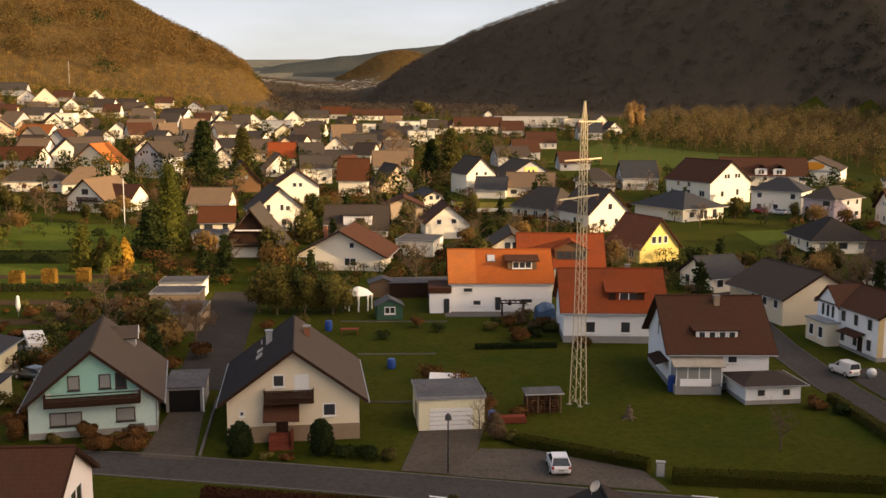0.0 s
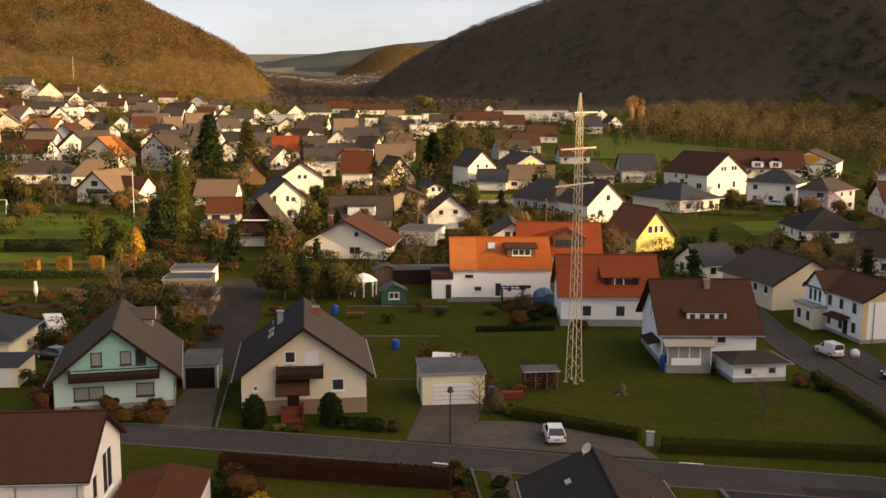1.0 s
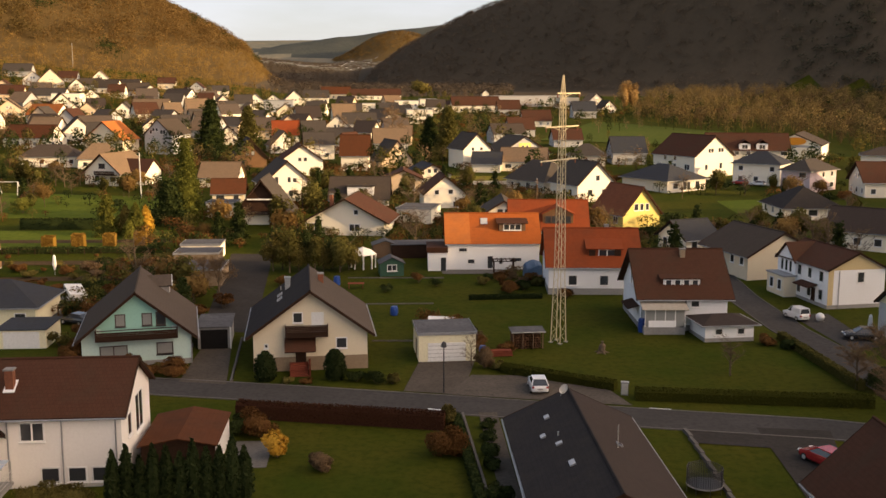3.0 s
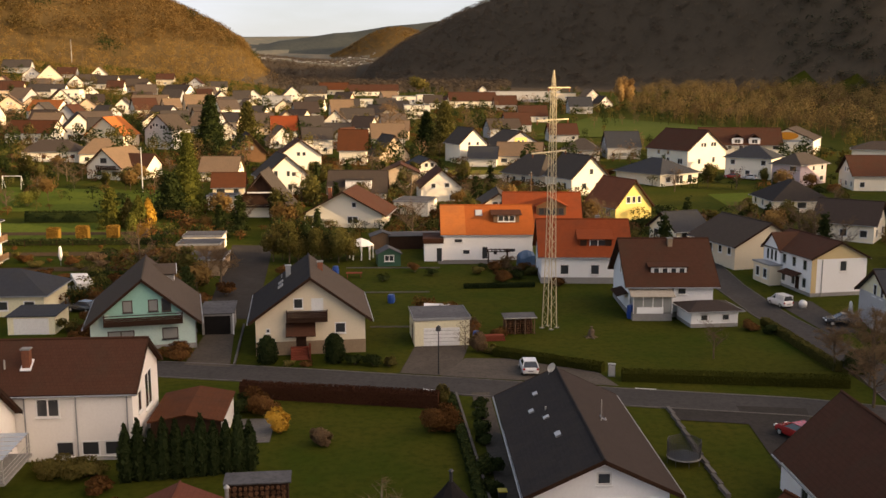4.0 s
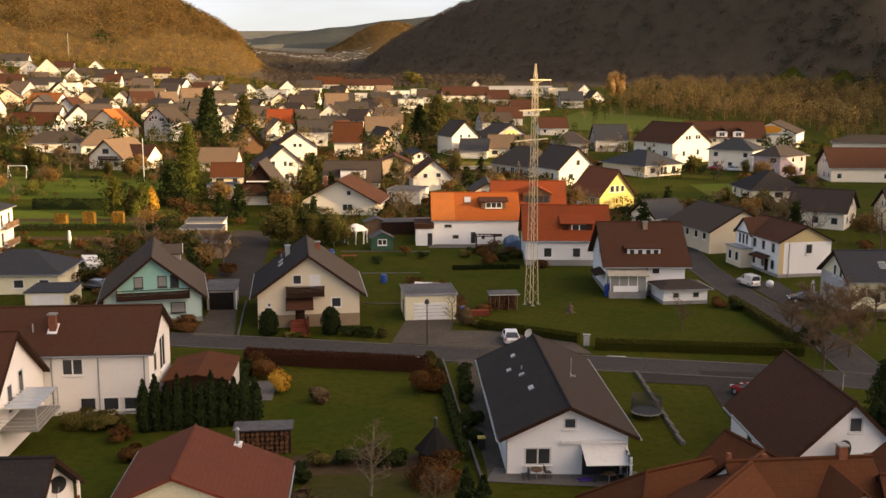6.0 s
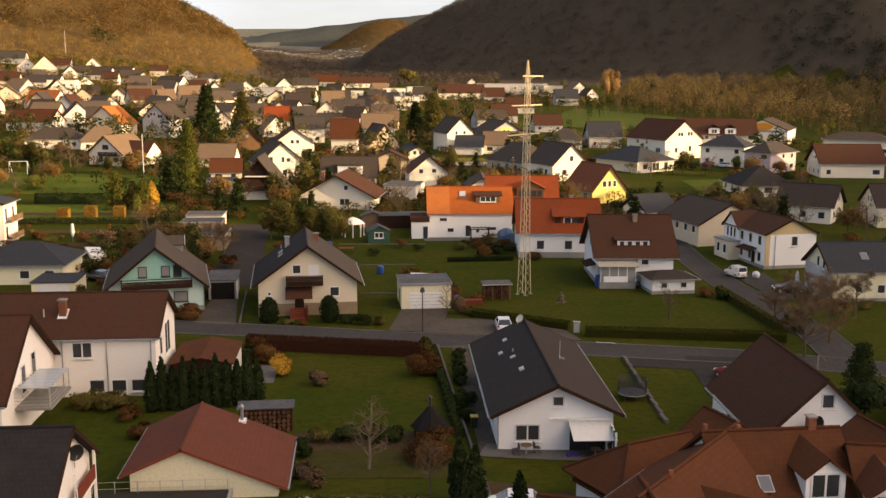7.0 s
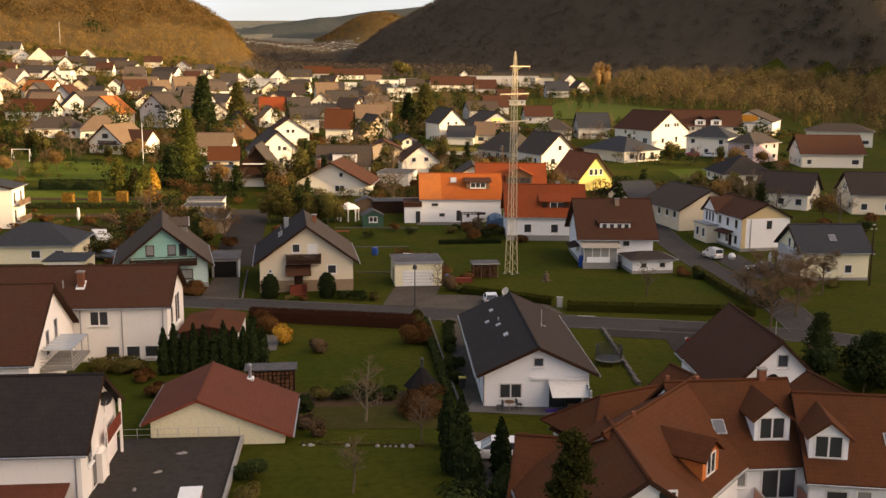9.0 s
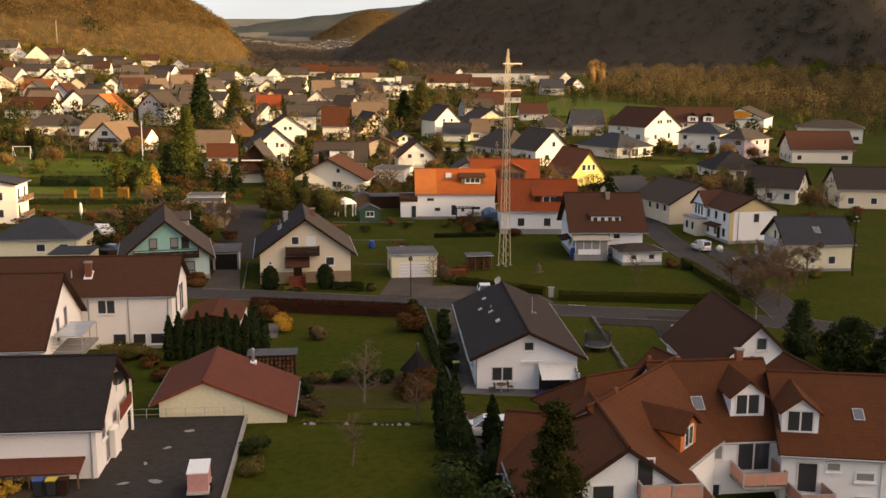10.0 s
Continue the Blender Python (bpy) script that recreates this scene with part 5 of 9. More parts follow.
dmr = gable_dormer(green, 0, 0, 0, 0, 2.3, 1.1, 0.85, 3.0, WALL["plinth"], "taupe", (0.8, 0.7, 1))
dmr.matrix_basis = pose(3.3, 12.4, 5.5, 0, 0, 90)
for sg in (-1, 1):
    bm = bmesh.new()
    slab(bm, [(0, -0.36, 2.08), (0, -0.30, 2.08), (sg * 1.45, -0.30, 1.0), (sg * 1.45, -0.36, 1.0)], 0.16)
    part("barge_board", bm, FRAME_WHITE, dmr)
wood_balcony(green, -4.1, 4.2, -1.3, 3.35, 1.0, WOOD_DARK)
part("gable_field", boxes((-3.6, 3.6, -0.008, 0.0, 3.4, 4.3)), WALL["mint_dark"], green, "darker green gable field")
bm = bmesh.new()
v = [bm.verts.new(p) for p in ((-4.2, -0.008, 4.3), (4.2, -0.008, 4.3), (0, -0.008, 7.7))]
bm.faces.new(v)
r = bmesh.ops.extrude_face_region(bm, geom=bm.faces[:])
bmesh.ops.translate(bm, verts=[g for g in r["geom"] if isinstance(g, bmesh.types.BMVert)], vec=(0, 0.008, 0))
part("gable_field", bm, WALL["mint_dark"], green, "darker green gable field")
wood_balcony(cream, -2.6, 1.8, -1.2, 4.0, 1.05, WOOD_DARK)
part("balcony_door", boxes((0.1, 1.4, -0.03, 0.01, 4.05, 6.2)), FRAME_WHITE, cream, "white balcony door")
bm = bmesh.new()
slab(bm, [(-2.7, 0.0, 3.55), (0.5, 0.0, 3.55), (0.5, -1.9, 2.5), (-2.7, -1.9, 2.5)], 0.12)
part("porch_roof", bm, ROOF["brown"], cream)
part("front_door", boxes((-1.6, -0.5, -0.05, 0.0, 0.9, 3.0)), WOOD_DARK, cream)
for i in range(6):
    part("step", boxes((-2.2, -0.3, -0.7 - 0.28 * (6 - i), -0.4 - 0.28 * (5 - i), 0, 0.17 * (i + 1))), WOOD_RED, cream, "red tiled step")
part("stair_wall", boxes((-0.25, -0.05, -2.4, -0.05, 0, 1.25)), WOOD_RED, cream)
part("garage_door", boxes((-2.1, 2.0, -0.05, 0.02, 0.05, 2.1)), FRAME_WHITE, garage, "white sectional garage door")
for k in range(4):
    part("door_rib", boxes((-2.1, 2.0, -0.065, -0.05, 0.5 + 0.42 * k, 0.53 + 0.42 * k)), CONCRETE, garage)
part("side_door", boxes((-3.14, -3.08, 2.2, 3.1, 0.05, 2.05)), WOOD, garage)
# white house: long shed dormer of four windows, glazed veranda, side canopy
dm = part("dormer", boxes((-2.6, 2.2, 1.2, 4.2, 5.2, 6.25)), ROOF["brown"], white_d)
bm = bmesh.new()
slab(bm, [(-2.8, 4.6, 7.0), (2.4, 4.6, 7.0), (2.4, 1.0, 6.25), (-2.8, 1.0, 6.25)], 0.12)
part("roof", bm, ROOF["brown"], dm)
part("window_band", boxes((-2.4, 2.1, 1.16, 1.2, 5.22, 6.22)), FRAME_WHITE, dm, "white window band")
for u in (-1.75, -0.65, 0.45, 1.5):
    window(dm, pose(u, 1.16, 5.4), 0.62, 0.62)
ver = part("veranda", boxes((-5.2, -0.3, -1.9, -0.05, -0.5, 0.9)), WALL["plinth"], white_d, "veranda with glazed front and shed roof")
part("parapet", boxes((-4.7, -1.4, -1.96, -1.9, 0.9, 1.7)), WALL["white"], ver)
for k in range(5):
    part("post", boxes((-5.15 + k * 1.2, -5.05 + k * 1.2, -1.88, -1.78, 0.9, 3.15)), FRAME_WHITE, ver)
part("pane", boxes((-5.1, -0.4, -1.84, -1.82, 1.0, 3.0)), CURTAIN, ver)
bm = bmesh.new()
slab(bm, [(-5.5, -0.05, 3.75), (0.0, -0.05, 3.75), (0.0, -2.3, 3.1), (-5.5, -2.3, 3.1)], 0.08)
part("roof", bm, surface("corrugated_sheet", (0.36, 0.32, 0.26), (0.42, 0.38, 0.31), (0.28, 0.25, 0.2), 0.4, 3.0, 0.8, 0.2), ver)
bm = bmesh.new()
slab(bm, [(-5.25, 1.2, 2.9), (-5.25, 5.6, 2.9), (-6.7, 5.6, 2.5), (-6.7, 1.2, 2.5)], 0.12)
part("side_canopy", bm, WOOD_DARK, white_d)
# street house: bay, porch and cross gable
bay = part("bay", boxes((-6.1, -4.1, 7.6, 12.2, -0.5, 3.0)), WALL["cream"], street_e)
part("bay_roof", boxes((-6.25, -4.1, 7.4, 12.4, 3.0, 3.2)), ZINC, bay)
for u in (8.8, 10.9):
    window(bay, pose(-6.1, u, 1.1, 0, 0, -90), 0.9, 1.3)
bm = bmesh.new()
slab(bm, [(-4.15, 2.4, 2.9), (-4.15, 6.4, 2.9), (-5.6, 6.4, 2.5), (-5.6, 2.4, 2.5)], 0.12)
part("porch_roof", bm, ROOF["brown"], street_e)
part("front_door", boxes((-4.2, -4.14, 2.9, 3.9, 0.2, 2.3)), WOOD_DARK, street_e)
bm = bmesh.new()
rows = [[bm.verts.new((x, u, q)) for u, q in ((12.4, 2.0), (7.6, 2.0), (7.6, 5.2), (10.0, 7.4), (12.4, 5.2))] for x in (-4.45, 0)]
bm.faces.new(rows[0]), bm.faces.new(rows[1][::-1])
for i in range(5):
    j = (i + 1) % 5
    bm.faces.new((rows[0][j], rows[0][i], rows[1][i], rows[1][j]))
cg = part("cross_gable", bm, WALL["white"], street_e)
for sg in (-1, 1):
    bm = bmesh.new()
    slab(bm, [(-4.8, 10.0, 7.55), (0.2, 10.0, 7.55), (0.2, 10.0 + sg * 2.8, 5.0), (-4.8, 10.0 + sg * 2.8, 5.0)], 0.14)
    part("roof", bm, ROOF["brown"], cg)
for u in (8.9, 10.0, 11.1):
    window(cg, pose(-4.45, u, 3.5, 0, 0, -90), 0.6, 1.5)
bm = bmesh.new()
v = [bm.verts.new(p) for p in ((-4.1, -0.03, 5.2), (4.1, -0.03, 5.2), (0, -0.03, 7.25))]
bm.faces.new(v)
r = bmesh.ops.extrude_face_region(bm, geom=bm.faces[:])
bmesh.ops.translate(bm, verts=[q for q in r["geom"] if isinstance(q, bmesh.types.BMVert)], vec=(0, 0.03, 0))
part("gable_field", bm, WALL["ochre"], street_e, "ochre painted gable")
part("corner_strip", boxes((-4.17, -3.4, -0.025, 0.0, 0.5, 5.2)), WALL["ochre"], street_e, "ochre corner strip")
# grey house: entrance arch wall
part("porch", boxes((-5.5, -4.72, 1.2, 4.6, -0.4, 2.6)), WALL["grey"], grey_f)
part("gable_wall", boxes((-4.76, -4.71, 0.0, 8.4, -0.4, 4.0)), WALL["grey"], grey_f, "grey gable wall")
# bungalow: awning, glazed terrace, dish, aerial and vents
aw = bmesh.new()
slab(aw, [(0.95, -0.05, 2.5), (4.35, -0.05, 2.5), (4.35, -2.3, 1.65), (1.0, -2.3, 1.65)], 0.04)
part("awning", aw, CLOTH_WHITE, bungalow, "white fabric awning")
part("awning_box", boxes((-0.5, 4.1, -0.2, -0.02, 2.5, 2.72)), FRAME_WHITE, bungalow)
gl = part("winter_garden", boxes((4.1, 4.2, -2.6, -0.05, 0, 2.3)), GLASS, bungalow)
for k in range(4):
    part("post", boxes((4.07, 4.23, -2.6 + 0.82 * k, -2.5 + 0.82 * k, 0, 2.35)), FRAME_WHITE, gl)
part("terrace_door", boxes((1.1, 3.9, -0.03, 0.01, 0.05, 2.2)), GLASS, bungalow, "wide glazed terrace door")


def dish(parent, m, r=0.55, mat=None):
    """A satellite dish on a short mast: m puts its hub, -y is where it looks."""
    bm = bmesh.new()
    rings = []
    for k in range(5):
        rr = r * k / 4
        rings.append([bm.verts.new((rr * math.cos(2 * math.pi * i / 16), -0.25 * r * (k / 4) ** 2, rr * math.sin(2 * math.pi * i / 16))) for i in range(16)] if k else [bm.verts.new((0, 0, 0))])
    for i in range(16):
        j = (i + 1) % 16
        bm.faces.new((rings[0][0], rings[1][i], rings[1][j]))
        for a, b in zip(rings[1:], rings[2:]):
            bm.faces.new((a[i], b[i], b[j], a[j]))
    bmesh.ops.solidify(bm, geom=bm.faces[:], thickness=0.03)
    d = part("satellite_dish", bm, mat or FRAME_WHITE, parent)
    d.matrix_basis = m
    bm = bmesh.new()
    bar(bm, (0, 0.1, 0.1), (0, 0.1, -1.0), 0.03, 6)
    part("mast", bm, METAL, d)
    bm = bmesh.new()
    bar(bm, (0, -0.1, -r), (0, -0.6 * r, -0.1), 0.02, 4)
    part("arm", bm, METAL, d)


dish(bungalow, pose(-0.6, 19.2, 5.9, 10, 0, 30), 0.42)
dish(left_h, pose(8.1, 5.6, 5.0, 0, 0, 40), 0.5, PLASTIC_DARK)
dish(white_h, pose(-0.8, -0.6, 4.2, 0, 0, 20), 0.7, PLASTIC_DARK)
for hh, pts in ((bungalow, ((1.7, 9.0, 4.2, 2.2), (-2.0, 12.0, 4.0, 0.9))), (near_l, ((-1.0, 2.0, 6.9, 0.8),)), (cream, ((-3.2, 11.4, 6.0, 0.8),)), (white_h, ((2.0, 6.0, 5.9, 1.6),))):
    for x, y, z, l in pts:
        bm = bmesh.new()
        bar(bm, (x, y, z - 0.3), (x, y, z + l), 0.07 if l < 1.6 else 0.03, 6)
        part("vent_pipe", bm, METAL, hh)
bm = bmesh.new()
slab(bm, [(0.25, 2.75, 7.55), (1.09, 2.75, 7.55), (1.09, 1.65, 6.90), (0.25, 1.65, 6.90)], 0.05)
part("chimney_flashing", bm, FRAME_WHITE, near_l, "pale metal chimney flashing")
fl = part("flue_box", boxes((-2.7, -2.1, 9.3, 9.9, 6.0, 8.1)), ZINC, cream, "zinc-clad flue box")
part("cap", boxes((-2.78, -2.02, 9.22, 9.98, 8.1, 8.2)), ZINC, fl)
# near left houses: balcony with glass roof, window band, canopy, loggia
gb = part("balcony", boxes((7.6, 10.4, 2.8, 8.4, 2.3, 2.5)), CONCRETE, mid_l, "balcony with glazed roof and metal railing")
for i in range(6):
    u = 2.9 + i * 0.9
    part("roof_pane", boxes((7.9, 10.3, u, u + 0.84, 4.1, 4.13)), pane_glass("roof_glass", (0.42, 0.48, 0.53), 0.12) if i == 0 else bpy.data.materials["roof_glass"], gb)
    part("rafter", boxes((7.7, 10.4, u - 0.05, u, 4.06, 4.15)), METAL, gb)
for u in (2.9, 8.2):
    part("post", boxes((10.25, 10.33, u, u + 0.08, 2.5, 4.06)), METAL, gb)
for k in range(3):
    bm = bmesh.new()
    bar(bm, (10.35, 2.8, 2.75 + k * 0.3), (10.35, 8.4, 2.75 + k * 0.3), 0.022, 4)
    part("rail", bm, METAL, gb)
    bm = bmesh.new()
    bar(bm, (7.6, 2.85, 2.75 + k * 0.3), (10.35, 2.85, 2.75 + k * 0.3), 0.022, 4)
    part("rail", bm, METAL, gb)
lg = part("loggia", boxes((7.92, 8.36, 4.6, 8.9, 1.9, 2.1)), WALL["soft_white"], left_h)
part("panel", boxes((8.29, 8.36, 4.6, 8.9, 2.1, 3.0)), WOOD_RED, lg, "red-brown parapet boards")
for u in (4.6, 8.75):
    part("post", boxes((8.22, 8.38, u, u + 0.16, -0.1, 4.0)), WALL["soft_white"], lg)
part("corner_pier", boxes((7.92, 8.3, 3.4, 4.6, -0.1, 2.0)), WALL["soft_white"], lg)
bm = bmesh.new()
slab(bm, [(-7.7, -0.02, 1.55), (7.2, -0.02, 1.55), (7.2, -1.7, 1.1), (-7.7, -1.7, 1.1)], 0.1)
part("canopy", bm, ROOF["maroon"], left_h, "red tiled canopy")
for x in (-4, 0, 4, 7):
    part("canopy_post", boxes((x, x + 0.12, -1.6, -1.48, -0.2, 1.15)), WOOD, left_h)
for u in (1.5, 5.4, 9.3):
    for hh, wid in ((near_l, 0),):
        bm = bmesh.new()
        bar(bm, (u - 0.5, -0.08, 0.1), (u - 0.5, -0.08, 5.5), 0.06, 6)
        part("downpipe", bm, ZINC, hh)
for hh, x, y, top in ((green, 5.55, -0.1, 3.0), (bungalow, -4.5, -0.1, 2.9), (white_d, -5.2, -0.1, 4.2), (left_h, 7.6, -0.1, 3.5), (street_e, -2.6, -0.1, 5.1)):
    bm = bmesh.new()
    bar(bm, (x, y, 0.0), (x, y, top), 0.055, 6)
    part("downpipe", bm, ZINC, hh)
# mid houses: dormers and signs
# the sunlit end of this roof, painted as a brighter orange slab
bm = bmesh.new()
slab(bm, [(-7.66, 4.75, 8.42), (-3.6, 4.75, 8.42), (-3.6, -0.42, 4.18), (-7.66, -0.42, 4.18)], 0.06)
part("roof_section", bm, ROOF["orange"], orange_h, "orange tiles brightened for sunlight")
dm = part("dormer", boxes((-0.8, 3.9, 1.2, 4.4, 5.0, 6.4)), ROOF["red"], red_h)
bm = bmesh.new()
slab(bm, [(-1.1, 5.0, 8.0), (4.2, 5.0, 8.0), (4.2, 0.9, 6.4), (-1.1, 0.9, 6.4)], 0.14)
part("roof", bm, ROOF["red"], dm)
window(dm, pose(1.9, 1.2, 5.3), 2.2, 0.9, 2)
for u in (-0.2, 3.4):
    part("cladding_board", boxes((u - 0.45, u + 0.45, 1.14, 1.2, 5.1, 6.35)), WOOD_DARK, dm)
dm = part("dormer", boxes((1.0, 5.2, 1.6, 4.4, 5.9, 7.2)), WOOD, orange_h)
bm = bmesh.new()
slab(bm, [(0.6, 5.0, 7.9), (5.6, 5.0, 7.9), (5.6, 1.2, 7.2), (0.6, 1.2, 7.2)], 0.14)
part("roof", bm, ROOF["brown"], dm)
window(dm, pose(3.1, 1.6, 6.1), 2.6, 0.8, 3)
wing_o = part("side_wing", boxes((-10.3, -7.3, -1.0, 5.0, -0.8, 2.9)), WALL["white"], orange_h)
part("terrace_parapet", boxes((-10.5, -7.2, -1.2, 5.2, 2.9, 3.7)), ROOF["brown"], wing_o)
part("door", boxes((-8.3, -7.5, -1.05, -1.0, 0.0, 2.1)), GLASS, wing_o)
for ob in list(bpy.data.objects):
    if ob.get("label", "").startswith("white shop hall"):
        bm = bmesh.new()
        bmesh.ops.create_circle(bm, cap_ends=True, radius=1.0, segments=24)
        bmesh.ops.scale(bm, verts=bm.verts, vec=(3.6, 1.25, 1))
        rr = bmesh.ops.extrude_face_region(bm, geom=bm.faces[:])
        bmesh.ops.translate(bm, verts=[g for g in rr["geom"] if isinstance(g, bmesh.types.BMVert)], vec=(0, 0, 0.3))
        sg_ = part("oval_sign", bm, SIGN_ORANGE, ob, "orange oval sign")
        sg_.matrix_basis = pose(0, -0.02, 6.3, 90, 0, 0)
        part("gable_cladding", boxes((-8.2, 8.2, -0.06, 0.0, 4.3, 5.0)), WALL["grey"], ob)
    if ob.get("label", "").startswith("grey house with yellow"):
        part("painted_gable", boxes((-2.2, 2.2, -0.12, 0.0, 2.0, 6.4)), WALL["yellow"], ob, "yellow painted gable field")
        window(ob, pose(-0.8, -0.12, 4.6), 0.7, 0.9), window(ob, pose(0.8, -0.12, 4.6), 0.7, 0.9)
    if ob.get("label", "").startswith("A-framed"):
        bm = bmesh.new()
        v = [bm.verts.new(p) for p in ((-5.2, -0.06, 2.4), (5.2, -0.06, 2.4), (0, -0.06, 8.6))]
        bm.faces.new(v)
        rr = bmesh.ops.extrude_face_region(bm, geom=bm.faces[:])
        bmesh.ops.translate(bm, verts=[g for g in rr["geom"] if isinstance(g, bmesh.types.BMVert)], vec=(0, 0.05, 0))
        part("timber_gable", bm, WOOD_DARK, ob, "dark timber gable cladding")
        part("balcony", boxes((-5.0, 5.0, -1.0, -0.06, 2.1, 2.35)), WOOD_DARK, ob)
        part("tie_beam", boxes((-2.7, 2.7, -0.9, -0.75, 5.0, 5.25)), FRAME_WHITE, ob)
    if ob.get("label", "").startswith("house with red tiled roof and timber"):
        dm = gable_dormer(ob, 0, 0, 0, 0, 5.2, 1.7, 1.3, 4.2, WALL["timber"], "red", None)
        dm.matrix_basis = pose(1.6, 0.9, 4.9)
        for u in (-1.7, -0.6, 0.6, 1.7):
            window(dm, pose(u, -0.01, 0.2), 0.8, 1.0, 1, True)
        part("porch_roof", boxes((3.0, 6.6, -1.4, -0.05, 2.7, 2.85)), ROOF["brown"], ob)
    if ob.get("label", "").startswith("white house with tan roof and wooden"):
        bal = part("balcony", boxes((-1.6, 4.4, -1.3, -0.02, 2.6, 2.8)), WOOD_DARK, ob, "dark timber balcony")
        for k in range(4):
            part("board", boxes((-1.6, 4.4, -1.3, -1.25, 2.85 + 0.22 * k, 3.03 + 0.22 * k)), WOOD_DARK, bal)
        bm = bmesh.new()
        rows = [[bm.verts.new((x, u, q)) for u, q in ((4.5, -1.0), (12.0, -1.0), (12.0, 3.2), (8.2, 6.2), (4.5, 3.2))] for x in (4.6, 9.6)]
        bm.faces.new(rows[0][::-1]), bm.faces.new(rows[1])
        for i in range(5):
            j = (i + 1) % 5
            bm.faces.new((rows[0][i], rows[0][j], rows[1][j], rows[1][i]))
        sw_ = part("side_wing", bm, WALL["warm_white"], ob)
        for sg in (-1, 1):
            bm = bmesh.new()
            slab(bm, [(2.0, 8.25, 6.35), (10.2, 8.25, 6.35), (10.2, 8.25 + sg * 4.4, 2.9), (2.0, 8.25 + sg * 4.4, 2.9)], 0.16)
            part("roof", bm, ROOF["brown"], sw_)
        window(sw_, pose(7.2, 4.5, 0.9), 1.8, 1.2, 2)
    if ob.get("label", "").startswith("house with weathered grey"):
        dm = part("dormer", boxes((-2.6, 3.2, 0.6, 4.0, 3.2, 5.2)), WALL["white"], ob)
        part("roof", boxes((-3.0, 3.6, 0.2, 4.4, 5.2, 5.35)), ROOF["grey"], dm)
        window(dm, pose(1.0, 0.6, 3.7), 1.4, 1.0, 2)
    if ob.get("label", "").startswith("white house with red-brown roof and two"):
        for u in (-1.2, 4.0):
            dm = part("dormer", boxes((u - 1.7, u + 1.7, 0.0, 4.0, 5.0, 7.2)), WALL["white"], ob)
            bm = bmesh.new()
            for s in (-1, 1):
                slab(bm, [(u, -0.3, 8.4), (u, 5.0, 8.4), (u + s * 2.0, 5.0, 7.0), (u + s * 2.0, -0.3, 7.0)], 0.14)
            part("roof", bm, ROOF["brown"], dm)
            window(dm, pose(u, 0, 5.6), 1.6, 1.1, 2)


FELT_BLACK = surface("black_roofing_felt", (0.016, 0.015, 0.015), (0.022, 0.020, 0.019), (0.012, 0.011, 0.011), 0.4, 4.0, 0.95, 0.2)
SPLIT_WOOD = surface("split_firewood", (0.11, 0.055, 0.03), (0.14, 0.075, 0.04), (0.05, 0.03, 0.02), 0.9, 6.0, 0.9, 0.3, vary=0.35)
KERB = surface("weathered_kerb_stone", (0.115, 0.105, 0.095), (0.14, 0.128, 0.115), (0.08, 0.075, 0.068), 0.3, 4.0, 0.92, 0.2)


# ---- roads, yards and paving: thin sheets that follow the ground ----
def strip(name, label, pts, width, mat, lift=0.05, kind="structure", category="road", kerb=False):
    """A sheet of even width along a line of ground points."""
    P = [Vector((x, y, 0)) for x, y in pts]
    fine = []
    for a, b in zip(P, P[1:]):
        n = max(1, int((b - a).length / 3))
        fine += [a.lerp(b, i / n) for i in range(n)]
    fine.append(P[-1])
    bm = bmesh.new()
    rows, edges = [], ([], [])
    for i, p in enumerate(fine):
        d = (fine[min(i + 1, len(fine) - 1)] - fine[max(i - 1, 0)]).normalized()
        q = Vector((-d.y, d.x, 0))
        row = []
        for k in (-1, -0.33, 0.33, 1):
            r = p + q * (k * width / 2)
            row.append(bm.verts.new((r.x, r.y, gz(r.x, r.y) + lift)))
        rows.append(row)
        edges[0].append(row[0].co.copy()), edges[1].append(row[-1].co.copy())
    for a, b in zip(rows, rows[1:]):
        for k in range(3):
            bm.faces.new((a[k], b[k], b[k + 1], a[k + 1]))
    bmesh.ops.recalc_face_normals(bm, faces=bm.faces)
    ob = tagged(part(name, bm, mat), label, category, kind=kind)
    if kerb:
        for e in edges:
            bm = bmesh.new()
            for a, b in zip(e, e[1:]):
                d = (b - a).normalized()
                q = Vector((-d.y, d.x, 0)) * 0.08
                vs = [bm.verts.new(c) for c in (a - q - Vector((0, 0, 0.2)), a + q - Vector((0, 0, 0.2)), b + q - Vector((0, 0, 0.2)), b - q - Vector((0, 0, 0.2)), a - q + Vector((0, 0, 0.05)), a + q + Vector((0, 0, 0.05)), b + q + Vector((0, 0, 0.05)), b - q + Vector((0, 0, 0.05)))]
                for f in ((4, 5, 6, 7), (0, 1, 5, 4), (2, 3, 7, 6), (1, 2, 6, 5), (3, 0, 4, 7)):
                    bm.faces.new([vs[i] for i in f])
            part("kerb", bm, KERB, ob)
    return ob


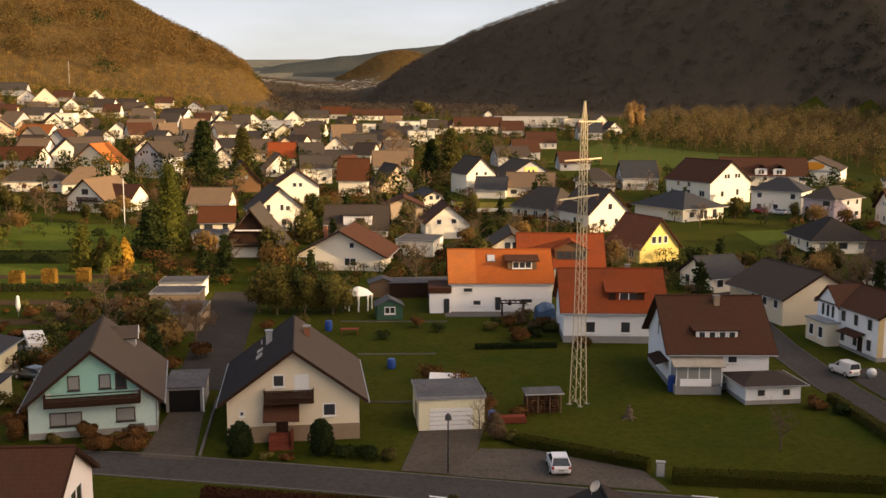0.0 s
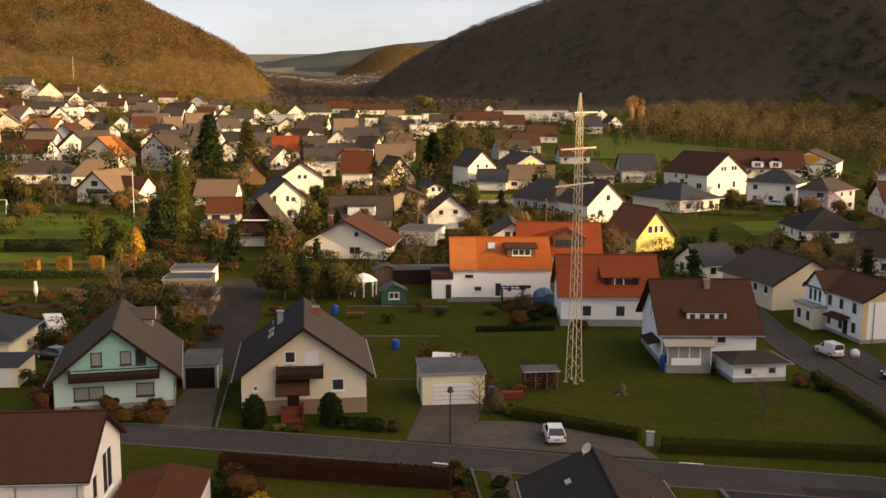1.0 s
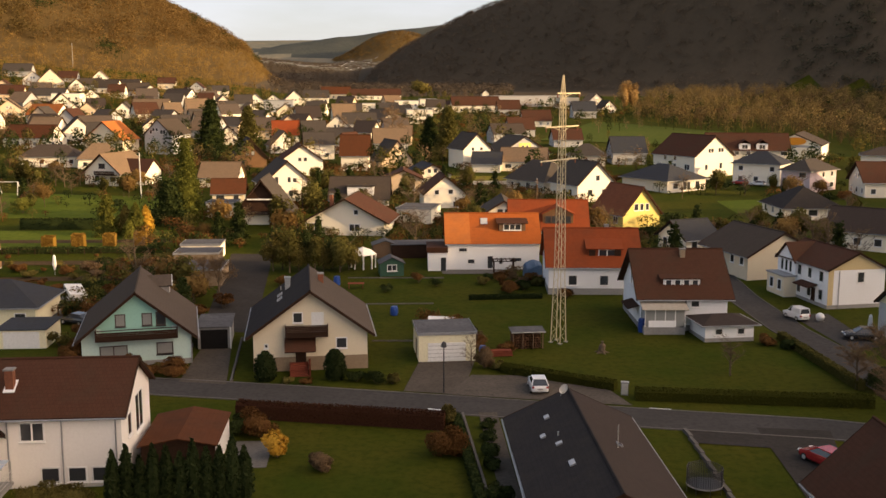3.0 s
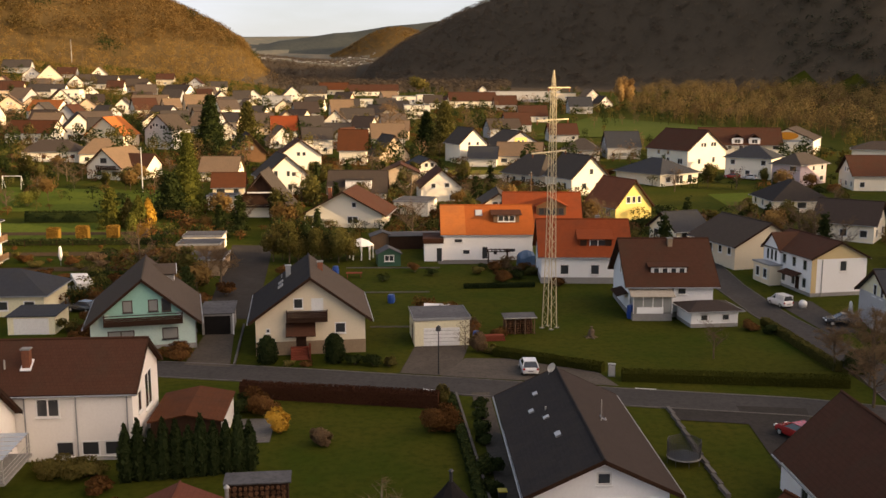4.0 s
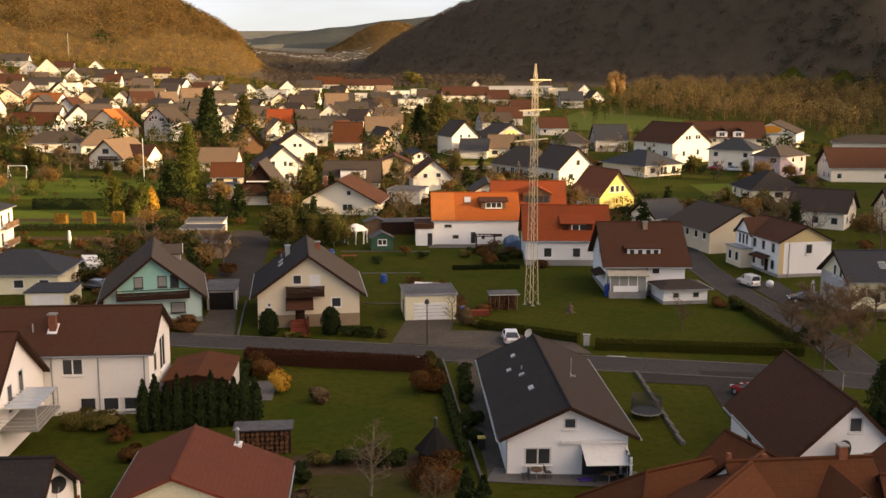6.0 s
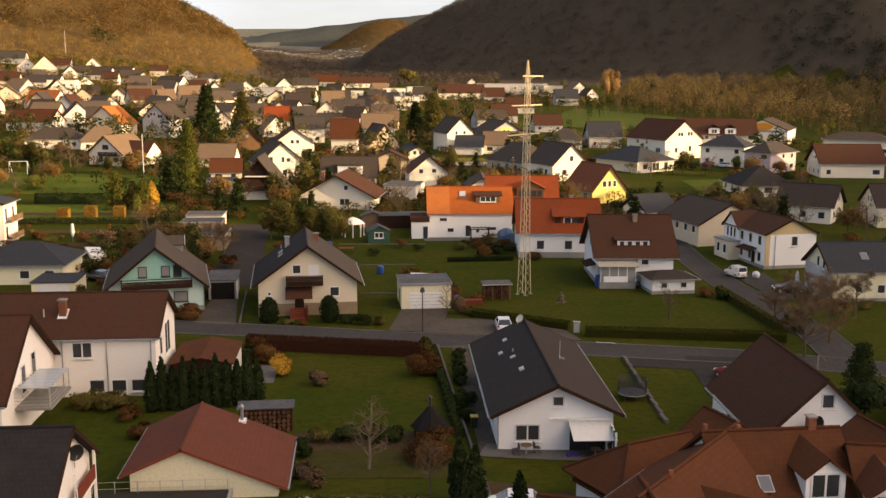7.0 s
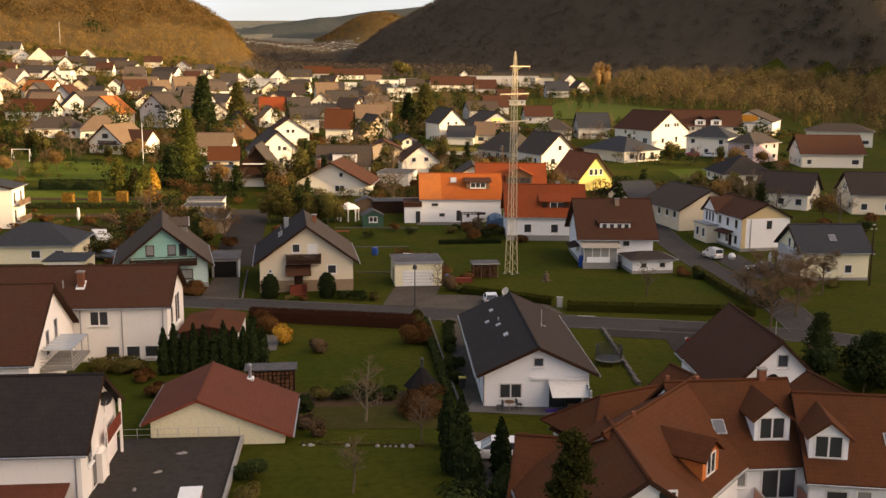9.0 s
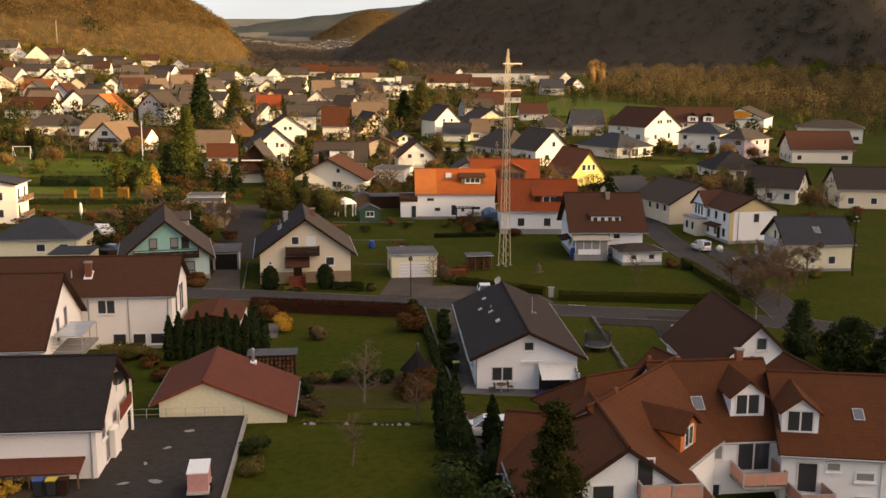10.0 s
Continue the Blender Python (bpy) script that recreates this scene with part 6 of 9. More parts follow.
def patch(name, label, corners, mat, lift=0.045, category="paving", z=None, thick=0.0):
    """A paved or planted area: a four-cornered sheet laid on the ground."""
    c = [Vector((*p, 0)) for p in corners]
    bm = bmesh.new()
    n = 8
    grid = []
    for i in range(n + 1):
        row = []
        for j in range(n + 1):
            p = c[0].lerp(c[1], i / n).lerp(c[3].lerp(c[2], i / n), j / n)
            row.append(bm.verts.new((p.x, p.y, gz(p.x, p.y) + lift if z is None else z)))
        grid.append(row)
    for i in range(n):
        for j in range(n):
            bm.faces.new((grid[i][j], grid[i + 1][j], grid[i + 1][j + 1], grid[i][j + 1]))
    if thick:
        r = bmesh.ops.extrude_face_region(bm, geom=bm.faces[:])
        bmesh.ops.translate(bm, verts=[g for g in r["geom"] if isinstance(g, bmesh.types.BMVert)], vec=(0, 0, -thick))
    bmesh.ops.recalc_face_normals(bm, faces=bm.faces)
    return tagged(part(name, bm, mat), label, category, kind="structure")


strip("road", "grey asphalt village road with kerbs", [(-75, 103), (-40, 97.5), (-20, 94.2), (-6, 90.6), (8, 86.6), (25, 81.6), (40, 77.6), (52, 72.5), (62, 65.0), (75, 55)], 5.2, ASPHALT, kerb=True)
strip("road", "narrow asphalt side street between gardens", [(50.5, 74.5), (52.5, 86), (52.4, 98), (51.8, 112), (52.6, 130), (55, 150), (60, 175)], 4.6, ASPHALT, 0.056, kerb=True)
patch("parking_bay", "worn grey gravel parking place", [(8.2, 89.6), (25.2, 85.0), (23.2, 94.6), (11.2, 95.9)], surface("brown_gravel", (0.085, 0.073, 0.060), (0.115, 0.098, 0.080), (0.055, 0.048, 0.040), 0.25, 3.0, 0.92, 0.25, vary=0.0), 0.060)
patch("driveway", "worn dark paved driveway before the garage", [(4.0, 91.0), (9.6, 89.4), (12.1, 101.2), (6.0, 101.0)], surface("stained_paving", (0.078, 0.066, 0.053), (0.10, 0.084, 0.068), (0.055, 0.046, 0.038), 0.3, 3.0, 0.92, 0.2, vary=0.0), 0.052)
patch("driveway", "grey concrete driveway beside the green house", [(-18.5, 95.6), (-13.6, 94.4), (-14.9, 108.0), (-18.3, 108.0)], bpy.data.materials["stained_paving"], 0.054)
patch("yard", "dark asphalt yard behind the garages", [(-19.6, 116), (-13.2, 115), (-15.5, 165), (-22.6, 166)], ASPHALT_DARK, 0.05)
patch("forecourt", "grey asphalt forecourt beside the side street", [(54.85, 102.5), (58.8, 103.5), (60.2, 119.6), (55.0, 119.6)], ASPHALT, 0.05)
patch("terrace", "pale paved terrace behind the bungalow", [(9.6, 51.6), (21.6, 50.4), (21.2, 53.4), (10.6, 54.4)], PAVING, 0.08)
patch("path", "grey paved path beside the bungalow", [(9.9, 52.0), (11.3, 53.0), (12.3, 84.0), (10.6, 84.0)], bpy.data.materials["stained_paving"], 0.06)
patch("driveway", "dark asphalt drive beside the gabled house", [(31.8, 60), (35.0, 60), (40.5, 77.0), (34.4, 78.3)], ASPHALT_DARK, 0.056)
patch("flower_bed", "dark bare strip beside the road", [(27.6, 75.0), (35.0, 73.0), (36.4, 77.4), (28.4, 79.4)], ASPHALT_DARK, 0.05, category="flower bed")
patch("flower_bed", "worn brownish lawn in the garden", [(-4.0, 47.5), (8.2, 46.5), (8.0, 53.5), (-3.0, 54.5)], surface("worn_lawn", (0.044, 0.046, 0.010), (0.062, 0.050, 0.018), (0.030, 0.034, 0.007), 0.25, 1.6, 0.95, 0.25, vary=0.0), 0.045, category="flower bed")
patch("flower_bed", "brown leaf-strewn bed behind the woodshed", [(-5.0, 53.6), (6.2, 53.4), (6.0, 57.6), (-4.6, 58.0)], EARTH, 0.055, category="flower bed")
patch("driveway", "pale paved drive beside the yellow house", [(-40.2, 113.0), (-36.8, 113.0), (-40.0, 136.0), (-43.6, 136.0)], PAVING, 0.05)
patch("flower_bed", "brown leafy strip behind the bungalow", [(9.2, 42.6), (15.6, 42.0), (15.4, 46.0), (9.4, 46.4)], EARTH, 0.05, category="flower bed")
patch("parking_bay", "dark car park beside the apartment building", [(8.4, 33.0), (14.0, 33.0), (14.6, 42.2), (9.0, 42.6)], ASPHALT_DARK, 0.055)
patch("patio", "small grey patio beside the carport", [(-11.0, 72.0), (-7.4, 72.0), (-7.4, 78.0), (-10.6, 78.0)], PAVING, 0.05)
patch("courtyard", "raised black asphalt courtyard with pale edge", [(-34, 14), (-8.0, 14), (-7.82, 43.2), (-34, 43.6)], ASPHALT_DARK, 0, z=1.86, thick=1.6, category="courtyard")
patch("field", "smooth green meadow beyond the village", [(70, 400), (170, 350), (172, 425), (120, 520)], surface("meadow_grass", (0.062, 0.084, 0.016), (0.075, 0.092, 0.020), (0.045, 0.064, 0.012), 0.03, 0.5, 0.95, 0.4, vary=0.0), 0.25, category="meadow")
# this plot's sunlight is put into its bright yellowish grass colour
patch("field", "sunlit rough grass plot between houses", [(19, 261), (40, 259), (40, 276), (19, 278)], surface("yellowed_grass", (0.16, 0.14, 0.025), (0.19, 0.16, 0.03), (0.11, 0.10, 0.02), 0.05, 0.6, 0.95, 0.4, vary=0.0), 0.12, category="meadow")
# lit copy of the lawn grass: sunshine is put into its colour
SUNLIT_LAWN = surface("fresh_lawn_grass", (0.070, 0.100, 0.014), (0.092, 0.115, 0.018), (0.050, 0.074, 0.010), 0.06, 0.9, 0.95, 0.3, vary=0.0)
patch("lawn", "green lawn behind the gardens, brightened for sun", [(-76, 173.5), (-38, 173.5), (-37, 190.0), (-76, 190.0)], SUNLIT_LAWN, 0.05, category="lawn")
patch("lawn", "green playground lawn", [(-84, 205), (-46, 203), (-46, 236), (-86, 240)], SUNLIT_LAWN, 0.05, category="lawn")
patch("lawn", "green lawn beside the white bungalow", [(80, 205), (97, 210), (95, 226), (82, 224)], SUNLIT_LAWN, 0.05, category="lawn")
pw = thing("garden_wall", "low pale wall along the grass plot", "wall", pose(30.0, 258.5, gz(30.0, 258.5)))
for k in range(7):
    part("block", boxes((-11.0 + 3.1 * k, -7.96 + 3.1 * k, -0.15, 0.15, -0.4, 0.9)), WALL["warm_white"], pw)
for y0, x0, x1, mt in ((146, -64, -36, EARTH), (152, -66, -36, GRASS), (158, -66, -38, EARTH), (177, -70, -34, EARTH)):
    if mt is EARTH:
        patch("flower_bed", "long brown vegetable bed among lawns", [(x0, y0), (x1, y0), (x1, y0 + 3.2), (x0, y0 + 3.2)], EARTH, 0.06, category="flower bed")
for x, y, yaw, l in ((7.0, 85.0, -20, 2.0), (27.5, 83.8, -15, 2.0)):
    k = tagged(part("road_marking", boxes((-l / 2, l / 2, -0.12, 0.12, 0, 0.01)), FRAME_WHITE), "white painted line on the road", "road marking", kind="structure")
    k.matrix_basis = pose(x, y, gz(x, y) + 0.065, 0, 0, yaw)


# ---- plants ----
def leaves(n, place, size, rng, flat=0.0, stretch=1.0, centre=None):
    """n loose leaf sprays as separate four-cornered faces, at points that place(rng) gives."""
    verts, faces = [], []
    for i in range(n):
        p = place(rng)
        a = Vector((rng.gauss(0, 1), rng.gauss(0, 1), rng.gauss(0, 1) * (1 - flat))).normalized()
        b = a.cross(Vector((rng.gauss(0, 1), rng.gauss(0, 1), rng.gauss(0, 1)))).normalized()
        if centre is not None:
            out = (p - centre).normalized() + Vector((rng.gauss(0, 0.4), rng.gauss(0, 0.4), rng.gauss(0.15, 0.4)))
            a = out.cross(a).normalized()
            b = out.cross(a).normalized()
        s = size * rng.uniform(0.55, 1.3)
        k = len(verts)
        verts += [p + a * s * stretch, p + b * s * 0.6, p - a * s * 0.9 * stretch, p - b * s * 0.7]
        faces.append((k, k + 1, k + 2, k + 3))
    return verts, faces


def leaf_part(name, vf, mat, parent, label="", kind=""):
    mesh = bpy.data.meshes.new(name)
    mesh.from_pydata([tuple(v) for v in vf[0]], [], vf[1])
    mesh.materials.append(mat)
    ob = new(name, mesh)
    ob.parent = parent
    return tagged(ob, label, kind=kind)


def lumpy(r, rz, lumps, rng):
    """Points through a crown made of several overlapping lumps."""
    cs = [(Vector((rng.uniform(-0.55, 0.55) * r, rng.uniform(-0.55, 0.55) * r, rng.uniform(-0.5, 0.55) * rz)), rng.uniform(0.35, 0.6)) for _ in range(lumps)]

    def place(g):
        c, f = g.choice(cs)
        d = Vector((g.gauss(0, 1), g.gauss(0, 1), g.gauss(0, 1))).normalized() * (g.uniform(0.5, 1.0))
        return c + Vector((d.x * r * f, d.y * r * f, d.z * rz * f + 0.0))
    return place


def stem(bm, a, b, r0, r1, rng, bend=0.12, sides=5):
    a, b = Vector(a), Vector(b)
    l = (b - a).length
    pts = [a]
    for k in (0.35, 0.7):
        pts.append(a.lerp(b, k) + Vector((rng.uniform(-1, 1), rng.uniform(-1, 1), 0)) * l * bend * 0.5)
    pts.append(b)
    tube(bm, pts, [r0, r0 * 0.7 + r1 * 0.3, r0 * 0.4 + r1 * 0.6, r1], sides)
    return pts


def bare_tree(name, label, m, height, spread, seed, mat=None, twigs=260, twig_mat=None, group=""):
    """A leafless tree: tapered trunk, limbs, branches and fine twigs."""
    rng = random.Random(seed)
    t = thing(name, label, "tree", m, group)
    bm = bmesh.new()
    top = Vector((rng.uniform(-0.3, 0.3), rng.uniform(-0.3, 0.3), height * 0.8))
    trunk = stem(bm, (0, 0, -0.3), top, 0.024 * height, 0.008 * height, rng, 0.06, 7)
    part("trunk", bm, mat or BARK, t)
    bm = bmesh.new()
    tips = []
    for i in range(15):
        f = rng.uniform(0.26, 0.97)
        base = Vector((0, 0, -0.3)).lerp(top, f)
        ang = i * 2.4 + rng.uniform(-0.4, 0.4)
        ln = spread * rng.uniform(0.6, 1.0) * (1.15 - 0.6 * f)
        end = base + Vector((math.cos(ang) * ln, math.sin(ang) * ln, ln * rng.uniform(0.5, 1.0)))
        stem(bm, base, end, 0.0075 * height, 0.002 * height, rng)
        for k in range(8):
            p = base.lerp(end, rng.uniform(0.35, 1.0))
            e = p + Vector((rng.gauss(0, 1), rng.gauss(0, 1), abs(rng.gauss(0.5, 0.6)))).normalized() * ln * rng.uniform(0.3, 0.6)
            stem(bm, p, e, 0.003 * height, 0.001 * height, rng, 0.1, 3)
            tips.append((p, e))
    part("crown", bm, mat or BARK, t)
    verts, faces = [], []
    for i in range(int(twigs * 2.2)):
        p, e = rng.choice(tips)
        a = p.lerp(e, rng.uniform(0.3, 1.0))
        d = Vector((rng.gauss(0, 1), rng.gauss(0, 1), rng.gauss(0.4, 0.8))).normalized() * height * rng.uniform(0.05, 0.12)
        w = d.cross(Vector((rng.gauss(0, 1), rng.gauss(0, 1), 0.3))).normalized() * height * 0.0016
        k = len(verts)
        verts += [a - w, a + w, a + d]
        faces.append((k, k + 1, k + 2))
    leaf_part("outer_crown", (verts, faces), twig_mat or TWIG, t)
    return t


def leafy_tree(name, label, m, height, r, seed, mat, n=700, size=0.28, group="", trunk=0.28):
    """A tree or tall shrub in leaf: trunk, limbs and an uneven crown."""
    rng = random.Random(seed)
    t = thing(name, label, "tree", m, group)
    bm = bmesh.new()
    stem(bm, (0, 0, -0.3), (rng.uniform(-0.2, 0.2), 0, height * 0.8), 0.022 * height, 0.006 * height, rng, 0.05, 6)
    for i in range(5):
        z0 = height * rng.uniform(trunk, 0.7)
        a = i * 1.3 + rng.random()
        stem(bm, (0, 0, z0), (math.cos(a) * r * 0.7, math.sin(a) * r * 0.7, z0 + height * 0.2), 0.008 * height, 0.003 * height, rng, 0.1, 4)
    part("trunk", bm, BARK, t)
    pl = lumpy(r, height * (1 - trunk) / 2, 9, rng)
    c = Vector((0, 0, height * (trunk + (1 - trunk) / 2)))
    leaf_part("crown", leaves(n, lambda g: pl(g) + c, size, rng, centre=c), mat, t)
    return t


def bush(name, label, m, r, h, seed, mat, n=420, size=0.16, category="bush", group=""):
    rng = random.Random(seed)
    t = thing(name, label, category, m, group)
    bm = bmesh.new()
    for i in range(5):
        a = i * 1.26
        stem(bm, (0, 0, -0.2), (math.cos(a) * r * 0.5, math.sin(a) * r * 0.5, h * 0.7), 0.035, 0.012, rng, 0.1, 4)
    part("woody_base", bm, BARK, t)
    pl = lumpy(r, h / 2, 10, rng)
    c = Vector((0, 0, h * 0.5))
    leaf_part("foliage", leaves(n, lambda g: (lambda p: Vector((p.x, p.y, max(0.05, p.z))))(pl(g) + c), size, rng, centre=c * 0.7), mat, t)
    return t


def conifer(name, label, m, height, r, seed, mat, n=1100, size=0.32, slim=1.0, group="", base=0.06):
    """A conifer: straight trunk and drooping boughs in whorls, wide below and pointed above."""
    rng = random.Random(seed)
    n, size = int(n * 2.0), size * 0.66
    t = thing(name, label, "tree", m, group)
    bm = bmesh.new()
    tube(bm, [(0, 0, -0.3), (0, 0, height * 0.5), (0, 0, height * 0.97)], [0.02 * height, 0.012 * height, 0.003 * height], 6)
    part("trunk", bm, BARK, t)
    whorls = max(12, int(height * 2.0))
    boughs = []
    for w in range(whorls):
        f = base + (1 - base) * (w + rng.uniform(-0.3, 0.3)) / whorls
        f = min(max(f, base), 0.985)
        for k in range(11):
            a = rng.uniform(0, 2 * math.pi)
            ln = r * (1 - f) ** slim * rng.uniform(0.7, 1.15) + 0.06 * r
            boughs.append((Vector((0, 0, f * height)), Vector((math.cos(a) * ln, math.sin(a) * ln, f * height - ln * rng.uniform(0.12, 0.38)))))

    bm = bmesh.new()
    prof = [base, 0.2, 0.4, 0.6, 0.8, 0.96]
    tube(bm, [(0, 0, f * height) for f in prof], [r * 0.55 * (1 - f) ** slim for f in prof], 9)
    part("inner_needles", bm, mat, t)

    def place(g):
        a, b = g.choice(boughs)
        k = math.sqrt(g.uniform(0.06, 1.0))
        j = size * 0.7 + 0.035 * r
        return a.lerp(b, k) + Vector((g.gauss(0, j), g.gauss(0, j), g.gauss(0, j * 0.6)))
    leaf_part("needles", leaves(n, place, size, rng, 0.4), mat, t)
    return t


def column(name, label, m, height, r, seed, mat, n=420, size=0.2, group="", category="tree"):
    """A clipped or columnar evergreen, dense from the ground to a rounded point."""
    rng = random.Random(seed)
    t = thing(name, label, category, m, group)
    bm = bmesh.new()
    tube(bm, [(0, 0, -0.2), (0, 0, height * 0.9)], [0.07, 0.02], 5)
    part("trunk", bm, BARK, t)
    bm = bmesh.new()
    prof = [(0.0, 0.7), (0.15, 0.95), (0.5, 1.0), (0.8, 0.8), (0.94, 0.45), (1.0, 0.12)] if category == "shrub" else [(0.0, 0.62), (0.12, 0.86), (0.35, 0.92), (0.6, 0.74), (0.82, 0.42), (0.97, 0.08)]
    tube(bm, [(0, 0, 0.02 + f * height) for f, _ in prof], [q * r * 0.82 for _, q in prof], 8)
    part("inner_foliage", bm, mat, t)

    def place(g):
        f = g.random() ** 0.85
        q = np.interp(f, [p[0] for p in prof], [p[1] for p in prof]) * r * g.uniform(0.8, 1.06)
        a = g.uniform(0, 2 * math.pi)
        return Vector((math.cos(a) * q, math.sin(a) * q, f * height))
    leaf_part("foliage", leaves(n, place, size, rng, -0.6, 1.2), mat, t)
    return t


def hedge(name, label, a, b, width, height, seed, mat, density=26, size=0.2, category="hedge"):
    """A clipped hedge from a to b: a dense core with an uneven leafy face."""
    rng = random.Random(seed)
    a, b = Vector((*a, 0)), Vector((*b, 0))
    l = (b - a).length
    mid = (a + b) / 2
    za, zb = gz(a.x, a.y), gz(b.x, b.y)
    t = thing(name, label, category, pose(mid.x, mid.y, (za + zb) / 2, 0, -math.degrees(math.atan2(zb - za, l)), math.degrees(math.atan2(b.y - a.y, b.x - a.x))))
    k = max(2, int(l / 2.5))
    bm = bmesh.new()
    rows = []
    for i in range(k + 1):
        x = -l / 2 + l * i / k
        w, h = width / 2 * rng.uniform(0.84, 0.96), height * rng.uniform(0.9, 0.98)
        rows.append([bm.verts.new(p) for p in ((x, -w, -0.3), (x, -w * 0.95, h * 0.9), (x, -w * 0.6, h), (x, w * 0.6, h), (x, w * 0.95, h * 0.9), (x, w, -0.3))])
    for p, q in zip(rows, rows[1:]):
        for i in range(5):
            bm.faces.new((p[i], q[i], q[i + 1], p[i + 1]))
    bm.faces.new(rows[0]), bm.faces.new(rows[-1][::-1])
    part("inner_foliage", bm, mat, t)

    def place(g):
        x = g.uniform(-l / 2, l / 2)
        if g.random() < 0.5:
            return Vector((x, g.choice((-1, 1)) * width / 2 * g.uniform(0.9, 1.04), g.uniform(0.0, height)))
        return Vector((x, g.uniform(-0.5, 0.5) * width, height * g.uniform(0.94, 1.06)))
    leaf_part("foliage", leaves(int(l * density), place, size, rng), mat, t)
    return t


def at(x, y, yaw=0.0, s=1.0):
    return pose(x, y, gz(x, y), 0, 0, yaw) @ Matrix.Scale(s, 4)


# gold of the low sun is put into these clipped leaves
GOLD_CLIPPED = leafy("golden_clipped_leaves", (0.20, 0.115, 0.024), (0.29, 0.17, 0.036))
HEDGE_GREEN = leafy("clipped_hedge_leaves", (0.050, 0.055, 0.010), (0.070, 0.070, 0.014))
OLIVE_DARK = leafy("dull_olive_leaves", (0.070, 0.066, 0.018), (0.110, 0.098, 0.028))

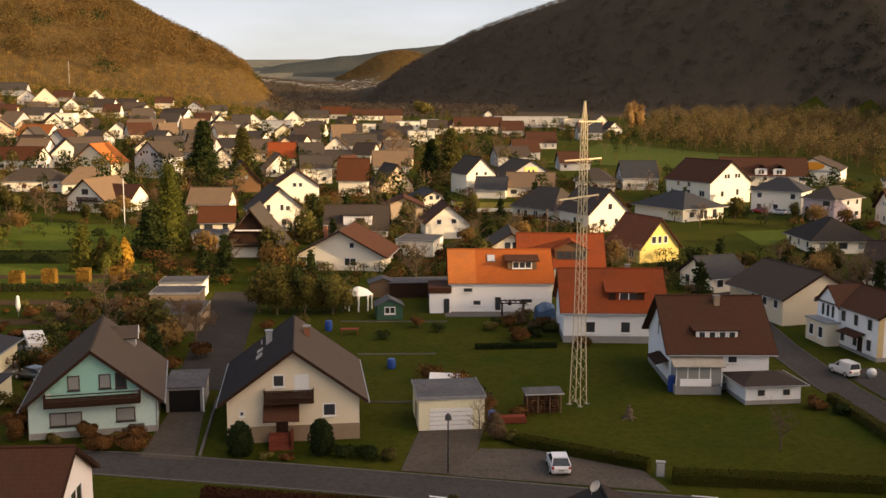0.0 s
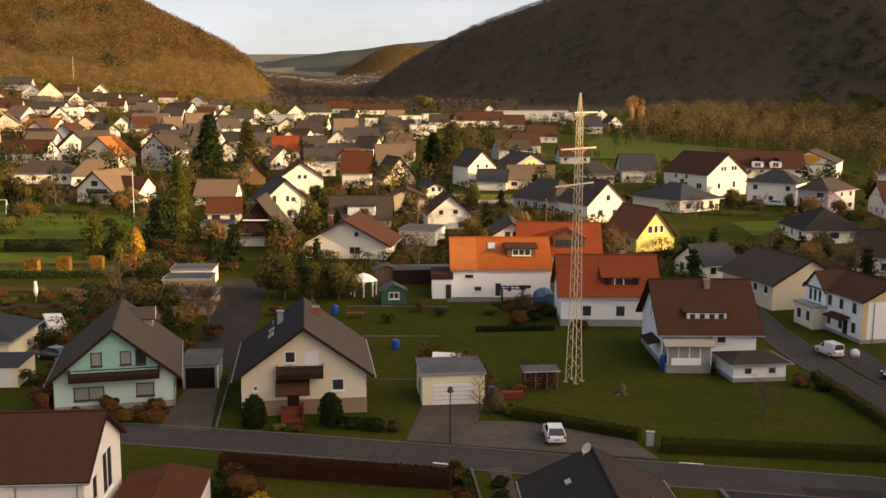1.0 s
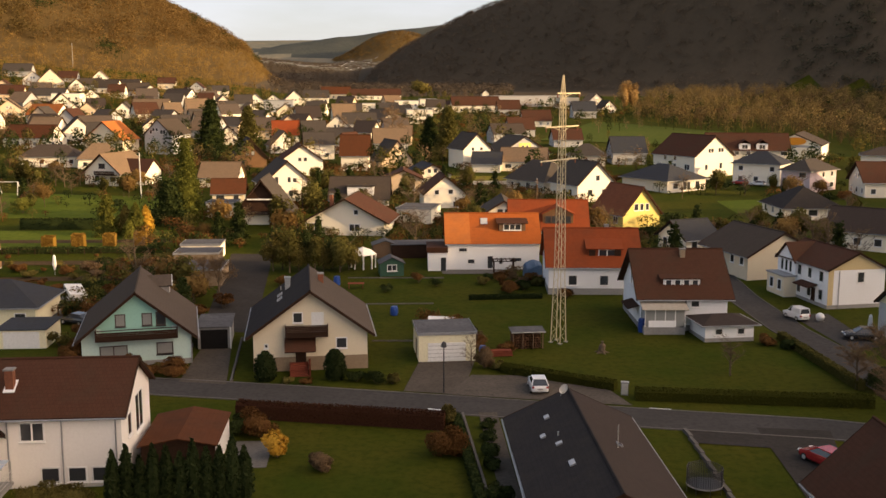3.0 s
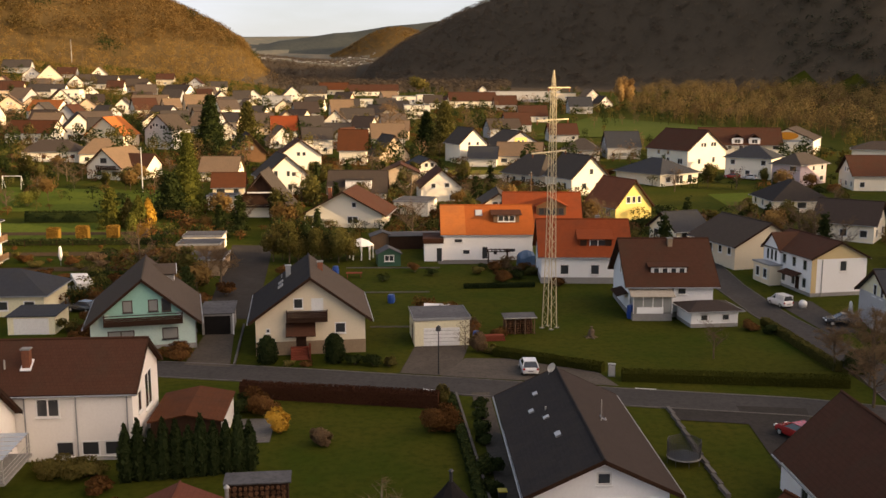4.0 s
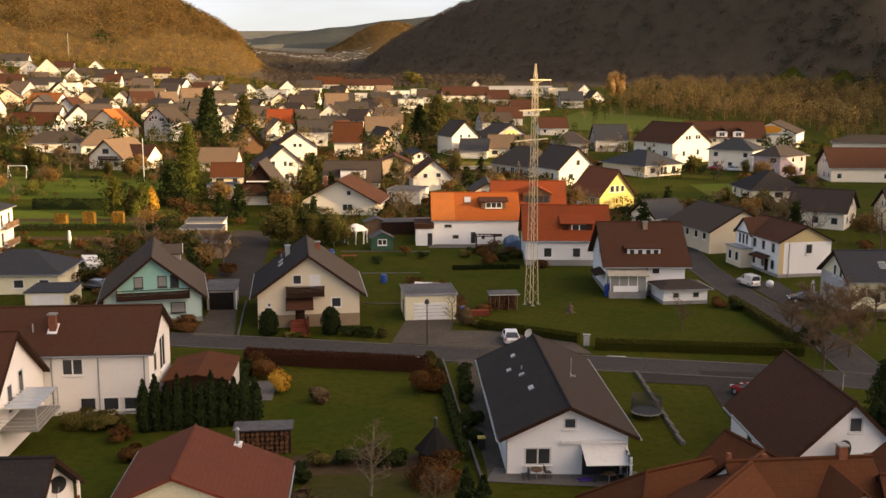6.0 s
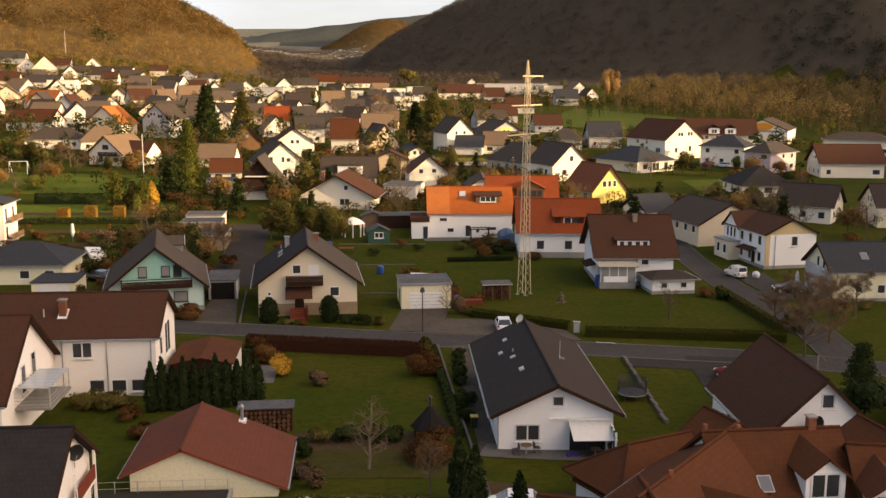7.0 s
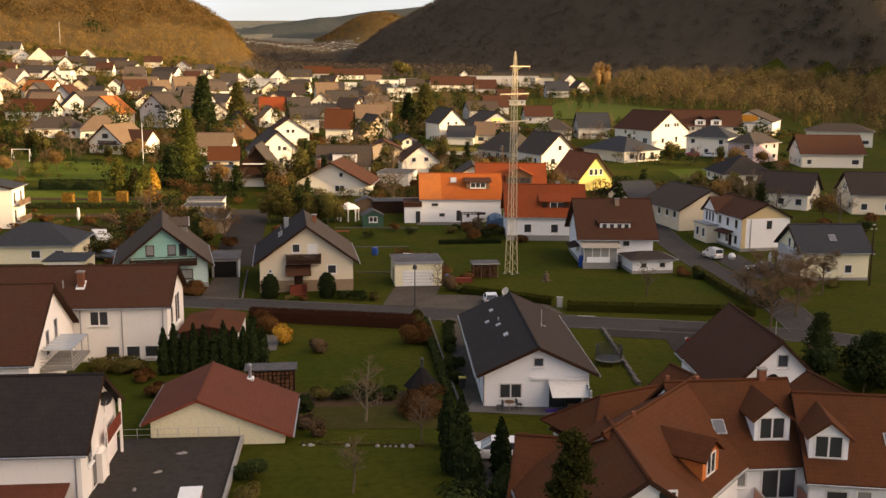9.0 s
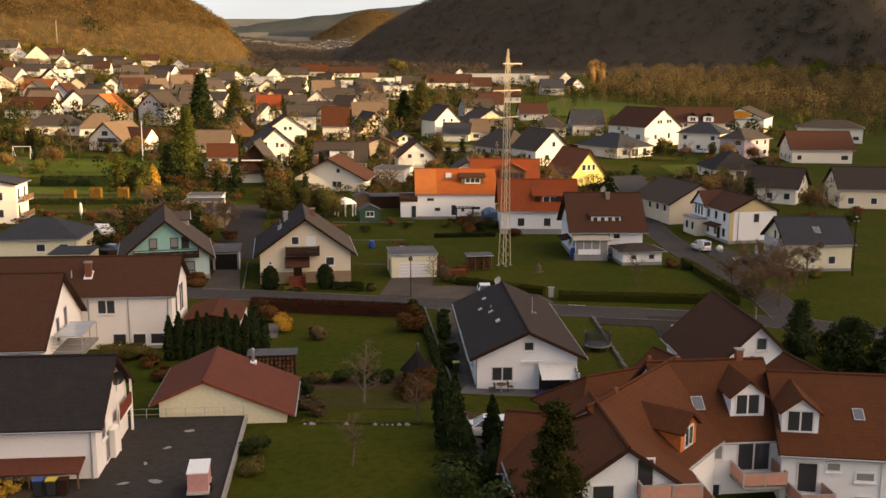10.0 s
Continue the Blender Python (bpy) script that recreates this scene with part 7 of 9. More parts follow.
# trees and shrubs of the near gardens
column("topiary", "dense rounded evergreen column before the cream house", at(-9.8, 95.6), 3.0, 1.15, 1, THUJA, 520, 0.16, "topiaries", "shrub")
column("topiary", "dense rounded evergreen column before the cream house", at(-2.8, 95.4), 3.2, 1.1, 2, THUJA, 520, 0.16, "topiaries", "shrub")
for x, y, r, h, mt, sd, lab in ((-0.6, 94.6, 1.1, 1.1, SHRUB, 3, "low dark evergreen bush"), (1.3, 94.0, 1.2, 1.2, SHRUB, 4, "low dark evergreen bush"), (3.0, 93.6, 0.8, 1.0, SHRUB_OLIVE, 5, "pale olive bush beside the kerb"), (-7.5, 94.6, 0.7, 0.6, SHRUB_OLIVE, 6, "small olive bush beside the kerb"), (-5.6, 94.2, 0.8, 0.6, SHRUB_RUST, 7, "small brown bush beside the kerb"),
    (-19.6, 98.2, 2.0, 1.9, SHRUB_RUST, 8, "rust-brown hedge bush beside the driveway"), (-22.0, 98.0, 1.5, 1.5, SHRUB_RUST, 9, "rust-brown hedge bush beside the lawn"), (-24.0, 100.2, 1.0, 1.9, SHRUB_RUST, 10, "round rust-brown standard shrub"), (-30.4, 101.0, 1.7, 3.2, SHRUB_RUST, 11, "tall rust-brown shrub at the house corner"), (-21.5, 100.4, 0.7, 0.9, SHRUB_OLIVE, 12, "small grey-green bush before the house"), (-26.8, 99.8, 0.8, 0.9, SHRUB_OLIVE, 13, "small grey-green bush before the house"),
    (-8.6, 79.0, 2.0, 2.6, SHRUB_RUST, 14, "rust-brown garden shrub beside the hedge"), (-10.4, 80.2, 1.4, 1.7, SHRUB, 15, "dark evergreen bush beside the carport"), (-6.7, 74.2, 1.3, 2.1, SHRUB_YELLOW, 16, "bright yellow autumn shrub"), (6.8, 74.0, 2.0, 2.6, SHRUB_RUST, 17, "thin brown shrub in the lawn"), (7.6, 80.6, 1.0, 2.0, SHRUB_OLIVE, 18, "olive shrub at the hedge end"), (-3.2, 71.2, 1.2, 1.5, TWIG, 19, "bare brown rose bush"),
    (6.0, 51.0, 2.6, 2.2, SHRUB_RUST, 20, "wide rust-brown shrub beside the grill hut"), (-0.5, 56.0, 1.3, 1.2, SHRUB, 21, "dark garden bush behind the lawn"), (1.8, 56.0, 1.4, 1.3, SHRUB, 22, "dark garden bush behind the lawn"), (-2.6, 55.6, 1.1, 1.3, SHRUB_OLIVE, 23, "olive garden bush behind the lawn"), (-3.6, 52.6, 0.9, 1.5, THUJA, 24, "small dark conifer bush"), (-3.4, 47.6, 1.0, 1.3, TWIG, 25, "bare grey shrub behind the hall"), (-2.6, 45.6, 1.0, 1.4, TWIG, 26, "bare grey shrub behind the hall"), (3.4, 55.4, 1.2, 1.2, SHRUB, 27, "dark garden bush behind the lawn"),
    (11.0, 80.0, 0.8, 1.0, SHRUB, 28, "clipped bush beside the path"), (10.6, 76.8, 0.8, 1.0, SHRUB, 29, "clipped bush beside the path"), (10.4, 73.6, 0.9, 1.1, SHRUB, 30, "clipped bush beside the path"), (10.2, 70.4, 0.9, 1.1, SHRUB, 31, "clipped bush beside the path"), (9.8, 64.0, 1.2, 1.9, SHRUB, 32, "dark evergreen bush beside the path"), (9.6, 60.4, 1.0, 1.4, SHRUB, 33, "dark evergreen bush beside the path"),
    (-20.6, 65.8, 2.0, 1.5, SHRUB_OLIVE, 34, "olive hedge bush below the windows"), (-23.0, 66.4, 1.8, 1.5, SHRUB_OLIVE, 35, "olive hedge bush below the windows"), (-18.8, 62.6, 1.3, 1.1, SHRUB_RUST, 36, "low red-brown bush beside the garden path"), (-16.6, 58.0, 1.4, 1.2, SHRUB_RUST, 37, "low red-brown bush beside the garden path"), (12.8, 98.6, 1.2, 2.0, TWIG, 38, "bare shrub beside the garage"), (14.2, 97.6, 0.9, 1.0, SHRUB_OLIVE, 39, "olive bush beside the garage"), (-6.6, 36.5, 1.1, 1.4, SHRUB, 40, "dark bush beside the courtyard"), (-6.4, 33.0, 1.0, 1.2, SHRUB_OLIVE, 41, "olive bush beside the courtyard"),
    (46.4, 105.4, 1.2, 1.4, SHRUB_RUST, 42, "brown shrub at the annex"), (48.0, 103.6, 1.0, 1.2, SHRUB, 43, "dark shrub at the hedge corner"), (50.6, 87.6, 1.8, 2.4, SHRUB, 44, "dark bush at the street corner"), (58.5, 99.0, 1.2, 1.3, SHRUB_OLIVE, 45, "olive bush before the grey house"), (61.0, 97.6, 1.5, 1.3, SHRUB_RUST, 46, "brown bush before the grey house"), (64.0, 97.6, 1.1, 1.0, SHRUB_OLIVE, 47, "olive bush before the grey house"), (28.0, 131.0, 1.4, 1.5, SHRUB_RUST, 48, "brown shrub before the red-roofed house"), (20.5, 134.5, 1.6, 1.9, SHRUB_RUST, 49, "brown shrub in the garden"), (22.8, 136.2, 1.3, 1.5, SHRUB, 50, "dark garden shrub before the house"), (17.5, 140.0, 1.1, 1.2, SHRUB_OLIVE, 51, "olive garden shrub on the lawn")):
    bush("bush", lab, at(x, y, sd * 37.0), r, h, sd, mt, int(900 + 900 * r * h), 0.11)
for i, (x, y) in enumerate(((-17.2, 64.6), (-16.3, 64.8), (-15.4, 64.9), (-14.5, 65.0), (-13.6, 65.1), (-12.7, 65.3), (-11.8, 65.4), (-10.9, 65.6), (-10.0, 65.8), (-9.1, 66.0), (-8.3, 66.2))):
    column("thuja", "tall dark green thuja in a row", at(x, y, i * 50.0), 4.4 + 0.5 * math.sin(i * 2.3), 0.72, 60 + i, THUJA, 420, 0.17, "row of thujas", "tree")
for x, y, h, r, sd in ((7.2, 42.2, 4.4, 0.8, 80), (7.9, 39.4, 4.8, 0.9, 81), (7.0, 36.6, 4.0, 0.9, 82), (10.4, 37.2, 4.2, 0.75, 83), (7.8, 33.8, 3.6, 1.1, 84), (9.6, 30.6, 3.4, 1.2, 85)):
    column("cypress", "slim dark cypress at the garden edge", at(x, y), h, r, sd, THUJA, 480, 0.18, "dark cypresses")
conifer("spruce", "broad dark green spruce before the apartment building", at(11.1, 18.8), 11.0 - gz(11.1, 18.8), 3.2, 90, leafy("olive_spruce_needles", (0.026, 0.030, 0.008), (0.058, 0.058, 0.015)), 17000, 0.16)
bush("bush", "dark evergreen thicket below the cypresses", at(6.8, 29.0), 2.4, 2.6, 91, SHRUB, 900, 0.18)
bush("bush", "dark evergreen thicket below the cypresses", at(9.4, 26.0), 2.2, 2.8, 92, SHRUB, 900, 0.18)
bare_tree("fruit_tree", "pale bare fruit tree in the lawn", at(1.3, 49.0), 5.6, 2.3, 93, surface("pale_bark", (0.15, 0.125, 0.085), (0.18, 0.15, 0.10), (0.10, 0.08, 0.055), 0.8, 6.0, 0.95, 0.4), 420)
bare_tree("fruit_tree", "bare grey fruit tree beside the hedge", at(5.4, 43.4), 4.2, 1.9, 94, None, 320)
bare_tree("fruit_tree", "small bare tree in the lawn", at(0.2, 33.6), 4.2, 1.4, 95, None, 220)
bare_tree("fruit_tree", "small bare tree in the wide lawn", at(37.8, 93.9), 4.6, 1.9, 96, None, 300)
bare_tree("fruit_tree", "small bare tree before the garage", at(11.6, 99.4), 3.4, 1.6, 97, None, 260)
for x, y, h, sp, sd in ((49.6, 83.2, 8.4, 4.6, 98), (56.0, 90.0, 6.5, 3.2, 99), (-19.6, 131.0, 6.5, 2.8, 100), (-22.2, 136.0, 6.0, 2.6, 101), (60.5, 93.0, 6.0, 3.0, 102), (46.7, 76.8, 6.5, 3.4, 180), (51.9, 81.9, 6.0, 3.2, 181), (48.5, 88.5, 5.0, 2.5, 103)):
    bare_tree("bare_tree", "leafless brown tree with wide crown", at(x, y, sd * 20.0), h, sp, sd, None, 1900)
for x, y, h, r, sd, lab in ((45.6, 63.0, 5.6, 2.4, 104, "dark conifer beside the gabled house"), (48.6, 58.0, 5.0, 2.6, 105, "dark conifer beside the gabled house"), (51.5, 56.5, 4.4, 2.6, 106, "dark evergreen tree at the roadside")):
    conifer("conifer", lab, at(x, y), h, r, sd, CONIFER, 3600, 0.15, 0.7)
for x, y, r, h, sd in ((47.2, 56.0, 2.0, 2.2, 107), (53.4, 58.4, 2.2, 2.0, 108), (50.0, 53.6, 2.2, 2.2, 109)):
    bush("bush", "dark evergreen bush at the roadside", at(x, y), r, h, sd, SHRUB, 700, 0.18)
for x, y, h, r, sd in ((43.2, 57.6, 4.6, 2.2, 190), (46.0, 55.0, 4.4, 2.4, 191), (49.6, 60.6, 4.8, 2.4, 192), (52.6, 55.0, 4.0, 2.4, 193), (56.0, 57.4, 4.2, 2.6, 194)):
    leafy_tree("evergreen_tree", "dense dark evergreen tree at the roadside", at(x, y, sd * 30.0), h, r, sd, THUJA, 2600, 0.2, "", 0.04)
hedge("hedge", "clipped copper-brown beech hedge along the road", (-11.2, 84.6), (7.2, 80.0), 1.2, 1.45, 110, BEECH, 420, 0.08)
hedge("hedge", "low clipped green hedge along the lawn", (26.0, 87.2), (47.5, 83.2), 1.5, 1.0, 111, HEDGE_GREEN, 320, 0.08)
hedge("hedge", "low clipped hedge beside the parking place", (14.5, 97.0), (24.8, 90.0), 1.2, 0.9, 112, HEDGE_GREEN, 300, 0.08)
hedge("hedge", "dark clipped hedge beside the side street", (48.8, 88.0), (49.0, 108.0), 0.9, 0.95, 113, OLIVE_DARK, 160, 0.10)
hedge("hedge", "low dark hedge behind the lawn", (-66.0, 192.0), (-51.0, 192.0), 1.6, 2.0, 114, SHRUB, 60, 0.2)
hedge("hedge", "low dark hedge between garden plots", (-62.0, 168.0), (-36.0, 168.0), 1.2, 1.0, 115, SHRUB, 50, 0.2)
hedge("hedge", "rust-brown hedge beside the drive", (-38.5, 127.0), (-31.0, 122.0), 1.4, 1.4, 116, SHRUB_RUST, 60, 0.18)
hedge("hedge", "thin green hedge along the path", (8.4, 82.0), (8.6, 56.0), 0.7, 0.8, 117, SHRUB, 50, 0.14)
hedge("hedge", "thin low shrub border between the lawns", (-3.6, 43.6), (5.8, 42.4), 0.35, 0.2, 118, OLIVE_DARK, 60, 0.09)
stones = random.Random(118)
for i in range(13):
    q = stones.uniform(0.0, 1.0)
    x, y, r = -3.4 + 9.0 * q, 43.3 - 1.2 * q, stones.uniform(0.10, 0.22)
    sn = thing("edging_stone", "pale field stone along the lawn border", "stone", pose(x, y, gz(x, y), 0, 0, stones.uniform(0, 180)), "edging stones")
    bm = bmesh.new()
    tube(bm, [(0, 0, -0.05), (0, 0, r * 0.5), (0, 0, r * 0.95)], [r * 1.2, r, r * 0.4], 7)
    part("stone", bm, CONCRETE, sn)
for i in range(10):
    x = -14.2 + 1.3 * i
    leafy_tree("screen_tree", "tall olive-green screen shrub in a thicket", at(x, 151.5 + 1.6 * math.sin(i * 2.1), i * 40.0), (7.0 if i < 5 else 5.6) + 0.8 * math.sin(i * 1.7), 2.3, 120 + i, (SHRUB_OLIVE, SHRUB, OLIVE_DARK)[i % 3], 3000, 0.17, "screen thicket", 0.03)
# gardens and trees of the village
conifer("spruce", "tall green spruce beside white houses", at(-36.0, 200.5), 17.0, 4.2, 140, SPRUCE_LIT, 5200, 0.34, 0.9)
conifer("spruce", "dark broad spruce beside the tall one", at(-38.8, 197.5), 9.0, 4.6, 141, CONIFER, 1800, 0.5, 0.8)
conifer("fir", "very tall dark fir among the houses", at(-50.0, 326.0), 19.0, 6.6, 142, CONIFER, 4200, 0.6, 0.8)
conifer("fir", "tall olive fir among the houses", at(-41.0, 350.0), 16.0, 5.6, 143, OLIVE_DARK, 3400, 0.55, 0.8)
conifer("fir", "tall dark fir behind the white gable", at(26.5, 322.0), 17.5, 6.0, 144, OLIVE_DARK, 4200, 0.55, 0.8)
conifer("fir", "dark fir behind the white gable", at(21.0, 328.0), 14.0, 5.0, 145, CONIFER, 2600, 0.55, 0.8)
conifer("cypress_tree", "golden-green conifer at the lawn's edge", at(-47.6, 184.0), 8.0, 2.6, 146, CONIFER_GOLD, 1500, 0.34, 0.6)
for x, y, h, r, sd, mt in ((-44.4, 184.6, 5.6, 1.6, 147, SHRUB_OLIVE), (-42.4, 184.0, 6.2, 1.7, 148, CONIFER_GOLD), (-40.8, 185.2, 5.4, 1.5, 149, SHRUB_YELLOW), (-43.2, 181.6, 3.4, 1.3, 150, CONIFER_GOLD)):
    column("cypress_tree", "golden columnar conifer at the lawn's edge", at(x, y), h, r, sd, mt, 520, 0.3, "golden conifers")
for i, (x, y) in enumerate(((-49.9, 173.2), (-44.9, 174.6), (-39.6, 174.7), (-54.8, 172.6))):
    hedge("topiary", "boxy clipped shrub coloured golden for sunlight", (x - 1.05, y), (x + 1.05, y), 1.9, 2.3 - 0.2 * (i % 2), 152 + i, GOLD_CLIPPED, 420, 0.12, "shrub")
leafy_tree("poplar", "pair of tall golden poplars catching sun", at(158.6, 612.0), 19.0, 4.6, 156, leafy("golden_poplar", (0.36, 0.23, 0.09), (0.46, 0.30, 0.12)), 2600, 0.6, "", 0.06)
leafy_tree("poplar", "pair of tall golden poplars catching sun", at(164.6, 614.0), 19.6, 4.8, 157, bpy.data.materials["golden_poplar"], 2600, 0.6, "", 0.06)
bare_tree("bare_tree", "large pale leafless tree between houses", at(9.6, 372.0), 15.0, 7.0, 158, None, 900, leafy("pale_twigs", (0.26, 0.16, 0.08), (0.34, 0.22, 0.11)))
leafy_tree("oak", "round brown-leaved oak at the town's edge", at(38.0, 700.0), 15.0, 8.0, 159, SHRUB_OLIVE, 700, 1.1)
leafy_tree("shrub_tree", "yellow-brown tree beside the yellow house", at(67.0, 179.0), 4.2, 2.6, 160, SHRUB_OLIVE, 900, 0.3, "", 0.1)

leafy_tree("evergreen_tree", "dark evergreen tree before the yellow house", at(56.4, 174.5), 5.4, 2.7, 161, SHRUB, 1500, 0.26, "", 0.1)
bush("bush", "dark round evergreen bush beside the red roof", at(52.2, 175.5), 2.0, 2.9, 163, SHRUB, 900, 0.17)
for i, (x, y, r, h) in enumerate(((60.5, 176.0, 2.0, 2.6), (63.5, 172.5, 2.2, 2.8), (61.0, 181.5, 2.1, 3.0), (66.0, 184.0, 1.8, 2.4), (64.8, 178.5, 2.2, 3.2), (71.0, 176.0, 2.4, 3.6))):
    bush("bush", "loose olive-brown bush on the garden plots", at(x, y, i * 50.0), r, h, 164 + i, SHRUB_OLIVE if i % 2 else TWIG, 900, 0.17)

# scattered garden trees and bushes of the village: a few kinds, copied
protos = [bare_tree("bare_tree", "leafless brown garden tree between houses", at(70.0, 172.0), 6.5, 3.0, 170, None, 420, None, "garden trees"), bush("bush", "brown winter bush in a garden", at(66.5, 166.0), 1.9, 2.1, 171, SHRUB_RUST, 800, 0.17, "bush", "garden bushes"), bush("bush", "dark evergreen bush in a garden", at(73.0, 168.0), 1.8, 2.2, 172, SHRUB, 800, 0.17, "bush", "garden bushes"), bush("bush", "olive bush in a garden", at(64.0, 161.0), 2.0, 2.3, 173, SHRUB_OLIVE, 800, 0.17, "bush", "garden bushes"), conifer("conifer", "small dark garden conifer between houses", at(62.2, 178.5), 6.0, 1.9, 174, CONIFER, 620, 0.34, 0.8, "garden conifers"), leafy_tree("leafy_tree", "tan-leaved garden tree between houses", at(77.0, 172.0), 6.0, 2.6, 175, WOODS, 1100, 0.24, "garden trees", 0.2), leafy_tree("evergreen_tree", "dense dark evergreen garden tree between houses", at(81.0, 176.0), 6.4, 2.8, 176, OLIVE_DARK, 1300, 0.26, "garden trees", 0.08)]
foot = []
for ob in bpy.data.objects:
    if ob.parent is None and ob.get("category") in ("house", "garage", "building", "hall", "bungalow"):
        w = [c for c in ob.children if c.name.startswith("wall")]
        if w:
            d = w[0].dimensions
            c = ob.matrix_basis @ Vector((0, d.y / 2, 0))
            foot.append((c.x, c.y, math.hypot(d.x, d.y) / 2 + 0.8))
rng = random.Random(77)
placed, spare = 0, {0: [], 1: [], 2: []}
while placed < 1250:
    y = 122 + 600 * rng.random() ** 1.25
    x = rng.uniform(-0.42, 0.52) * y
    if y < 168 and -22 < x < 48:
        continue
    if (y < 205 and -75 < x < -30) or (y < 250 and -100 < x < -44 and rng.random() < 0.7) or (18 < x < 40 and 258 < y < 283):
        continue
    if abs(x - 53 - max(0, y - 130) * 0.15) < 4.5 and y < 185:
        continue
    if (60 < x < 215 and 330 < y < 470 and rng.random() < 0.93) or (57 < x < 88 and 184 < y < 228) or (44 < x < 60 and 168 < y < 187) or (46 < x < 62 and 200 < y < 224) or (56 < x and y < 300 and rng.random() < 0.4):
        continue
    if any((x - a) ** 2 + (y - b) ** 2 < (r + 1.0) ** 2 for a, b, r in foot):
        continue
    k = rng.choices(range(7), (0.22, 0.13, 0.10, 0.10, 0.16, 0.13, 0.16))[0]
    if y < 270:
        copy_thing(protos[k], at(x, y, rng.uniform(0, 360), rng.uniform(0.6, 1.25)))
    else:
        spare[0 if k in (0, 1) else 1 if k in (2, 4, 6) else 2].append((x, y))
    placed += 1

# brown thickets round the garages and the yard
for i, (x, y, s, k) in enumerate(((-31.5, 137.0, 1.0, 1), (-33.0, 142.0, 1.2, 0), (-31.8, 147.5, 0.9, 2), (-33.6, 152.0, 1.2, 1), (-32.4, 157.5, 1.0, 3), (-18.6, 128.0, 1.0, 1), (-20.6, 123.0, 0.9, 1), (-24.5, 136.0, 0.9, 0), (-30.0, 131.0, 1.0, 1), (-27.0, 128.0, 0.9, 3), (-34.5, 133.5, 1.1, 1), (-36.5, 147.5, 1.0, 3), (-37.5, 155.5, 0.9, 1), (-23.6, 121.0, 0.8, 2), (-12.2, 141.0, 0.8, 1), (-8.0, 143.0, 0.8, 3), (3.0, 136.0, 0.6, 2), (8.0, 142.0, 0.8, 1), (10.5, 139.5, 0.6, 2))):
    copy_thing(protos[k], at(x, y, i * 67.0, s))

for i, (x, y, r, h, mt) in enumerate(((-45.5, 150.5, 2.2, 3.0, SHRUB_RUST), (-42.0, 151.5, 2.6, 3.6, TWIG), (-40.0, 147.0, 2.2, 3.0, TWIG), (-50.5, 149.0, 2.0, 2.2, SHRUB_OLIVE), (-53.5, 153.5, 2.2, 2.6, SHRUB_RUST), (-38.0, 153.5, 1.8, 2.6, SHRUB_OLIVE), (-57.0, 148.0, 2.4, 2.4, SHRUB_RUST), (-47.5, 142.5, 2.2, 2.0, SHRUB_RUST), (-43.5, 139.5, 2.4, 2.2, SHRUB_RUST))):
    bush("bush", "large golden-brown bush on the garden plots", at(x, y, i * 40.0), 0.7 * r, 0.55 * h, 320 + i, mt, 1100, 0.15)
# garden thickets on the left plots
for i in range(46):
    x, y = rng.uniform(-70, -34), rng.uniform(124, 166)
    if any((x - a) ** 2 + (y - b) ** 2 < (r + 1.0) ** 2 for a, b, r in foot):
        continue
    copy_thing(protos[rng.choice((1, 1, 3, 3, 3))], at(x, y, rng.uniform(0, 360), rng.uniform(0.3, 0.55)))


# ---- woods: thousands of crowns, too many to count ----
def woods(name, label, pts, heights, width, per, size, mat, seed, dome=0.5, lift=0.58, up=0.25):
    """A wood as one object: for each tree a trunk sliver and a crown of loose sprays."""
    g = np.random.default_rng(seed)
    n = len(pts)
    pts, heights = np.asarray(pts, float), np.asarray(heights, float)
    zs = ground_z(pts[:, 0], pts[:, 1])
    k = n * per
    own = np.repeat(np.arange(n), per)
    d = g.normal(size=(k, 3))
    d /= np.linalg.norm(d, axis=1, keepdims=True)
    d[:, 2] = np.where(g.random(k) < dome, np.abs(d[:, 2]), d[:, 2])
    d *= g.uniform(0.6, 1.0, (k, 1))
    c = np.stack([pts[own, 0] + d[:, 0] * width * heights[own] / 10, pts[own, 1] + d[:, 1] * width * heights[own] / 10, zs[own] + heights[own] * (lift + 0.42 * d[:, 2])], 1)
    out = d / np.linalg.norm(d, axis=1, keepdims=True) + g.normal(size=(k, 3)) * 0.38 + np.array([0, 0, up])
    a = np.cross(out, g.normal(size=(k, 3)))
    a /= np.linalg.norm(a, axis=1, keepdims=True)
    b = np.cross(out, a)
    b /= np.linalg.norm(b, axis=1, keepdims=True)
    s = size * g.uniform(0.6, 1.4, (k, 1)) * heights[own][:, None] / 10
    quad = np.stack([c + a * s * 1.2, c + b * s * 0.6, c - a * s, c - b * s * 0.7], 1).reshape(-1, 3)
    tr = np.stack([np.stack([pts[:, 0] - 0.15, pts[:, 1], zs - 0.5], 1), np.stack([pts[:, 0] + 0.15, pts[:, 1], zs - 0.5], 1), np.stack([pts[:, 0], pts[:, 1], zs + heights * 0.85], 1)], 1).reshape(-1, 3)
    mesh = bpy.data.meshes.new(name)
    faces = np.arange(4 * k).reshape(-1, 4).tolist() + (np.arange(3 * n).reshape(-1, 3) + 4 * k).tolist()
    mesh.from_pydata(np.concatenate([quad, tr]).tolist(), [], faces)
    mesh.materials.append(mat)
    return tagged(new(name, mesh), label, "woodland", kind="stuff")


g = np.random.default_rng(5)
for k, lab, mt in ((0, "brown leafless garden trees among far houses", TWIG), (1, "dark evergreen garden trees among far houses", SHRUB), (2, "olive garden trees among far houses", SHRUB_OLIVE)):
    woods("garden_trees", lab, spare[k], g.uniform(3.5, 9.5, len(spare[k])), 2.7, 130, 0.24 if k == 0 else 0.42, mt, 20 + k)
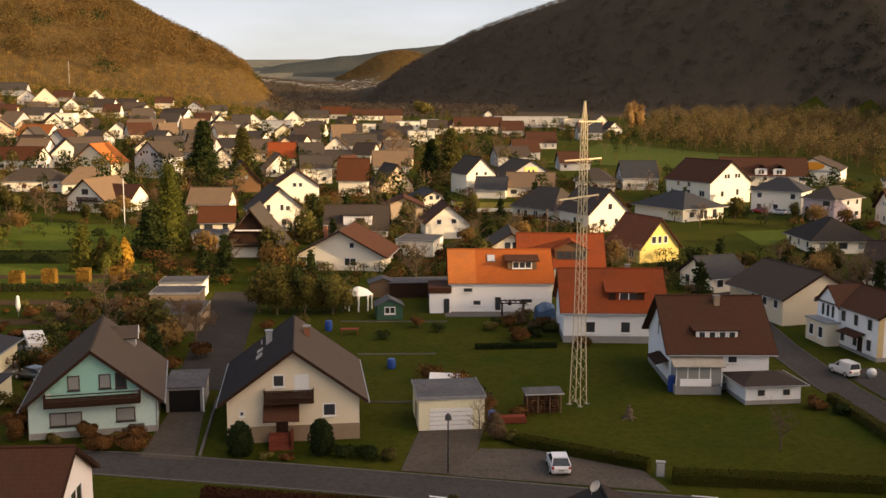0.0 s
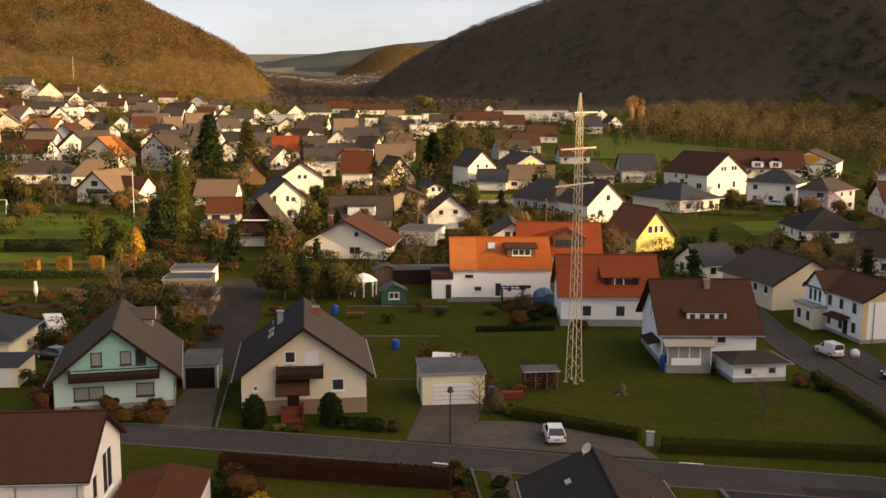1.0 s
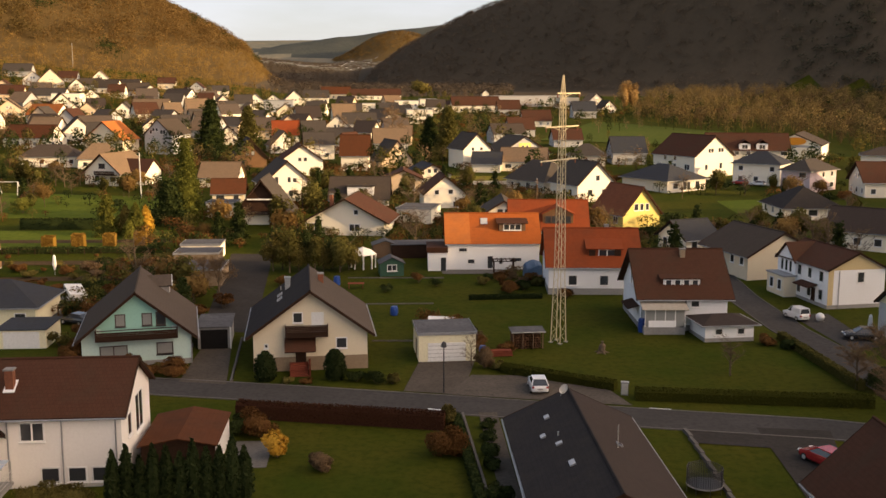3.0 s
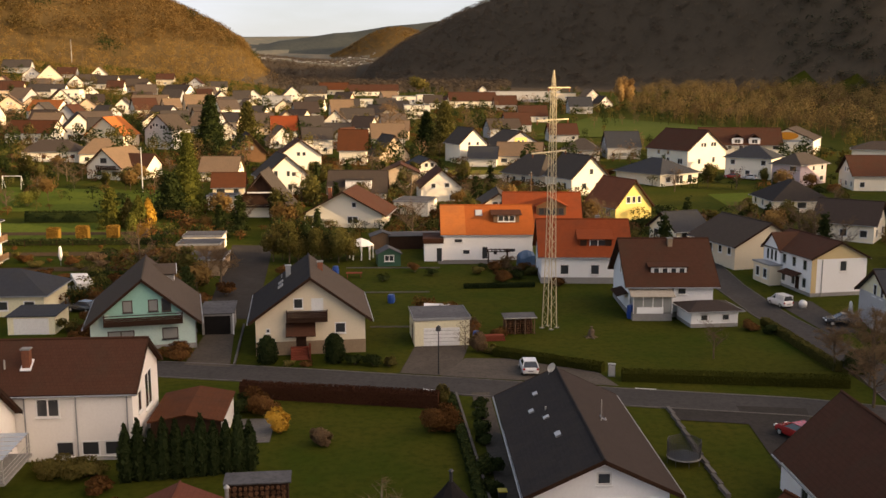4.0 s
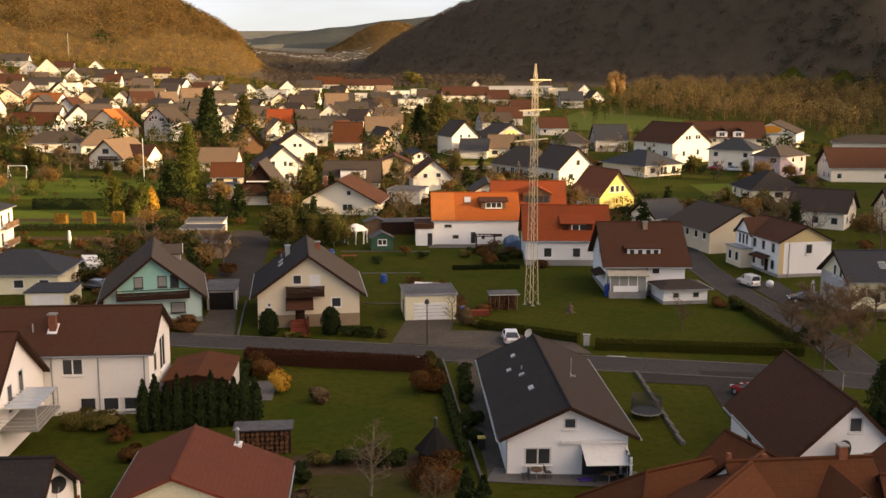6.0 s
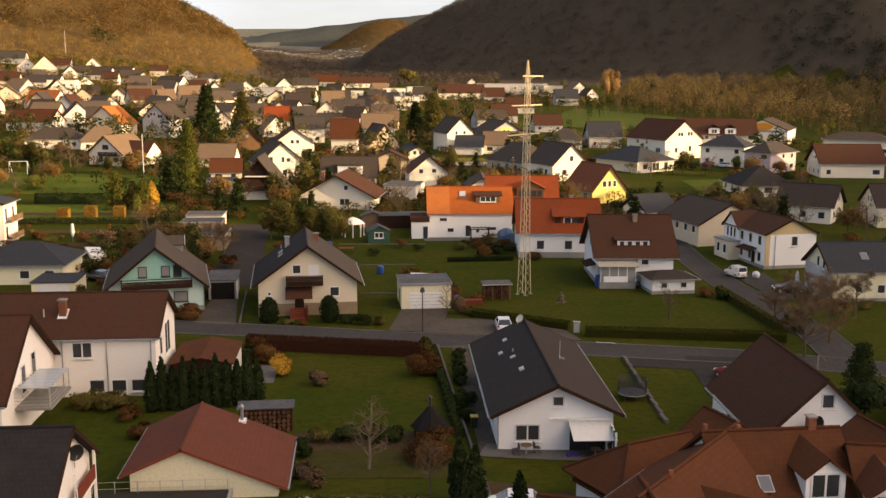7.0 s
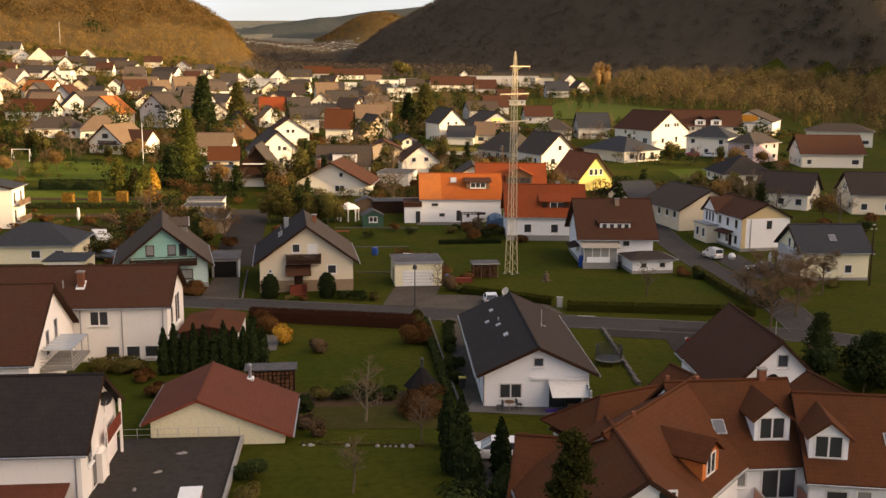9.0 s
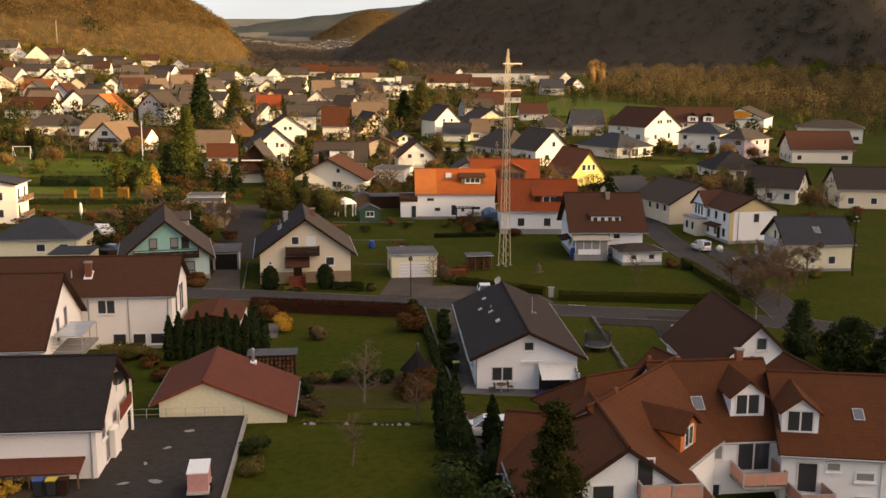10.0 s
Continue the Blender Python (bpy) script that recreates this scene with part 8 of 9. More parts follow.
# hedges, shrubs and undergrowth that fill the gardens between the houses
plots = []
for ob in bpy.data.objects:
    if ob.parent is None and ob.get("category") in ("house", "garage", "building", "hall", "bungalow", "house annex", "shed"):
        w = [c for c in ob.children if c.name.startswith("wall")]
        if w:
            d = w[0].dimensions
            plots.append((ob.matrix_basis.inverted(), d.x / 2 + 0.7, d.y + 0.7, ob.matrix_basis.translation.copy()))


def built_over(x, y, room=0.0):
    q = Vector((x, y, 0))
    for mi, hx, ly, at_ in plots:
        if abs(x - at_.x) + abs(y - at_.y) < 60:
            u = mi @ q
            if abs(u.x) < hx + room and -0.7 - room < u.y < ly + room:
                return True
    return False


rng = random.Random(404)
beds = {k: [] for k in range(5)}
while sum(len(v) for v in beds.values()) < 3900:
    y = 124 + 510 * rng.random() ** 1.2
    x = rng.uniform(-0.43, 0.50) * y
    r = float(ripple(x, y, 9.0))
    if (y < 168 and -24 < x < 50) or (y < 246 and -100 < x < -44 + 6 * rng.random() and rng.random() < (1.0 if y < 200 else 0.82)) or (18 < x < 40 and 258 < y < 283) or (y < 190 and abs(x - 53 - max(0, y - 130) * 0.15) < 4.0):
        continue
    if (60 < x and 330 < y < 540 and x > 0.155 * y) or r < -0.45 or built_over(x, y):
        continue
    if (57 < x < 88 and 184 < y < 228 and rng.random() < 0.9) or (x > 56 and y < 300 and rng.random() < 0.78):
        continue
    beds[min(4, int((r + 0.45) / 1.45 * 3 + rng.random() * 3))].append((x, y))
g2 = np.random.default_rng(55)
for k, lab, mt in ((0, "brown leafless hedges and undergrowth in the gardens", leafy("garden_brush", (0.075, 0.045, 0.024), (0.125, 0.075, 0.036))), (1, "dark evergreen hedges and shrubs in the gardens", THUJA), (2, "rust-brown shrubs and beds in the gardens", SHRUB_RUST), (3, "dull olive shrubs in the gardens", OLIVE_DARK), (4, "dark garden shrubs between the houses", SHRUB)):
    at_ = np.array(beds[k])
    woods("undergrowth", lab, at_, g2.uniform(1.0, 3.4, len(at_)) * (1 + 0.0016 * (at_[:, 1] - 150)), 5.6, 90, 0.62, mt, 70 + k, 0.7, 0.42)
px, py = g.uniform(-900, -90, 60000), g.uniform(640, 1500, 60000)
ok = (hill_left(px, py) > 0.6) & (px > -0.5 * py - 60)
px, py = px[ok][:12000], py[ok][:12000]
hl = hill_left(px, py) + 7 * ripple(px, py, 34.0)
dark = (ripple(px + 40, py - 60, 27.0) + 0.6 * ripple(py, px, 11.0) > 1.02) & (hl > 14) & (hl < 120)
tone = np.where(dark, 3, np.where(hl < 24, 0, np.where(ripple(px + 300, py, 52.0) + 0.5 * ripple(px, py + 90, 19.0) > 0.35, 2, 1)))
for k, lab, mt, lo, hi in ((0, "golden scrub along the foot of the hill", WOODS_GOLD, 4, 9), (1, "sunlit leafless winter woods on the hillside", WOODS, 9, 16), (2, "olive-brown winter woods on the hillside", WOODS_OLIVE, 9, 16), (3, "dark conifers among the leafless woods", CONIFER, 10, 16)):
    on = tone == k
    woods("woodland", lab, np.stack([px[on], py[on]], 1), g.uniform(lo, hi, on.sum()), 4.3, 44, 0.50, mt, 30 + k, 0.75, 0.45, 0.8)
px, py = g.uniform(-380, -70, 3000), g.uniform(600, 800, 3000)
ok = np.array([not built_over(a, b, 1.0) for a, b in zip(px, py)]) & (hill_left(px, py) < 4) & (px < 0.02 * py - 0.30 * (py - 560)) & (px > -0.45 * py)
woods("woodland", "golden scrub and gardens below the hill", np.stack([px[ok], py[ok]], 1)[:900], g.uniform(2.5, 6.5, min(900, ok.sum())), 4.6, 60, 0.5, WOODS_GOLD, 37, 0.7, 0.45, 0.6)
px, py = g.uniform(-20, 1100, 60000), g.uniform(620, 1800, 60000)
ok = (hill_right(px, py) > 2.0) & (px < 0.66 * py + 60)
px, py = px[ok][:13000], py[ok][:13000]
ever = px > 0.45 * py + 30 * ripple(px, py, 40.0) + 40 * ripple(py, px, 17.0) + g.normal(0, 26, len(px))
# the right hill's shade is put into this darker woods colour
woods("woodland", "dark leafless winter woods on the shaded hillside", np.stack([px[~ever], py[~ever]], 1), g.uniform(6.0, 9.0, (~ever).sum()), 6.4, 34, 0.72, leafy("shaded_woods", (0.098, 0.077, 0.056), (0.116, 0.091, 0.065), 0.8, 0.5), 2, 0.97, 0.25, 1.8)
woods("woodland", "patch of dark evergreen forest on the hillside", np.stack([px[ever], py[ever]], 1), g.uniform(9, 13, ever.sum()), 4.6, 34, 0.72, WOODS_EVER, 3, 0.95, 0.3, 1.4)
px, py = g.uniform(120, 560, 12000), g.uniform(300, 760, 12000)
ok = (px > np.interp(py, [340, 375, 405, 445, 490, 546, 620, 760], [176, 178, 170, 155, 151, 146, 172, 215])) & (px < 0.66 * py + 30) & (hill_right(px, py) < 10)
px, py = px[ok][:2300], py[ok][:2300]
tone = g.choice(3, len(px), p=(0.22, 0.42, 0.36))
for k, lab, lo, hi, mt in ((0, "golden-brown leafless trees along the river", 8, 15.5, leafy("river_woods", (0.17, 0.120, 0.048), (0.21, 0.150, 0.060))), (1, "brown leafless trees along the river", 5, 12, leafy("brown_river_woods", (0.080, 0.055, 0.026), (0.11, 0.076, 0.035))), (2, "olive trees and scrub along the river", 3, 9, leafy("olive_river_woods", (0.055, 0.050, 0.020), (0.080, 0.070, 0.028)))):
    on = tone == k
    woods("woodland", lab, np.stack([px[on], py[on]], 1), g.uniform(lo, hi, on.sum()), 2.9, 150, 0.25, mt, 40 + k, 0.6, 0.5, 0.8)
px, py = g.uniform(-300, 300, 14000), g.uniform(760, 2380, 14000)
ok = (hill_right(px, py) < 6) & (hill_left(px, py) < 6) & (np.abs(px - 20) < 0.12 * py)
px, py = px[ok][:3000], py[ok][:3000]
woods("woodland", "dark trees on the valley floor beyond the town", np.stack([px, py], 1), g.uniform(7, 12, len(px)), 4.6, 14, 1.1, bpy.data.materials["shaded_woods"], 6, 0.8, 0.4, 1.0)
# far village in the gap of the valley
bm, bm_r = bmesh.new(), bmesh.new()
rng = random.Random(9)
for i in range(150):
    y = rng.uniform(2430, 2720)
    x = rng.uniform(-0.115, 0.012) * y
    z = gz(x, y) - 1
    w, l, h = rng.uniform(4, 9), rng.uniform(6, 10), rng.uniform(2.2, 4.0)
    box(bm, x - w / 2, x + w / 2, y, y + l, z, z + h)
    slab(bm_r, [(x - w / 2 - 0.4, y + l / 2, z + h + 2.6), (x + w / 2 + 0.4, y + l / 2, z + h + 2.6), (x + w / 2 + 0.4, y - 0.4, z + h), (x - w / 2 - 0.4, y - 0.4, z + h)], 0.2)
tagged(part("far_village", bm, WALL["grey"]), "far pale village houses in the valley gap", "village", kind="stuff")
tagged(part("far_roofs", bm_r, ROOF["grey"]), "grey roofs of the far village", "village", kind="stuff")
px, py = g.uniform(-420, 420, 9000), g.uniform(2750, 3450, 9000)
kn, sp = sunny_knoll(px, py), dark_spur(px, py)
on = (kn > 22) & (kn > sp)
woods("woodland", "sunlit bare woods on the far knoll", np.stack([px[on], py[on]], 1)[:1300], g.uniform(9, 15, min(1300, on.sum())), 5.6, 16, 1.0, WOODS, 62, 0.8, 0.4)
px, py = g.uniform(-330, 60, 1400), g.uniform(2390, 2760, 1400)
woods("woodland", "trees round the far village", np.stack([px, py], 1), g.uniform(4, 9, len(px)), 4.2, 12, 0.9, bpy.data.materials["shaded_woods"], 61)

# ---- lattice mast ----
pyl = thing("pylon", "slender steel lattice power mast with three crossarms", "pylon", pose(22.6, 108.4, gz(22.6, 108.4), 0, 0, 48))
H_M = 30.6


def half_w(z):
    return float(np.interp(z, [0, 8, 22, 28, H_M], [0.64, 0.45, 0.30, 0.23, 0.04]))


zs = [0.0]
while zs[-1] < 28.5:
    zs.append(zs[-1] + max(0.75, 1.15 * 1.55 * half_w(zs[-1])))
zs.append(H_M)
for sx, sy in ((-1, -1), (1, -1), (1, 1), (-1, 1)):
    bm = bmesh.new()
    tube(bm, [(sx * half_w(z), sy * half_w(z), z) for z in zs], [0.045] * len(zs), 4)
    part("leg", bm, LATTICE, pyl)
    part("footing", boxes((sx * 0.64 - 0.22, sx * 0.64 + 0.22, sy * 0.64 - 0.22, sy * 0.64 + 0.22, -0.5, 0.08)), CONCRETE, pyl)
k = 0
for a, b in zip(zs[:-1], zs[1:-1]):
    for (p, q) in (((-1, -1), (1, -1)), ((1, -1), (1, 1)), ((1, 1), (-1, 1)), ((-1, 1), (-1, -1))):
        bm = bmesh.new()
        s, e = (p, q) if k % 2 else (q, p)
        bar(bm, (s[0] * half_w(a), s[1] * half_w(a), a), (e[0] * half_w(b), e[1] * half_w(b), b), 0.020)
        part("brace", bm, LATTICE, pyl)
    k += 1
for z, l0, l1 in ((21.2, -4.5, 3.1), (24.9, -3.6, 3.5), (28.6, -1.2, 3.7)):
    bm = bmesh.new()
    bar(bm, (l0, 0, z), (l1, 0, z), 0.10)
    part("crossarm", bm, LATTICE, pyl)
    for e in (l0, l1):
        bm = bmesh.new()
        bar(bm, (math.copysign(half_w(z), e), 0, z - 0.5), (e * 0.5, 0, z - 0.06), 0.03)
        part("strut", bm, LATTICE, pyl)
        bm = bmesh.new()
        tube(bm, [(e * 0.96, 0, z - 0.05), (e * 0.96, 0, z - 0.5)], [0.09, 0.06], 8)
        part("insulator", bm, BRICK, pyl)


# ---- vehicles ----
def car(name, label, m, mat, length=4.2, width=1.78, height=1.47, van=False):
    """A car: lofted body, glasshouse, four wheels, lamps and bumpers. It points to +y."""
    c = thing(name, label, "car", m)
    L2, w, h = length / 2, width / 2, height
    secs = [(-L2, 0.72, 0.38, 0.72), (-L2 + 0.12, 0.93, 0.24, 0.92), (-L2 + 0.8, 1.0, 0.22, 0.97), (0.0, 1.0, 0.22, 0.95), (L2 - 1.05, 1.0, 0.22, 0.93), (L2 - 0.25, 0.93, 0.24, 0.76), (L2, 0.70, 0.36, 0.60)]
    bm = bmesh.new()
    rows = []
    for y, f, z0, z1 in secs:
        z1 = z1 * (1.12 if van else 1.0)
        rows.append([bm.verts.new(p) for p in ((-w * f * 0.9, y, z0), (-w * f, y, z0 + 0.16), (-w * f, y, (z0 + z1) / 2 + 0.08), (-w * f * 0.93, y, z1), (w * f * 0.93, y, z1), (w * f, y, (z0 + z1) / 2 + 0.08), (w * f, y, z0 + 0.16), (w * f * 0.9, y, z0))])
    for a, b in zip(rows, rows[1:]):
        for i in range(8):
            j = (i + 1) % 8
            bm.faces.new((a[i], a[j], b[j], b[i]))
    bm.faces.new(rows[0][::-1]), bm.faces.new(rows[-1])
    bmesh.ops.recalc_face_normals(bm, faces=bm.faces)
    bmesh.ops.bevel(bm, geom=bm.edges[:], offset=0.03, segments=1, affect="EDGES")
    part("body", bm, mat, c)
    ys = (-L2 + 0.1, -L2 + (0.2 if van else 0.75), L2 - 2.0 if not van else L2 - 1.75, L2 - (1.15 if not van else 1.0))
    zb = 0.9 * (1.12 if van else 1.0)
    low = [(-w * 0.91, ys[0], zb), (w * 0.91, ys[0], zb), (w * 0.91, ys[3], zb), (-w * 0.91, ys[3], zb)]
    hi = [(-w * 0.70, ys[1], h - 0.06), (w * 0.70, ys[1], h - 0.06), (w * 0.70, ys[2], h - 0.05), (-w * 0.70, ys[2], h - 0.05)]
    bm = bmesh.new()
    a, b = [bm.verts.new(p) for p in low], [bm.verts.new(p) for p in hi]
    for i in range(4):
        j = (i + 1) % 4
        bm.faces.new((a[i], a[j], b[j], b[i]))
    bm.faces.new(b), bm.faces.new(a[::-1])
    part("glasshouse", bm, GLASS, c)
    bm = bmesh.new()
    slab(bm, [(-w * 0.74, ys[1] - 0.05, h - 0.02), (w * 0.74, ys[1] - 0.05, h - 0.02), (w * 0.74, ys[2] + 0.05, h), (-w * 0.74, ys[2] + 0.05, h)], 0.07)
    part("roof", bm, mat, c)
    for i in range(4):
        for u in ((low[i], hi[i]),):
            bm = bmesh.new()
            bar(bm, u[0], u[1], 0.05)
            part("pillar", bm, mat, c)
    if van:
        part("side_panel", boxes((-w * 0.93, -w * 0.70, ys[0] + 0.1, 0.0, zb, h - 0.1)), mat, c)
        part("side_panel", boxes((w * 0.70, w * 0.93, ys[0] + 0.1, 0.0, zb, h - 0.1)), mat, c)
    for sx in (-1, 1):
        for y in (-L2 + 0.78, L2 - 0.85):
            bm = bmesh.new()
            tube(bm, [(sx * w * 0.80, y, 0.31), (sx * w * 1.0, y, 0.31)], [0.31, 0.31], 14)
            wh = part("wheel", bm, RUBBER, c)
            bm = bmesh.new()
            tube(bm, [(sx * w * 0.99, y, 0.31), (sx * w * 1.015, y, 0.31)], [0.2, 0.18], 10)
            part("rim", bm, METAL, wh)
        part("headlight", boxes((sx * w * 0.66 - 0.16, sx * w * 0.66 + 0.16, L2 - 0.16, L2 - 0.04, 0.58, 0.72)), FRAME_WHITE, c)
        part("tail_light", boxes((sx * w * 0.78 - 0.1, sx * w * 0.78 + 0.1, -L2 + 0.0, -L2 + 0.12, 0.66, 0.86)), CAR_RED, c)
    part("number_plate", boxes((-0.26, 0.26, -L2 - 0.01, -L2 + 0.03, 0.5, 0.61)), CONCRETE, c)
    return c


def on_road(x, y, yaw, up=0.07):
    return pose(x, y, gz(x, y) + up, 0, 0, yaw)


car("car", "white hatchback parked on the gravel", on_road(17.2, 90.6, -3), CAR_WHITE, 4.0, 1.76, 1.45)
car("van", "small white delivery van parked in the street", on_road(54.9, 117.2, 12), CAR_WHITE, 3.8, 1.6, 1.7, True)
car("car", "white car parked behind the cypress", on_road(10.4, 40.6, 82), CAR_WHITE, 4.3, 1.8, 1.5)
car("car", "red car parked behind the white one", on_road(12.2, 37.6, 84), CAR_RED, 4.0, 1.75, 1.45)
car("car", "red car on the dark driveway", on_road(36.4, 69.6, 20), CAR_RED, 4.1, 1.76, 1.45)
car("car", "dark car before the grey house", on_road(58.4, 107.0, 78), CAR_DARK, 4.3, 1.8, 1.45)
car("car", "dark car parked beside the slate-roofed house", on_road(-35.6, 120.6, 60), CAR_DARK, 4.3, 1.8, 1.45)
car("car", "dark car in the driveway behind the house", on_road(-33.8, 126.0, 70), CAR_DARK, 4.3, 1.8, 1.45)
car("car", "red car outside the white villa", on_road(99.0, 254.0, 40), CAR_RED)
car("car", "white car outside the white villa", on_road(102.6, 251.0, 40), CAR_WHITE)
car("car", "white car beside the pink house", on_road(125.0, 236.0, 70), CAR_WHITE)
tr = thing("trailer", "pink box trailer with white roof", "trailer", pose(-9.35, 29.4, 1.87, 0, 0, 3))
part("box", boxes((-0.62, 0.62, -1.1, 1.1, 0.42, 1.6)), surface("faded_pink_panel", (0.46, 0.22, 0.20), (0.50, 0.25, 0.23), (0.38, 0.18, 0.16), 0.4, 3.0, 0.6, 0.05), tr)
part("roof", boxes((-0.66, 0.66, -1.14, 1.14, 1.6, 1.68)), FRAME_WHITE, tr)
part("chassis", boxes((-0.68, 0.68, -1.3, 1.2, 0.3, 0.42)), METAL, tr)
for sx in (-1, 1):
    bm = bmesh.new()
    tube(bm, [(sx * 0.58, 0, 0.25), (sx * 0.76, 0, 0.25)], [0.25, 0.25], 12)
    part("wheel", bm, RUBBER, tr)
bm = bmesh.new()
bar(bm, (0, 1.1, 0.36), (0, 2.1, 0.36), 0.05)
part("drawbar", bm, METAL, tr)


# ---- small structures and clutter ----
def shed(name, label, x, y, yaw, w, l, h, rise, wall, roof, z=None, category="shed"):
    t = thing(name, label, category, pose(x, y, gz(x, y) if z is None else z, 0, 0, yaw))
    bm = bmesh.new()
    wall_mesh(bm, w, l, h, h + rise if rise else 0, "y", -0.4)
    part("wall", bm, wall, t)
    for sg in ((-1, 1) if rise else (1,)):
        bm = bmesh.new()
        if rise:
            slab(bm, [(0, -0.25, h + rise + 0.08), (0, l + 0.25, h + rise + 0.08), (sg * (w / 2 + 0.25), l + 0.25, h - 0.02), (sg * (w / 2 + 0.25), -0.25, h - 0.02)], 0.1)
        else:
            slab(bm, [(-w / 2 - 0.2, l + 0.2, h + 0.18), (w / 2 + 0.2, l + 0.2, h + 0.18), (w / 2 + 0.2, -0.2, h + 0.06), (-w / 2 - 0.2, -0.2, h + 0.06)], 0.1)
        part("roof", bm, roof, t)
    return t


sh = shed("garden_shed", "dark green garden shed with white-framed window", 4.2, 146.6, 5, 3.6, 3.0, 2.0, 0.9, GREEN_PAINT, FELT)
window(sh, pose(0, 0, 0.9), 1.3, 0.8, 2)
shed("garden_shed", "long dark timber shed in the garden", 9.0, 160.5, 3, 9.0, 4.0, 2.3, 0, WOOD_DARK, FELT)
shed("garden_shed", "timber lean-to shed beside the gazebo", 3.4, 161.0, 3, 4.0, 3.0, 2.2, 0.7, WOOD, FELT)
cp = shed("carport", "dark carport with flat grey roof beside the driveway", -16.8, 108.2, 4, 3.6, 6.0, 2.5, 0, WALL["plinth"], FELT, category="carport")
# a black sheet on the closed front paints the dark inside
part("opening", boxes((-1.5, 1.5, -0.04, 0.0, 0.0, 2.2)), FELT_BLACK, cp, "black panel standing for the dark garage mouth")
part("white_post", boxes((1.75, 1.9, -0.25, -0.1, -0.2, 2.5)), FRAME_WHITE, cp)
sh = shed("carport", "carport with red tiled roof beside the white house", -14.0, 71.4, 0, 5.6, 7.4, 2.3, 0.5, WOOD_DARK, ROOF["rust"], category="carport")
part("end_wall", boxes((2.82, 2.9, 0.2, 7.2, 0, 2.2)), FRAME_WHITE, sh)
wl = shed("woodshed", "open woodshed stacked with split logs", -6.9, 58.6, 2, 4.2, 1.4, 2.0, 0, WOOD_DARK, FELT, category="woodshed")
rng = random.Random(31)
for i in range(11):
    for k in range(5):
        bm = bmesh.new()
        x = -1.9 + i * 0.37 + rng.uniform(-0.04, 0.04)
        tube(bm, [(x, -0.22, 0.2 + k * 0.36 + rng.uniform(-0.03, 0.03)), (x, 0.1, 0.2 + k * 0.36)], [rng.uniform(0.12, 0.18)] * 2, 7)
        part("log", bm, SPLIT_WOOD, wl)
kt = thing("grill_hut", "black conical grill hut with flue pipe", "hut", pose(6.3, 56.2, gz(6.3, 56.2)) @ Matrix.Scale(0.82, 4))
bm = bmesh.new()
tube(bm, [(0, 0, -0.2), (0, 0, 1.3)], [1.55, 1.55], 8)
part("wall", bm, WOOD_DARK, kt)
bm = bmesh.new()
tube(bm, [(0, 0, 1.2), (0, 0, 2.4), (0, 0, 3.2)], [2.0, 0.9, 0.22], 8)
part("roof", bm, FELT_BLACK, kt)
bm = bmesh.new()
tube(bm, [(0, 0, 3.1), (0, 0, 4.1)], [0.14, 0.14], 8)
tube(bm, [(0, 0, 4.1), (0, 0, 4.25)], [0.24, 0.1], 8)
part("flue", bm, PLASTIC_DARK, kt)
gaz = thing("gazebo", "white round garden gazebo with draped sides", "gazebo", pose(-0.2, 153.4, gz(-0.2, 153.4)))
bm = bmesh.new()
tube(bm, [(0, 0, 2.2), (0, 0, 2.9), (0, 0, 3.3)], [2.1, 1.2, 0.1], 8)
part("canopy", bm, CLOTH_WHITE, gaz)
for i in range(8):
    a = i * math.pi / 4
    bm = bmesh.new()
    tube(bm, [(1.9 * math.cos(a), 1.9 * math.sin(a), -0.1), (1.9 * math.cos(a), 1.9 * math.sin(a), 1.1), (1.9 * math.cos(a), 1.9 * math.sin(a), 2.25)], [0.14, 0.09, 0.2], 6)
    part("drape", bm, CLOTH_WHITE, gaz)
tp = thing("trampoline", "round trampoline with dark safety net and pale rim", "trampoline", pose(25.3, 65.2, gz(25.3, 65.2)) @ Matrix.Scale(0.76, 4))
for nm, mt, r0, r1, z0, z1 in (("rim", CONCRETE, 1.75, 1.62, 0.74, 0.8), ("mat", PLASTIC_DARK, 1.62, 0.02, 0.78, 0.78)):
    bm = bmesh.new()
    a = [[bm.verts.new((r * math.cos(2 * math.pi * i / 24), r * math.sin(2 * math.pi * i / 24), z)) for i in range(24)] for r, z in ((r0, z0), (r1, z1), (r1, z1 - 0.06), (r0, z0 - 0.06))]
    for p, q in ((0, 1), (1, 2), (2, 3), (3, 0)):
        for i in range(24):
            bm.faces.new((a[p][i], a[p][(i + 1) % 24], a[q][(i + 1) % 24], a[q][i]))
    part(nm, bm, mt, tp)
for i in range(8):
    a = i * math.pi / 4
    bm = bmesh.new()
    bar(bm, (1.72 * math.cos(a), 1.72 * math.sin(a), -0.1), (1.72 * math.cos(a), 1.72 * math.sin(a), 2.5), 0.035, 6)
    part("pole", bm, PLASTIC_DARK, tp)
for i in range(48):
    a = 2 * math.pi * i / 48
    bm = bmesh.new()
    bar(bm, (1.7 * math.cos(a), 1.7 * math.sin(a), 0.8), (1.7 * math.cos(a), 1.7 * math.sin(a), 2.4), 0.03, 4)
    part("net_strand", bm, PLASTIC_DARK, tp)
for k in range(9):
    bm = bmesh.new()
    ring = [(1.7 * math.cos(2 * math.pi * i / 24), 1.7 * math.sin(2 * math.pi * i / 24), 0.9 + 0.19 * k) for i in range(25)]
    tube(bm, ring, [0.022] * 25, 4)
    part("net_ring", bm, PLASTIC_DARK, tp)
lp = thing("street_lamp", "slim dark street lamp beside the driveway", "street lamp", pose(7.9, 90.3, gz(7.9, 90.3)))
bm = bmesh.new()
